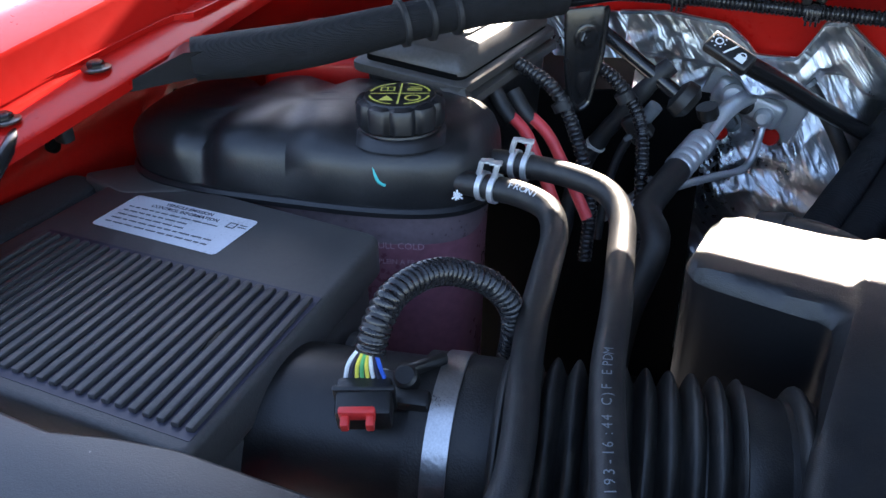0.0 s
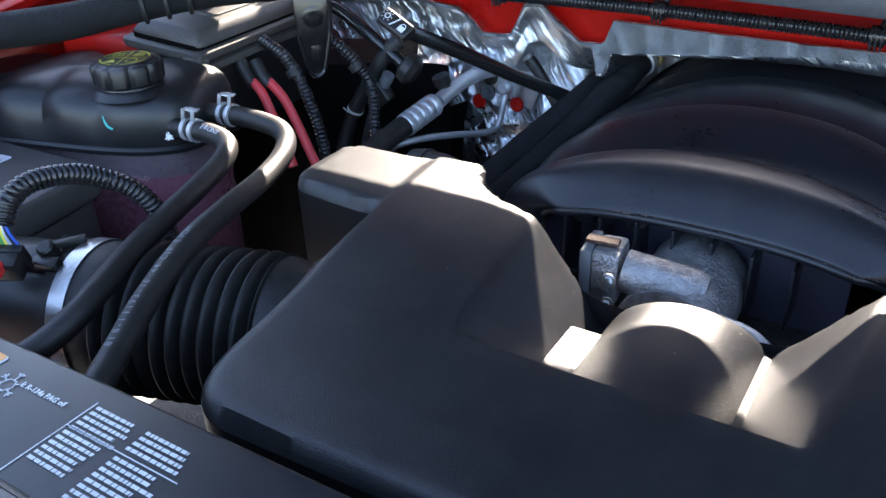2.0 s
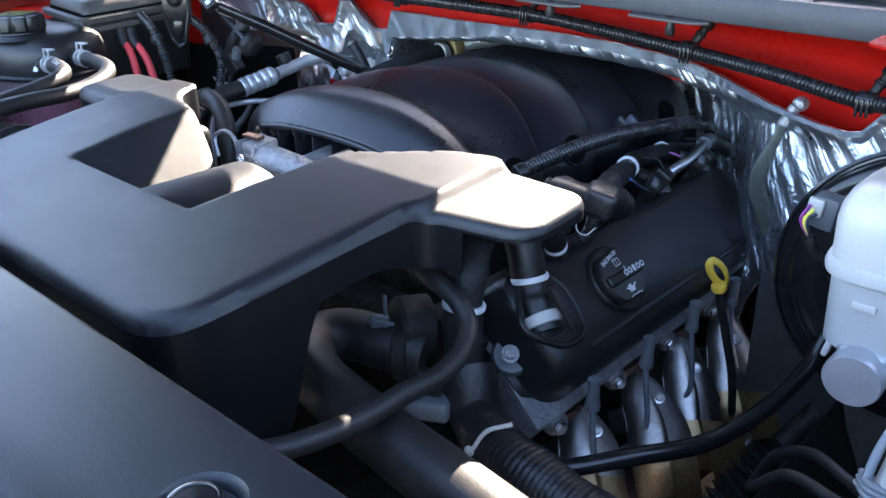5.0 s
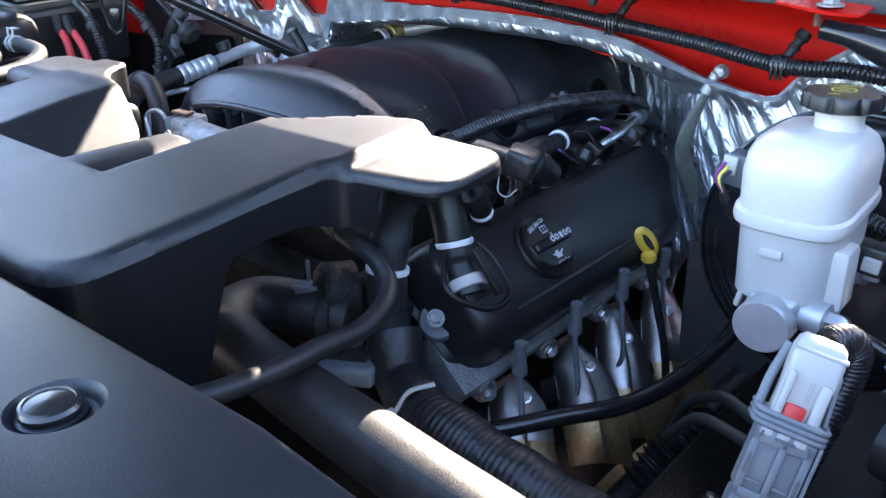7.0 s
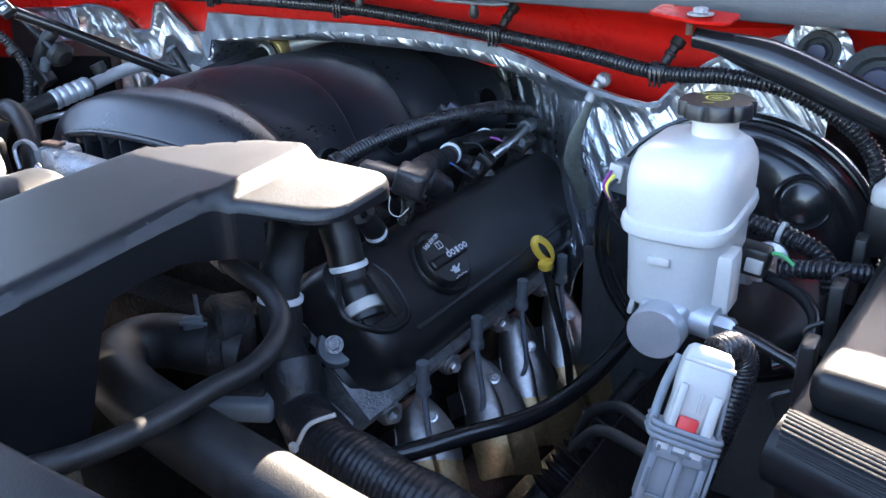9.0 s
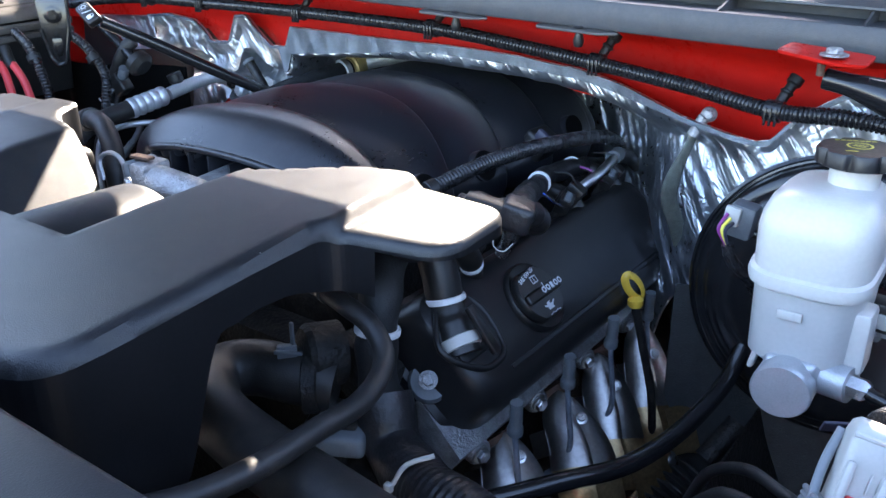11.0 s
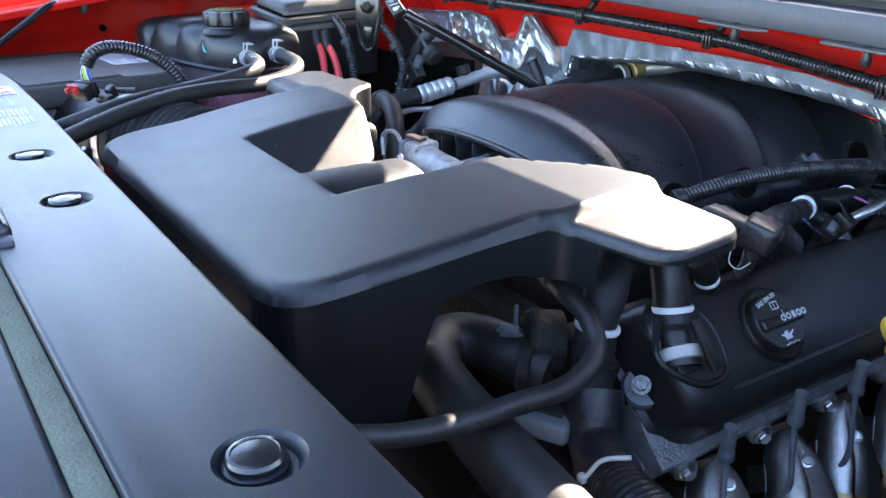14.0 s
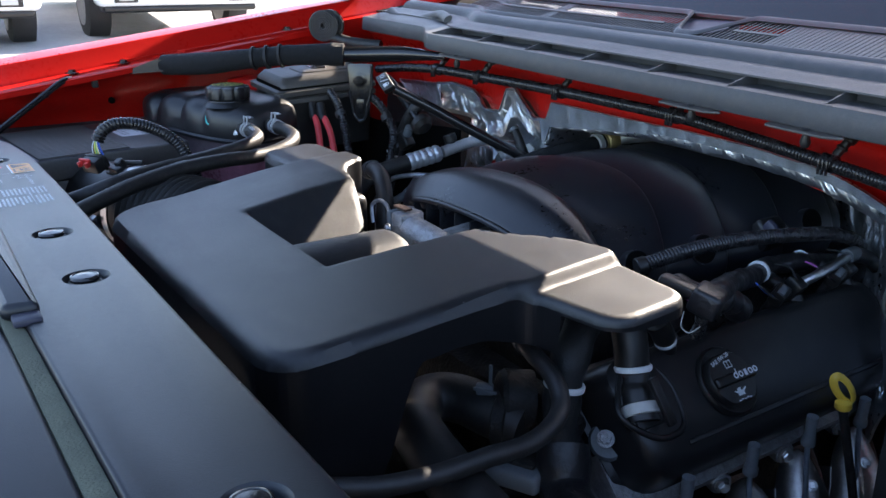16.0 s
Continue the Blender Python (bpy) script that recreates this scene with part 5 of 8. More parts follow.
# ---- coolant tank ----
def build_tank():
    ob = thing("coolant_tank", "black topped coolant tank with pink fluid in its cloudy base", "coolant tank", (-0.71, 0.40, 0.85))
    cx, cy, ang = -0.716, 0.402, radians(17.5)

    def groove_at(d):
        # three pressed grooves between rounded lobes
        return math.exp(-((d + 0.082) / 0.014) ** 2) + 0.9 * math.exp(-((d + 0.006) / 0.014) ** 2) + 0.35 * math.exp(-((d - 0.072) / 0.016) ** 2)

    def outline(hl, hw, lob, n=160):
        pts = []
        for k in range(n):
            a = 2 * math.pi * k / n
            c, s = math.cos(a), math.sin(a)
            x = hl * abs(c) ** 0.62 * (1 if c > 0 else -1)
            y = hw * abs(s) ** 0.62 * (1 if s > 0 else -1)
            w = 1 - 0.34 * lob * groove_at(x)
            y *= w
            pts.append((cx + x * math.cos(ang) - y * math.sin(ang), cy + x * math.sin(ang) + y * math.cos(ang)))
        return pts

    def ring(hl, hw, z, lob=0.0, tilt=0.0):
        out = []
        for x, y in outline(hl, hw, lob):
            d = (x - cx) * math.cos(ang) + (y - cy) * math.sin(ang)
            out.append((x, y, z + tilt * d - 0.018 * lob * groove_at(d) - 0.010 * smooth_step(0.03, -0.17, d) * smooth_step(1.085, 1.13, z)))
        return out

    T = -0.035

    def lift(z):
        return 1.060 + (z - 1.025) * 0.742

    part("base", loft([ring(0.150, 0.072, 0.80), ring(0.160, 0.080, 0.83), ring(0.164, 0.082, 0.97), ring(0.1665, 0.084, 1.026, 0, T)]), "pink", ob, "cloudy base with pink coolant")
    part("upper_band", loft([ring(0.1665, 0.084, 1.0262, 0, T), ring(0.1670, 0.0845, 1.030, 0, T), ring(0.168, 0.085, 1.060, 0, T)]), "band", ob, "pale cloudy band above the coolant")
    part("seam", loft([ring(0.171, 0.087, 1.057, 0, T), ring(0.181, 0.096, 1.060, 0, T), ring(0.182, 0.097, 1.065, 0, T), ring(0.179, 0.094, 1.068, 0, T)]), "tank", ob)
    rings = [ring(hl, hw, lift(z), lob, T * k) for hl, hw, z, lob, k in (
        (0.177, 0.092, 1.033, 0.08, 1), (0.1785, 0.0935, 1.046, 0.24, 1), (0.1785, 0.0935, 1.064, 0.34, 1), (0.177, 0.092, 1.082, 0.40, 1), (0.1725, 0.0885, 1.097, 0.44, 0.9), (0.165, 0.082, 1.1075, 0.46, 0.9),
        (0.154, 0.073, 1.1145, 0.46, 0.8), (0.139, 0.061, 1.1188, 0.44, 0.7), (0.118, 0.046, 1.1210, 0.40, 0.6), (0.09, 0.030, 1.1222, 0.30, 0.6), (0.05, 0.012, 1.1228, 0.15, 0.6))]
    part("dome", loft(rings), "tank", ob)
    part("mark", sweep([(-0.612, 0.3475, 1.103), (-0.6085, 0.3452, 1.096), (-0.605, 0.3446, 1.090), (-0.599, 0.3465, 1.0870)], 0.0016, 8, 0.003), "teal", ob, "teal paint mark")
    for x, y, z in ((-0.536, 0.392, 1.082), (-0.530, 0.440, 1.084)):
        part("nipple", sweep([(x - 0.03, y, z), (x + 0.030, y, z)], lambda s, n: 0.0085 + (0.002 if 0.045 < s < 0.05 else 0), 16, 0.003), "black", ob)
    c = Vector((-0.609, 0.390, 1.1315))
    cap = part("cap", lathe([(0.0360, -0.003), (0.0392, 0.000), (0.0398, 0.016), (0.0380, 0.0200), (0.0320, 0.022)], c, (0, 0, 1), 120, lobes=10, lobe=0.0034, lobe_from=0.0315), "tank", ob, "fluted black cap with yellow warning print")
    part("neck", lathe([(0.046, -0.014), (0.0415, -0.0085), (0.0395, -0.0060), (0.0365, -0.0052), (0.036, -0.0035), (0.030, 0.0)], c, (0, 0, 1), 40), "tank", cap)
    part("top", lathe([(0.0322, 0.021), (0.0305, 0.0232), (0.001, 0.0236)], c, (0, 0, 1), 48), "black", cap)
    mm = Matrix.Translation(c + Vector((0, 0, 0.0236))) @ Matrix.Rotation(radians(28), 4, "Z")
    for i in range(4):
        part("arc_print", ring_patch(0.0255, 0.0275, radians(90 * i + 12), radians(90 * i + 78), mm), "capyellow", cap)
    part("line_print", bars([(-0.0008, -0.026, 0.0016, 0.052), (-0.026, -0.0008, 0.052, 0.0016)], mm), "capyellow", cap)
    part("triangle_print", plate([(-0.018, -0.018), (-0.004, -0.018), (-0.011, -0.005)], mm), "capyellow", cap)
    part("ring_print", ring_patch(0.0055, 0.0072, 0, 2 * math.pi, mm, 28, at=(0.012, -0.011)), "capyellow", cap)
    part("book_print", bars([(-0.018, 0.006, 0.013, 0.0016), (-0.018, 0.015, 0.013, 0.0016), (-0.018, 0.006, 0.0014, 0.010), (-0.0064, 0.006, 0.0014, 0.010), (-0.0122, 0.006, 0.0012, 0.010), (0.006, 0.007, 0.013, 0.0022), (0.006, 0.011, 0.013, 0.0022), (0.008, 0.015, 0.009, 0.0022)], mm), "capyellow", cap)
    nm = Matrix.Translation((-0.5445, 0.3765, 1.077)) @ Matrix.Rotation(radians(30), 4, "Z") @ Matrix.Rotation(radians(80), 4, "X")
    part("paint_splash", join(*[bars([(-0.0008, 0.0, 0.0016, 0.0055 - 0.001 * (k % 3))], nm @ Matrix.Rotation(k * 0.7, 4, "Z"), 0.0004) for k in range(9)]), "whitetape", ob, "small white paint splash")
    # fill marks on the base
    mt = Matrix.Translation((-0.587, 0.3445, 1.030)) @ Matrix.Rotation(radians(24), 4, "Z") @ Matrix.Rotation(radians(86), 4, "X")
    writing("FULL COLD", 0.009, mt, "clearedge", ob, "moulded_lettering")
    writing("PLEIN A FROID", 0.007, mt @ pose(0.004, -0.016, 0), "clearedge", ob, "moulded_lettering")
    return ob


build_tank()


def wire_clamp(at, axis, r):
    """A sprung steel hose clamp with raised ears."""
    ax = Vector(axis).normalized()
    up = Vector((0, 0, 1))
    cl = thing("spring_clamp", "pale zinc plated spring clamp on a coolant hose", "hose clamp", at, "coolant hose clamps")
    for d in (-0.007, 0.005):
        part("band", lathe([(r + 0.0006, -0.0025), (r + 0.0022, -0.0025), (r + 0.0022, 0.0025), (r + 0.0006, 0.0025)], Vector(at) + ax * d, ax, 28), "alupipe", cl)
    side = ax.cross(up).normalized()
    for d in (-0.008, 0.007):
        part("ear", join(rbox(Vector(at) + ax * d + up * (r + 0.007) + side * 0.004, (0.005, 0.0022, 0.014), (0, 14, 0), 0.0008), rbox(Vector(at) + ax * d * 0.6 + up * (r + 0.012) + side * -0.002, (0.011, 0.009, 0.0022), (0, 0, 20), 0.0008)), "alupipe", cl)
    part("bridge", rbox(Vector(at) - side * (r + 0.0015), (0.014, 0.0022, 0.008), (0, 0, math.degrees(math.atan2(ax.y, ax.x))), 0.0008), "alupipe", cl)
    return cl


HOSE_A = [(-0.553, 0.391, 1.083), (-0.520, 0.392, 1.084), (-0.490, 0.392, 1.084), (-0.462, 0.385, 1.080), (-0.444, 0.358, 1.074), (-0.430, 0.310, 1.068), (-0.414, 0.255, 1.064), (-0.394, 0.200, 1.062), (-0.372, 0.145, 1.058), (-0.362, 0.105, 1.050), (-0.372, 0.068, 1.038), (-0.410, 0.040, 1.026), (-0.47, 0.02, 1.01)]
HOSE_B = [(-0.548, 0.440, 1.085), (-0.515, 0.441, 1.087), (-0.470, 0.445, 1.085), (-0.432, 0.440, 1.080), (-0.408, 0.415, 1.072), (-0.390, 0.365, 1.066), (-0.366, 0.290, 1.070), (-0.346, 0.220, 1.069), (-0.318, 0.150, 1.062), (-0.292, 0.095, 1.052), (-0.272, 0.045, 1.04), (-0.262, -0.01, 1.02)]
for path, text in ((HOSE_A, "FRONT"), (HOSE_B, "818-11193-16:44 C)F EPDM")):
    h = thing("coolant_hose", "black rubber coolant hose with pale print", "hose", path[4], "coolant hoses")
    part("tube", sweep(path, 0.0112, 22, 0.006), "hose", h)
    pts = spline(path, 0.002)
    S, tot = [0.0], 0.0
    for a, b in zip(pts, pts[1:]):
        tot += (b - a).length
        S.append(tot)
    start = 0.056 if path is HOSE_A else 0.496
    for i, ch in enumerate(text):
        s = start + 0.0060 * i if path is HOSE_A else start - 0.0063 * i
        if ch == " " or s >= S[-1] or s <= 0:
            continue
        k = min(range(len(S)), key=lambda j: abs(S[j] - s))
        t = (pts[min(k + 1, len(pts) - 1)] - pts[max(k - 1, 0)]).normalized()
        if path is HOSE_B:
            t = -t
        n = Vector((0.15, -0.55, 0.8))
        n = (n - t * n.dot(t)).normalized()
        m = Matrix.Translation(pts[k] + n * 0.0116) @ Matrix((t, n.cross(t), n)).transposed().to_4x4()
        writing(ch, 0.0090, m, "paint" if path is HOSE_A else "grey", h, "character")
wire_clamp((-0.520, 0.392, 1.084), (1, 0, 0), 0.0112)
wire_clamp((-0.513, 0.441, 1.087), (1, 0.05, 0), 0.0112)


# ---- fuse box and red cables ----
def build_fuse_box():
    ob = thing("fuse_box", "black plastic fuse box with a raised lid", "fuse box", (-0.66, 0.58, 1.05))

    def ring(x0, y0, x1, y1, h, r=0.010):
        return [(x, y, 1.139 - 0.11 * (x + 0.66) + 0.05 * (y - 0.48) + h) for x, y in rounded([(x0, y0 - 0.1 * (x1 - x0)), (x1, y0), (x1 + 0.006, y1), (x0, y1)], r, 4)]

    part("tray", loft([ring(-0.706, 0.496, -0.612, 0.680, -0.120), ring(-0.712, 0.490, -0.604, 0.684, -0.004)]), "black", ob)
    part("slab", loft([ring(-0.722, 0.485, -0.599, 0.690, -0.010), ring(-0.723, 0.484, -0.598, 0.691, -0.007), ring(-0.723, 0.484, -0.598, 0.691, -0.001), ring(-0.721, 0.486, -0.600, 0.689, 0.001)]), "dusty", ob)
    # inset ring coloured black, as the shade under the lid's edge
    part("groove", loft([ring(-0.713, 0.492, -0.606, 0.684, 0.000), ring(-0.713, 0.492, -0.606, 0.684, 0.007)]), "void", ob, "seam under the lid, coloured black for its shade")
    lid = part("lid", loft([ring(-0.712, 0.493, -0.604, 0.684, 0.005), ring(-0.712, 0.493, -0.604, 0.684, 0.010), ring(-0.702, 0.501, -0.612, 0.676, 0.022), ring(-0.699, 0.504, -0.615, 0.673, 0.0235)]), "dusty", ob)
    part("lid_badge", loft([ring(-0.685, 0.545, -0.628, 0.660, 0.023), ring(-0.684, 0.546, -0.629, 0.659, 0.0255), ring(-0.683, 0.547, -0.630, 0.658, 0.026)]), "dusty", lid)
    part("emblem", loft([ring(-0.672, 0.575, -0.645, 0.605, 0.0255, 0.006), ring(-0.671, 0.576, -0.646, 0.604, 0.0275, 0.006)]), "satin", lid)
    part("side_ledge", loft([ring(-0.606, 0.496, -0.594, 0.686, -0.022, 0.003), ring(-0.606, 0.496, -0.594, 0.686, -0.014, 0.003)]), "dusty", ob)
    part("corner_foot", loft([[(x + dx, y + dy, z) for x, y in ((-0.622, 0.480), (-0.598, 0.486), (-0.600, 0.500), (-0.620, 0.496))] for dx, dy, z in ((0.026, -0.012, 1.085), (0.020, -0.009, 1.100), (0.004, -0.002, 1.118), (0.0, 0.0, 1.130))]), "dusty", ob)
    return ob


build_fuse_box()
panel = thing("battery_cover", "red painted steel panel behind the fuse box", "body panel", (-0.80, 0.56, 1.0))
part("panel", rbox((-0.80, 0.555, 1.095), (0.13, 0.16, 0.09), (0, 0, 20), 0.012, 3), "redflat", panel)
# added sheets, coloured black for the deep shade behind the tank
dk = thing("shade_panel", "added black sheets standing for the shade behind the coolant tank", "splash shield", (-0.60, 0.70, 0.7))
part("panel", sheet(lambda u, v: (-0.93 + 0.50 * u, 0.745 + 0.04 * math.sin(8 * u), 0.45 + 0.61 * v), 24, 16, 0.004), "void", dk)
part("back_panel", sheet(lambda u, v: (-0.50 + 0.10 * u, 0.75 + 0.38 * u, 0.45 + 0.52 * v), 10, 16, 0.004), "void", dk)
for k, (a, b, c) in enumerate((((-0.583, 0.545, 1.092), (-0.545, 0.538, 1.055), (-0.505, 0.525, 0.99)), ((-0.568, 0.556, 1.092), (-0.525, 0.555, 1.050), (-0.485, 0.545, 0.99)))):
    w = thing("battery_cable", "thick red battery cable with a black boot", "cable", b, "red battery cables")
    part("cable", sweep([a, Vector(a).lerp(Vector(b), 0.5) + Vector((0.004, 0, 0.003)), b, c], 0.0062, 12, 0.006), "redcable", w)
    part("boot", sweep([Vector(a) + Vector((-0.014, 0.004, 0.016)), a, Vector(a).lerp(Vector(b), 0.25)], 0.0085, 12, 0.005), "rubber", w)
for p in ([(-0.590, 0.585, 1.13), (-0.545, 0.580, 1.11), (-0.520, 0.580, 1.07), (-0.495, 0.575, 1.00), (-0.49, 0.56, 0.93)], [(-0.545, 0.640, 1.13), (-0.505, 0.652, 1.105), (-0.475, 0.66, 1.06), (-0.46, 0.64, 1.00), (-0.45, 0.62, 0.92)]):
    h = thing("loom_branch", "black corrugated wire loom hanging into the bay", "wire loom", p[1], "hanging looms")
    part("loom", corrugated(p, 0.0080, 0.0055, 0.0018, 14), "loom", h)
    part("tape", sweep([Vector(p[1]).lerp(Vector(p[2]), 0.3), Vector(p[1]).lerp(Vector(p[2]), 0.5)], 0.0105, 12, 0.006), "tape", h)


# ---- padded brace and its bracket ----
br = thing("fender_brace", "satin black brace tube wrapped in a woven black sleeve", "brace", (-0.65, 0.46, 1.17))
PAD = [(-0.786, 0.326, 1.178), (-0.755, 0.352, 1.180), (-0.710, 0.392, 1.184), (-0.665, 0.440, 1.192), (-0.615, 0.505, 1.200), (-0.575, 0.565, 1.202), (-0.552, 0.600, 1.202)]
part("sleeve", sweep(PAD, lambda s, n: 0.0195 + 0.0015 * math.sin(s * 21) + (0.001 if int(s * 60) % 5 == 0 and s > 0.2 else 0), 26, 0.004), "weave", br, "woven black sleeve")
part("bare_tube", sweep([PAD[-1], (-0.52, 0.640, 1.203), (-0.47, 0.685, 1.205), (-0.42, 0.715, 1.204), (-0.388, 0.725, 1.204)], lambda s, n: 0.0145 - 0.007 * smooth_step(0.10, 0.2, s), 16, 0.008), "satin", br)
part("flat_end", loft([[Vector(c) + Vector(o) for o in offs] for c, offs in (((-0.848, 0.268, 1.162), [(0.0, -0.028, 0), (0.0, 0.028, 0), (0, 0.028, 0.004), (0, -0.028, 0.004)]), ((-0.815, 0.292, 1.166), [(0.008, -0.022, -0.004), (-0.008, 0.022, -0.004), (-0.008, 0.022, 0.006), (0.008, -0.022, 0.006)]), ((-0.790, 0.320, 1.178), [(0.012, -0.012, -0.012), (-0.012, 0.012, -0.012), (-0.012, 0.012, 0.012), (0.012, -0.012, 0.012)]), ((-0.770, 0.338, 1.179), [(0.010, -0.010, -0.010), (-0.010, 0.010, -0.010), (-0.010, 0.010, 0.010), (0.010, -0.010, 0.010)]))]), "satin", br)
for i in range(3):
    p = Vector(PAD[3]).lerp(Vector(PAD[4]), 0.3 + 0.32 * i)
    part("tape_ring", lathe([(0.0200, -0.003), (0.0222, -0.002), (0.0222, 0.002), (0.0200, 0.003)], p, Vector(PAD[4]) - Vector(PAD[3]), 24), "tape", br)
part("end_tab", rbox((-0.392, 0.735, 1.205), (0.035, 0.03, 0.003), (0, 0, 20), 0.001), "red", br)

bk = thing("brace_bracket", "satin black pressed steel bracket with a single bolt", "bracket", (-0.53, 0.61, 1.09))
m = Matrix.Translation((-0.5315, 0.622, 1.140)) @ Matrix.Rotation(radians(50), 4, "Z") @ Matrix.Rotation(radians(90), 4, "X")
out = rounded([(-0.024, 0.046), (0.024, 0.046), (0.021, -0.005), (0.008, -0.058), (-0.004, -0.064), (-0.014, -0.050), (-0.021, -0.005)], 0.006, 4)
part("plate", prism(out, -0.003, 0.002, 0.001, 2, m), "satin", bk)
rimpath = [m @ Vector((x, y, 0.002)) for x, y in out[3:] + out[:3]]
part("pressed_rim", sweep(rimpath[4:30], 0.0032, 8, 0.004, raw=True), "satin", bk)
bolt(m @ Vector((0, 0.016, 0.002)), m.to_3x3() @ Vector((0, 0, 1)), 0.0085, "satin", bk, washer=1.6)
part("drip_pressing", loft([[m @ Vector((x * k, y * k + (1 - k) * -0.03, 0.002 + h)) for x, y in [(-0.008, -0.018), (0.008, -0.018), (0.010, -0.030), (0.004, -0.048), (-0.003, -0.050), (-0.009, -0.036)]] for k, h in ((1, 0), (0.8, 0.003), (0.4, 0.004))]), "satin", bk)

gr = thing("rolled_seal", "rolled black rubber seal spiral beside the fender", "rubber seal", (-0.80, 0.67, 1.21))
sp = []
for i in range(150):
    a = i * 0.30
    r = 0.005 + 0.0000165 * i * 11.5
    sp.append(Vector((-0.795, 0.672, 1.240)) + r * (math.cos(a) * Vector((0.72, 0.69, 0)) + math.sin(a) * Vector((0, 0, 1))))
part("spiral", sweep(sp, 0.0026, 8, raw=True), "rubber", gr)
part("backing", lathe([(0.033, 0.0), (0.033, 0.012), (0.002, 0.0125)], (-0.806, 0.694, 1.240), (0.69, -0.72, 0), 32), "rubber", gr)
part("stem", sweep([(-0.79, 0.69, 1.215), (-0.75, 0.72, 1.205), (-0.70, 0.76, 1.20)], 0.012, 12, 0.01), "rubber", gr)
pr = thing("fender_rod", "thin black rod along the inner fender", "rod", (-0.8, 0.1, 1.15))
part("rod", sweep([(-0.822, 0.165, 1.158), (-0.800, 0.140, 1.156), (-0.780, 0.08, 1.120), (-0.76, 0.03, 1.090), (-0.74, -0.02, 1.06)], 0.0058, 12, 0.01), "satin", pr)
# ---- refrigerant lines ----
ac = thing("refrigerant_line", "pale aluminium refrigerant line with a crimped rubber hose", "refrigerant pipe", (-0.42, 0.74, 1.02))
part("pipe", sweep([(-0.398, 0.870, 1.034), (-0.402, 0.835, 1.040), (-0.412, 0.79, 1.036), (-0.418, 0.735, 1.024)], 0.0105, 18, 0.008), "alupipe", ac)
part("ferrule", sweep([(-0.419, 0.728, 1.023), (-0.428, 0.662, 1.010)], lambda s, n: 0.0165 - 0.0022 * (0.5 + 0.5 * math.cos(2 * math.pi * s / 0.0135)) ** 3, 24, 0.0012), "alupipe", ac)
part("hose", sweep([(-0.427, 0.668, 1.011), (-0.432, 0.625, 1.003), (-0.434, 0.585, 0.992), (-0.412, 0.550, 0.975), (-0.425, 0.52, 0.90), (-0.43, 0.50, 0.80)], 0.0150, 20, 0.008), "hose", ac)
part("block", join(rbox((-0.400, 0.868, 1.026), (0.092, 0.022, 0.036), (0, 20, 4), 0.008, 3), lathe([(0.016, 0), (0.015, 0.016), (0.011, 0.02)], (-0.417, 0.858, 1.036), (0.1, -1, 0.2), 20), lathe([(0.012, 0), (0.011, 0.012), (0.007, 0.016)], (-0.377, 0.860, 1.014), (0, -1, 0.1), 18)), "silver", ac)
bolt((-0.402, 0.856, 1.026), (0, -1, 0.15), 0.0085, "black", ac, washer=1.4)
part("plate", rbox((-0.397, 0.882, 1.024), (0.128, 0.006, 0.062), (0, 20, 4), 0.006, 2), "silver", ac)
bolt((-0.418, 0.874, 0.994), (0, -1, 0.15), 0.0095, "darkgrey", ac, washer=1.4)
part("service_port", sweep([(-0.420, 0.760, 1.030), (-0.426, 0.754, 1.054)], lambda s, n: 0.0095 + (0.003 if s > 0.010 else 0), 16, 0.003), "black", ac, "black service port cap")
sm = thing("liquid_line", "thin bent aluminium refrigerant line", "refrigerant pipe", (-0.40, 0.78, 0.97))
part("pipe", sweep([(-0.378, 0.862, 1.014), (-0.376, 0.850, 0.998), (-0.380, 0.838, 0.962), (-0.388, 0.812, 0.956), (-0.402, 0.74, 0.975), (-0.425, 0.678, 0.985), (-0.462, 0.64, 0.972), (-0.474, 0.625, 0.94), (-0.476, 0.62, 0.86)], 0.0048, 12, 0.005), "alupipe", sm)

for k, p in enumerate(([(-0.227, 0.915, 1.049), (-0.233, 0.86, 1.038), (-0.242, 0.79, 1.022), (-0.260, 0.70, 1.000), (-0.278, 0.62, 0.972), (-0.30, 0.54, 0.91)],
                       [(-0.190, 0.930, 1.060), (-0.196, 0.87, 1.050), (-0.203, 0.80, 1.035), (-0.218, 0.72, 1.008), (-0.235, 0.64, 0.985), (-0.254, 0.56, 0.955), (-0.265, 0.50, 0.90)])):
    h = thing("heater_hose", "black braided heater hose with a pale clamp", "hose", p[2], "heater hoses")
    part("hose", sweep(p, lambda s, n: 0.0150 + 0.0048 * smooth_step(0.02, 0.10, s) + 0.0005 * math.sin(s * 1500), 24, 0.002), "weave", h)
    d = (Vector(p[0]) - Vector(p[1])).normalized()
    part("clamp", lathe([(0.0172, -0.006), (0.0188, -0.005), (0.0188, 0.005), (0.0172, 0.006)], Vector(p[0]) - d * 0.012, d, 24), "alupipe", h, "pale steel clamp")
    part("fitting", sweep([p[0], Vector(p[0]) + d * 0.022, Vector(p[0]) + d * 0.030], lambda s, n: 0.019 if 0.006 < s < 0.02 else 0.016, 20, 0.002), "brass" if k else "black", h, "yellow quick fitting" if k else "")
    part("pipe", sweep([Vector(p[0]) + d * 0.028, Vector(p[0]) + d * 0.06 + Vector((0.03, 0, 0.002)), Vector(p[0]) + d * 0.08 + Vector((0.06, 0.01, 0))], 0.0125, 16, 0.006), "silver" if k else "block", h)

rod = thing("hood_switch_rod", "black steel rod with a printed tag at its end", "rod", (-0.32, 0.70, 1.1))
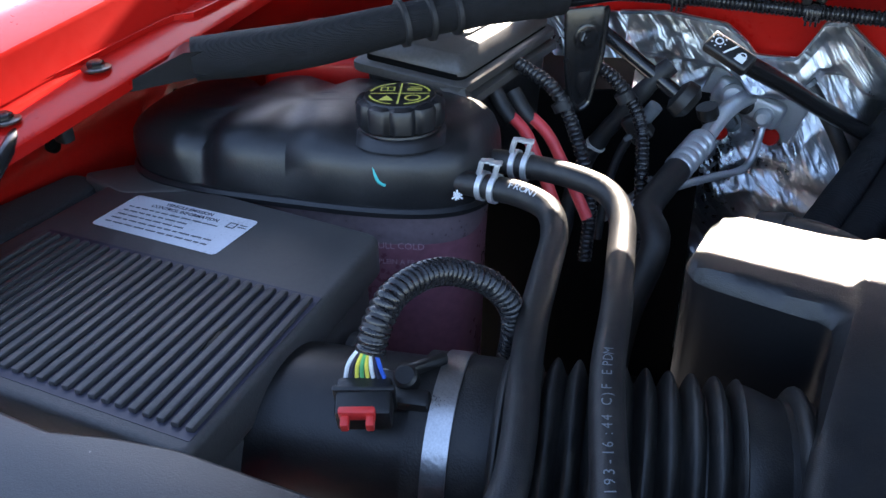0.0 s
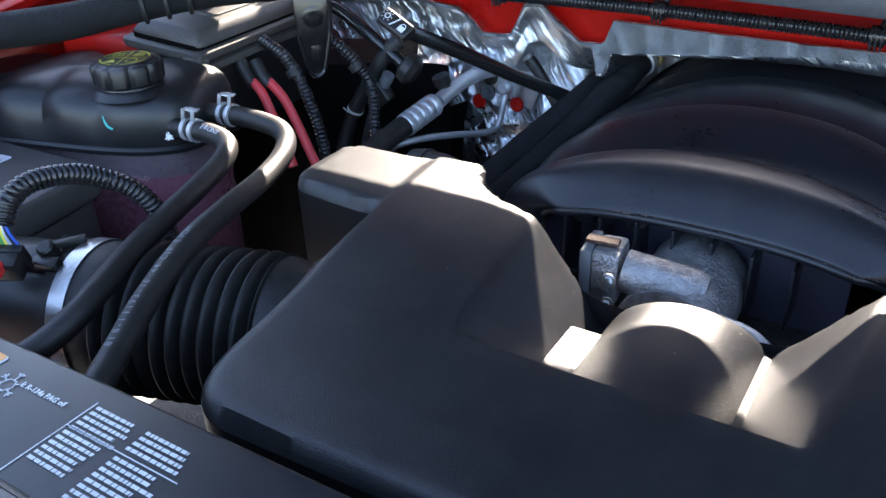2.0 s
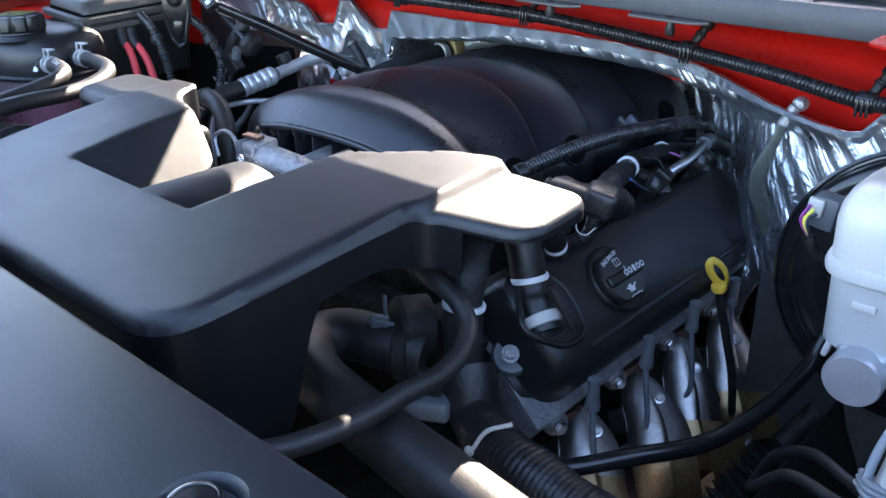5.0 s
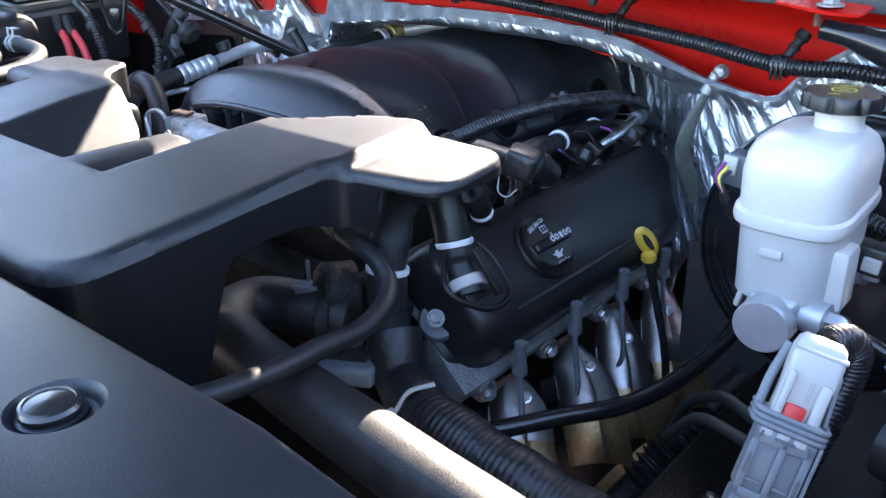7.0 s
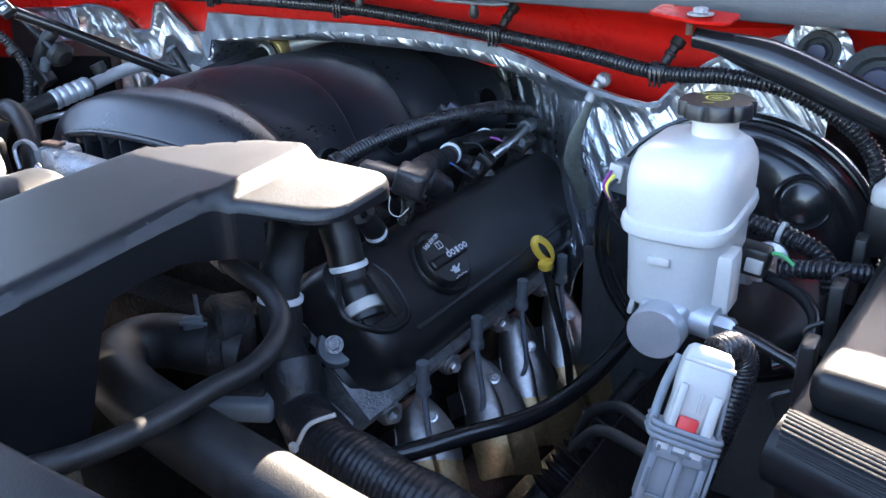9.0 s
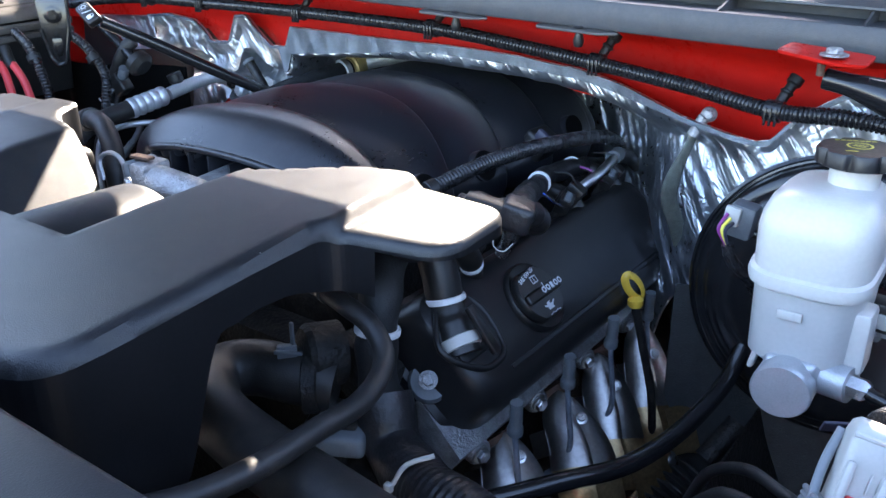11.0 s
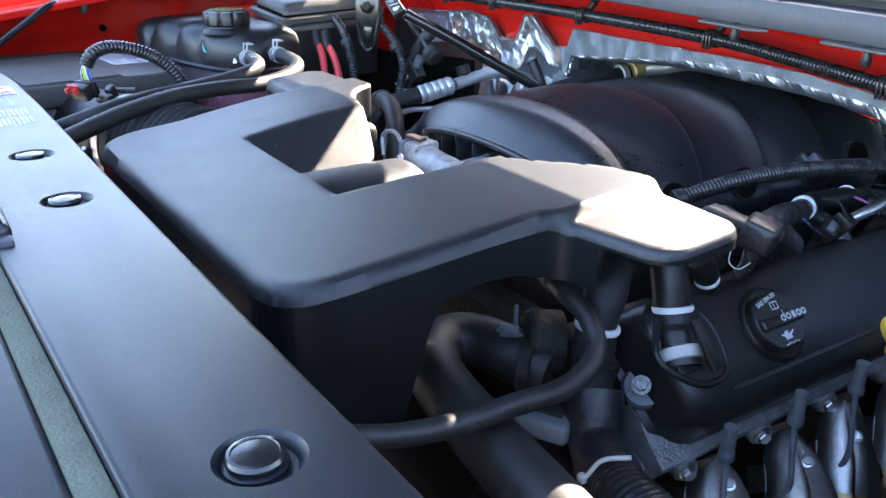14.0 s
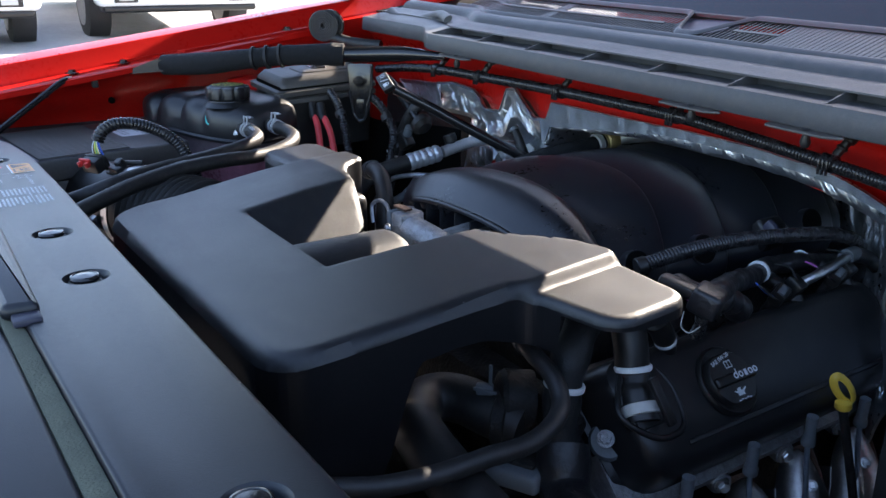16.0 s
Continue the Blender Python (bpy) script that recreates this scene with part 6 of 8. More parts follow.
part("rod", sweep([(-0.366, 0.603, 1.158), (-0.335, 0.660, 1.124), (-0.300, 0.728, 1.081), (-0.259, 0.806, 1.034)], 0.0092, 14, 0.01), "satin", rod)
tm = Matrix.Translation((-0.378, 0.592, 1.168)) @ Matrix.Rotation(radians(22), 4, "Z") @ Matrix.Rotation(radians(40), 4, "X") @ Matrix.Rotation(radians(-38), 4, "Z")
tag = part("tag", rbox((0, 0, 0), (0.046, 0.021, 0.012), m=tm, bevel=0.003, seg=3), "black", rod, "black tag with a lamp and lock symbol")
part("lock_print", join(bars([(0.008, -0.006, 0.009, 0.007)], tm, 0.0064), ring_patch(0.0026, 0.0038, 0, math.pi, tm, 10, 0.0064, (0.0125, 0.001))), "paint", tag)
part("lamp_print", join(ring_patch(0.0026, 0.004, 0, 2 * math.pi, tm, 18, 0.0064, (-0.013, 0.001)), bars([(-0.0135 + 0.0065 * math.cos(a) - 0.0006, 0.001 + 0.0065 * math.sin(a) - 0.0006, 0.0014, 0.0014) for a in (0, 0.8, 1.6, 2.4, 3.1, 3.9, 4.7, 5.5)], tm, 0.0064)), "paint", tag)
part("stroke_print", plate([(-0.004, -0.007), (-0.002, -0.007), (0.004, 0.007), (0.002, 0.007)], tm, 0.0064), "paint", tag)

for p, r, mname in (([(-0.350, 0.835, 1.094), (-0.334, 0.838, 1.072), (-0.317, 0.84, 1.051), (-0.282, 0.84, 1.00), (-0.26, 0.84, 0.95)], 0.0085, "rubber"),):
    h = thing("bay_cable", "black cable running down beside the firewall", "cable", p[1], "firewall cables")
    part("cable", sweep(p, r, 12, 0.008), mname, h)
    part("clip", sweep([Vector(p[1]), Vector(p[1]).lerp(Vector(p[2]), 0.2)], r + 0.002, 12, 0.005), "darkgrey", h)

def boot_with_ring(at, d, group):
    """A short black plug boot with a pale ring, on the far cylinder bank."""
    b = thing("injector_plug", "short black plug boot with a pale ring", "plug boot", at, group)
    at, d = Vector(at), Vector(d).normalized()
    part("boot", sweep([at - d * 0.026, at, at + d * 0.014], lambda s, n: 0.0100 + 0.0022 * smooth_step(0.020, 0.024, s), 16, 0.003), "black", b)
    part("ring", lathe([(0.0118, -0.0022), (0.0134, -0.0015), (0.0134, 0.0015), (0.0118, 0.0022)], at, d, 22), "pale", b, "pale ring")
    part("lead", sweep([at - d * 0.024, at - d * 0.045 + Vector((-0.008, 0, 0.002)), at - d * 0.060 + Vector((-0.022, -0.01, -0.012))], 0.0050, 10, 0.005), "tape", b)


for at in ((-0.161, 0.609, 1.010), (-0.164, 0.708, 1.010), (-0.148, 0.821, 1.010)):
    boot_with_ring(at, (0.42, 0.80, 0.30), "far bank plugs")

sr = thing("hood_strut", "glossy black strut tube with a rubber mount", "strut", (-0.50, 0.70, 1.12))
part("tube", sweep([(-0.560, 0.690, 1.152), (-0.545, 0.70, 1.143), (-0.446, 0.70, 1.081)], 0.0085, 16, 0.01), "satin", sr)
part("mount", lathe([(0.012, -0.012), (0.020, -0.008), (0.022, 0.004), (0.014, 0.012), (0.001, 0.013)], (-0.440, 0.702, 1.077), (0.8, 0.1, -0.55), 22), "rubber", sr, "round rubber mount")
tc = thing("taped_cable", "black taped cable with a pale tie", "cable", (-0.52, 0.70, 1.03), "firewall cables")
part("cable", sweep([(-0.462, 0.712, 1.110), (-0.477, 0.700, 1.093), (-0.508, 0.698, 1.050), (-0.536, 0.698, 1.007), (-0.556, 0.690, 0.955), (-0.560, 0.66, 0.88)], lambda s, n: 0.0105 + 0.0010 * math.sin(s * 160) * math.sin(s * 61), 14, 0.004), "tape", tc)
part("tie", lathe([(0.0112, -0.002), (0.0126, -0.0015), (0.0126, 0.0015), (0.0112, 0.002)], (-0.537, 0.698, 1.005), (0.5, 0.0, 0.85), 20), "pale", tc, "pale tie")
part("tie_tail", sweep([(-0.537, 0.686, 1.005), (-0.541, 0.684, 1.006), (-0.549, 0.686, 1.010)], 0.0010, 6, 0.002), "pale", tc)
sn = thing("pressure_sensor", "small black plug with a grey collar", "sensor", (-0.48, 0.69, 1.04))
part("body", rbox((-0.486, 0.692, 1.040), (0.026, 0.024, 0.034), (0, -35, 12), 0.004, 3), "black", sn)
part("collar", sweep([(-0.478, 0.692, 1.052), (-0.468, 0.692, 1.068)], 0.0085, 16, 0.004), "darkgrey", sn, "grey collar")
part("lock", rbox((-0.492, 0.678, 1.030), (0.010, 0.004, 0.006), (0, -35, 12), 0.001), "darkgrey", sn, "grey lock tab")
part("lead", sweep([(-0.494, 0.692, 1.026), (-0.505, 0.690, 1.000), (-0.512, 0.68, 0.96), (-0.512, 0.66, 0.90)], 0.0052, 10, 0.006), "tape", sn)
jp = thing("joint_plug", "pale grey two part plug on a thin cable", "plug", (-0.51, 0.69, 0.92))
part("plug", sweep([(-0.528, 0.692, 0.908), (-0.512, 0.698, 0.920), (-0.496, 0.702, 0.936)], lambda s, n: 0.0085 - 0.0022 * smooth_step(0.020, 0.024, s), 14, 0.003), "grey", jp)
part("lead", sweep([(-0.498, 0.702, 0.934), (-0.480, 0.704, 0.952), (-0.466, 0.706, 0.972)], 0.0050, 10, 0.005), "grey", jp)
for x, y, z in ((-0.368, 0.872, 0.983), (-0.431, 0.868, 0.980)):
    part("hole", lathe([(0.0, 0.002), (0.0095, 0.0018), (0.0105, 0.0), (0.0118, -0.002)], (x, y, z), (0, -1, 0.1), 28), "redflat", fo, "hole showing the red firewall")

eh = thing("breather_elbow", "black rubber breather elbow beside the engine cover", "hose", (-0.22, 0.50, 1.0))
part("elbow", sweep([(-0.300, 0.520, 1.040), (-0.262, 0.508, 1.046), (-0.226, 0.498, 1.040), (-0.196, 0.486, 1.015), (-0.180, 0.475, 0.985), (-0.172, 0.470, 0.94)], 0.0132, 20, 0.006), "hose", eh)
part("collar", sweep([(-0.312, 0.522, 1.036), (-0.288, 0.516, 1.043)], 0.0155, 20, 0.006), "rubber", eh)
part("wire_bail", sweep([(-0.150, 0.440, 1.000), (-0.160, 0.445, 1.024), (-0.140, 0.450, 1.034), (-0.115, 0.448, 1.024), (-0.112, 0.445, 0.99)], 0.0028, 8, 0.004), "alupipe", eh)

tb = thing("throttle_body", "cast aluminium throttle body with its motor housing", "throttle body", (0.0, 0.448, 1.0))
part("motor", sweep([(-0.026, 0.433, 1.022), (0.046, 0.439, 1.015)], lambda s, n: 0.0200 - 0.004 * smooth_step(0.062, 0.073, s), 28, 0.004), "alu", tb)
part("gear_cover", rbox((-0.042, 0.436, 1.018), (0.026, 0.040, 0.052), (0, 0, 6), 0.005, 2), "alu", tb)
part("cover_plate", rbox((-0.060, 0.436, 1.016), (0.012, 0.044, 0.056), (0, 0, 6), 0.004, 2), "darkgrey", tb)
part("rusty_edge", rbox((-0.048, 0.432, 1.048), (0.030, 0.012, 0.004), (0, 0, 6), 0.0015), "iron", tb)
part("bore", sweep([(0.02, 0.418, 0.975), (0.02, 0.518, 0.985)], 0.048, 32, 0.02), "alu", tb)
for z in (1.030, 1.006):
    bolt((-0.028, 0.398, z), (0, -1, 0.1), 0.0045, "steel", tb, "screw")
part("pipe", sweep([(0.062, 0.418, 1.002), (0.09, 0.413, 1.0), (0.115, 0.408, 0.985)], 0.010, 14, 0.006), "alupipe", tb)

# ---- long loom along the firewall ----
lm = thing("firewall_loom", "long black corrugated wire loom clipped along the firewall", "wire loom", (0.2, 0.775, 1.14))
LOOM = [(-0.72, 0.762, 1.150), (-0.60, 0.762, 1.164), (-0.474, 0.760, 1.172), (-0.333, 0.760, 1.1725), (-0.22, 0.762, 1.172), (-0.10, 0.768, 1.1695), (0.106, 0.774, 1.163), (0.22, 0.777, 1.153), (0.34, 0.777, 1.140), (0.45, 0.766, 1.129), (0.548, 0.748, 1.118), (0.62, 0.735, 1.122), (0.677, 0.729, 1.116), (0.718, 0.728, 1.098), (0.745, 0.728, 1.080), (0.762, 0.728, 1.056), (0.769, 0.728, 1.02), (0.772, 0.72, 0.95)]
part("loom", corrugated(LOOM, 0.0084, 0.0046, 0.0020, 18), "loom", lm)
for x, y, z in ((-0.474, 0.760, 1.172), (-0.333, 0.760, 1.1725), (-0.125, 0.767, 1.170), (0.106, 0.776, 1.163), (0.340, 0.777, 1.141), (0.548, 0.748, 1.118)):
    c = part("clip", lathe([(0.0094, -0.008), (0.0108, -0.008), (0.0108, 0.008), (0.0094, 0.008)], (x, y, z), (1, 0, -0.06), 24), "loom", lm)
    part("rib", join(*[rbox((x - 0.005 + 0.005 * k, y - 0.011, z - 0.004), (0.0025, 0.004, 0.018), (0, 0, 0), 0.001) for k in range(3)]), "loom", c)
    part("stem", sweep([(x + 0.003, y + 0.006, z + 0.008), (x + 0.008, y + 0.013, z + 0.020), (x + 0.013, y + 0.020, z + 0.031)], lambda s, n: 0.0052 + (0.0024 if s > n - 0.008 else 0) + (0.0016 if 0.010 < s < 0.013 else 0), 14, 0.0015), "black", c)

# bolts and studs on the firewall
fb = thing("firewall_stud", "steel stud with a red washer on the firewall foil", "stud", (0.143, 1.045, 1.05))
part("washer", lathe([(0.021, 0), (0.020, 0.004), (0.010, 0.005)], (0.143, 1.04, 1.054), (0, -1, 0.2), 24), "redplastic", fb)
bolt((0.143, 1.034, 1.054), (0, -1, 0.2), 0.009, "steel", fb)
st = thing("ground_strap", "braided grey ground strap bolted to the firewall", "ground strap", (0.45, 0.80, 1.05))
part("eyelet", lathe([(0.0085, 0), (0.0085, 0.003), (0.005, 0.007), (0.002, 0.008)], (0.472, 0.786, 1.097), (0.2, -1, 0.3), 20), "alu", st)
part("sleeve", sweep([(0.469, 0.780, 1.095), (0.460, 0.775, 1.074)], 0.0065, 12, 0.005), "alu", st)
part("braid", sweep([(0.463, 0.777, 1.081), (0.456, 0.770, 1.056), (0.447, 0.768, 1.030), (0.441, 0.774, 1.000), (0.444, 0.790, 0.970), (0.448, 0.82, 0.92)], lambda s, n: 0.0052 + 0.0042 * smooth_step(0.015, 0.07, s), 14, 0.005, flat=0.30), "strap", st)
# ---- fuel rail side of the engine ----
vh = thing("vent_hose", "thin black corrugated vent hose over the valve cover", "hose", (0.3, 0.78, 1.03))
part("hose", corrugated([(0.262, 0.560, 1.032), (0.285, 0.620, 1.048), (0.302, 0.690, 1.053), (0.316, 0.767, 1.049), (0.318, 0.85, 1.036), (0.304, 0.930, 1.006), (0.296, 0.955, 0.97), (0.29, 0.96, 0.90)], 0.0090, 0.0040, 0.0011, 16), "loom", vh)
part("end_collar", lathe([(0.0098, -0.006), (0.0106, -0.005), (0.0106, 0.005), (0.0098, 0.006)], (0.264, 0.564, 1.033), (0.34, 0.9, 0.24), 24), "black", vh)
part("elbow", sweep([(0.297, 0.950, 0.98), (0.292, 0.958, 0.95), (0.288, 0.961, 0.91)], 0.0125, 16, 0.006), "rubber", vh)
hn = thing("injector_harness", "taped black injector harness with white bands", "wire loom", (0.3, 0.70, 1.0))
part("harness", sweep([(0.396, 0.524, 1.048), (0.364, 0.584, 1.036), (0.326, 0.660, 1.016), (0.296, 0.728, 0.998), (0.277, 0.780, 0.994), (0.285, 0.85, 0.99), (0.28, 0.93, 0.97)], lambda s, n: 0.0126 + 0.0010 * math.sin(s * 160) * math.sin(s * 47), 16, 0.005), "vinyl", hn)
part("head", rbox((0.401, 0.512, 1.049), (0.030, 0.034, 0.026), (0, 18, 25), 0.005, 3), "vinyl", hn)
part("head_cap", rbox((0.378, 0.500, 1.058), (0.044, 0.020, 0.012), (0, 12, 20), 0.004, 2), "black", hn)
part("branch", corrugated([(0.388, 0.520, 1.040), (0.382, 0.530, 1.020), (0.374, 0.538, 1.004), (0.366, 0.542, 0.992)], 0.0068, 0.004, 0.0012, 12), "loom", hn)
part("loose_wire", sweep([(0.386, 0.497, 1.036), (0.391, 0.489, 1.024), (0.400, 0.491, 1.020), (0.405, 0.500, 1.026)], 0.0006, 7, 0.003), "pale", hn, "thin loose white wire")
for p, d in (((0.287, 0.748, 0.996), (-0.3, 1, 0)), ((0.281, 0.842, 0.991), (0.05, 1, 0))):
    part("band", lathe([(0.0134, -0.003), (0.0144, -0.002), (0.0144, 0.002), (0.0134, 0.003)], p, d, 28), "whitetape", hn, "white tape band")
for y in (0.545, 0.655, 0.765, 0.870):
    ij = thing("fuel_injector", "black fuel injector plug beside the valve cover", "injector", (0.315, y, 0.98), "fuel injectors")
    part("body", sweep([(0.285, y, 0.985), (0.318, y + 0.004, 0.975), (0.330, y + 0.006, 0.96)], 0.011, 14, 0.005), "black", ij)
    part("plug", rbox((0.325, y + 0.002, 0.985), (0.022, 0.020, 0.024), (0, 35, 10), 0.003), "black", ij)
    part("wire", sweep([(0.330, y, 0.995), (0.322, y - 0.006, 1.010), (0.300, y - 0.004, 1.008)], 0.0012, 7, 0.005), "rubber", ij)
fp = thing("fuel_pipe", "bright bent steel fuel pipe with a quick connector", "fuel pipe", (0.335, 0.83, 0.99))
part("pipe", sweep([(0.312, 0.775, 0.975), (0.322, 0.790, 0.985), (0.332, 0.812, 0.997), (0.330, 0.850, 1.003), (0.322, 0.880, 1.002)], 0.0062, 14, 0.004), "steel", fp)
part("connector", sweep([(0.322, 0.876, 1.002), (0.316, 0.905, 1.000)], 0.010, 14, 0.006), "darkgrey", fp)
part("end_block", rbox((0.318, 0.780, 0.975), (0.016, 0.014, 0.012), (0, 0, 30), 0.003), "darkgrey", fp)
part("hose", sweep([(0.316, 0.90, 1.0), (0.32, 0.94, 0.985), (0.34, 0.96, 0.95), (0.34, 0.965, 0.90)], 0.010, 14, 0.006), "rubber", fp)

bt = thing("breather_tube", "black breather tube with white bands in the valve cover", "breather tube", (0.34, 0.49, 0.93))
part("tube", sweep([(0.326, 0.474, 1.050), (0.333, 0.476, 1.012), (0.343, 0.474, 0.984), (0.352, 0.470, 0.952)], 0.0180, 22, 0.006), "black", bt)
part("connector", sweep([(0.350, 0.472, 0.962), (0.366, 0.464, 0.940), (0.380, 0.458, 0.922)], lambda s, n: 0.0165 if s < 0.018 else 0.0185, 22, 0.003), "black", bt)
part("band", lathe([(0.0188, -0.003), (0.0198, -0.002), (0.0198, 0.002), (0.0188, 0.003)], (0.349, 0.472, 0.966), (0.3, -0.1, -0.95), 28), "whitetape", bt, "thin white band")
part("wide_band", lathe([(0.0188, -0.006), (0.0202, -0.005), (0.0202, 0.005), (0.0188, 0.006)], (0.374, 0.461, 0.931), (0.55, -0.2, -0.6), 28), "pale", bt, "wide pale grey ring")
part("clip", rbox((0.394, 0.469, 0.949), (0.006, 0.012, 0.050), (0, -35, 10), 0.002), "black", bt)

sb = thing("coil_plug", "small black sensor plug with a white ring", "connector", (0.335, 0.53, 0.97))
part("body", sweep([(0.336, 0.536, 0.965), (0.342, 0.524, 0.984), (0.340, 0.512, 1.004)], lambda s, n: 0.0105 + 0.002 * smooth_step(0.020, 0.024, s), 18, 0.003), "black", sb)
part("ring", lathe([(0.0112, -0.003), (0.0122, -0.002), (0.0122, 0.002), (0.0112, 0.003)], (0.3405, 0.527, 0.980), (0.2, -0.5, 0.85), 24), "whitetape", sb, "white ring")
part("lead", sweep([(0.340, 0.512, 1.002), (0.346, 0.502, 1.018), (0.360, 0.500, 1.036)], 0.0042, 10, 0.004), "loom", sb)

hw = thing("harness_wrap", "glossy crinkled black tape wrapped round a wire harness", "wire harness", (0.36, 0.56, 1.02))
part("wrap", sweep([(0.318, 0.540, 1.030), (0.338, 0.548, 1.034), (0.360, 0.558, 1.032), (0.373, 0.582, 1.024), (0.366, 0.606, 1.008), (0.350, 0.630, 0.996)], lambda s, n: 0.0130 + 0.0016 * math.sin(s * 310 + 2 * math.sin(s * 90)) + 0.0012 * math.sin(s * 127), 26, 0.0016), "vinyl", hw)
for k, y in enumerate((0.618, 0.727, 0.840)):
    ic = thing("injector_connector", "small black injector plug with thin coloured wires", "connector", (0.334, y, 0.985), "near bank injector plugs")
    m = pose(0.334, y, 0.986, 18, 28, 24)
    part("body", join(rbox((0, 0, 0), (0.017, 0.024, 0.020), m=m, bevel=0.003, seg=2), rbox((0, 0, 0), (0.021, 0.010, 0.013), m=m @ pose(0, 0.010, -0.004), bevel=0.002)), "black", ic)
    part("latch", rbox((0, 0, 0), (0.008, 0.016, 0.004), m=m @ pose(0, -0.003, 0.0115), bevel=0.001), "darkgrey", ic)
    part("stem", lathe([(0.0070, -0.030), (0.0074, -0.012), (0.0090, -0.009)], m.translation, m.to_3x3() @ Vector((0, 0.2, 1)), 18), "block", ic)
    for d, mn in ((-0.003, "purple" if k != 1 else "bluewire"), (0.003, "loom")):
        a = m @ Vector((d, -0.012, 0.002))
        part("wire", sweep([a, a + Vector((-0.004, -0.012, 0.008)), a + Vector((-0.012, -0.020, 0.018)), a + Vector((-0.024, -0.022, 0.020))], 0.0013, 8, 0.003), mn, ic)

dp = thing("dipstick", "yellow looped dipstick handle on a steel tube", "dipstick", (0.42, 0.74, 0.85))
lp = [(0.424 + 0.0070 * math.sin(a) - 0.0045 * math.cos(a), 0.738 + 0.0075 * math.sin(a) - 0.004 * math.cos(a), 0.8975 + 0.0150 * math.cos(a) - 0.003 * math.sin(a)) for a in (2 * math.pi * k / 28 for k in range(29))]
part("ring", sweep(lp, 0.0019, 10, raw=True, flat=2.6), "yellow", dp)
part("plug", lathe([(0.0075, -0.006), (0.0095, -0.003), (0.0092, 0.003), (0.005, 0.006)], (0.428, 0.736, 0.880), (-0.1, 0, 1), 20), "yellow", dp)
part("tube", sweep([(0.428, 0.736, 0.876), (0.440, 0.742, 0.82), (0.455, 0.75, 0.74), (0.46, 0.76, 0.60)], 0.0052, 10, 0.02), "block", dp)

# ---- head, exhaust manifold, heat shields and plug wires ----
hd2 = thing("cylinder_head", "worn cast aluminium cylinder head edge below the valve cover", "cylinder head", (0.38, 0.65, 0.78))
part("casting", loft([[vc(s, y, h) for s, h in ((-0.07, -0.062), (0.082, -0.062), (0.086, -0.080), (0.060, -0.125), (-0.05, -0.16))] for y in (0.432, 0.47, 0.60, 0.75, 0.90)]), "alu", hd2)
for i in range(4):
    y = 0.475 + 0.1118 * i
    bs = part("bolt_boss", lathe([(0.015, -0.02), (0.014, 0.010), (0.012, 0.013)], vc(0.083, y, -0.085), (0.85, -0.25, -0.1), 18), "alu", hd2)
    bolt(vc(0.083, y, -0.085) + Vector((0.85, -0.25, -0.1)).normalized() * 0.013, (0.85, -0.25, -0.1), 0.0075, "steel", bs, washer=1.3)
part("front_bracket", join(rbox((0.345, 0.425, 0.800), (0.05, 0.018, 0.075), (10, 25, 0), 0.006), rbox((0.372, 0.430, 0.772), (0.060, 0.012, 0.022), (0, 40, 0), 0.004)), "alu", hd2)
em = thing("exhaust_manifold", "rusty cast iron exhaust manifold", "exhaust manifold", (0.47, 0.68, 0.70))
part("log", sweep([(0.43, 0.47, 0.680), (0.435, 0.60, 0.673), (0.44, 0.74, 0.663), (0.445, 0.88, 0.65), (0.46, 0.95, 0.60)], 0.030, 18, 0.02), "iron", em)
for i in range(4):
    y = 0.513 + 0.1118 * i
    part("runner", sweep([(0.375, y, 0.800), (0.392, y, 0.775), (0.410, y, 0.742), (0.425, y + 0.01, 0.710)], 0.019, 14, 0.01), "iron", em)
SHIELDS = [((0.417, 0.494, 0.748), (0.382, 0.540, 0.791), 0.030, (0.422, 0.486, 0.872)), ((0.448, 0.585, 0.752), (0.399, 0.632, 0.801), 0.031, (0.429, 0.577, 0.882)),
           ((0.441, 0.674, 0.735), (0.400, 0.724, 0.807), 0.029, (0.430, 0.675, 0.885)), ((0.441, 0.780, 0.724), (0.406, 0.827, 0.808), 0.028, (0.426, 0.786, 0.872))]
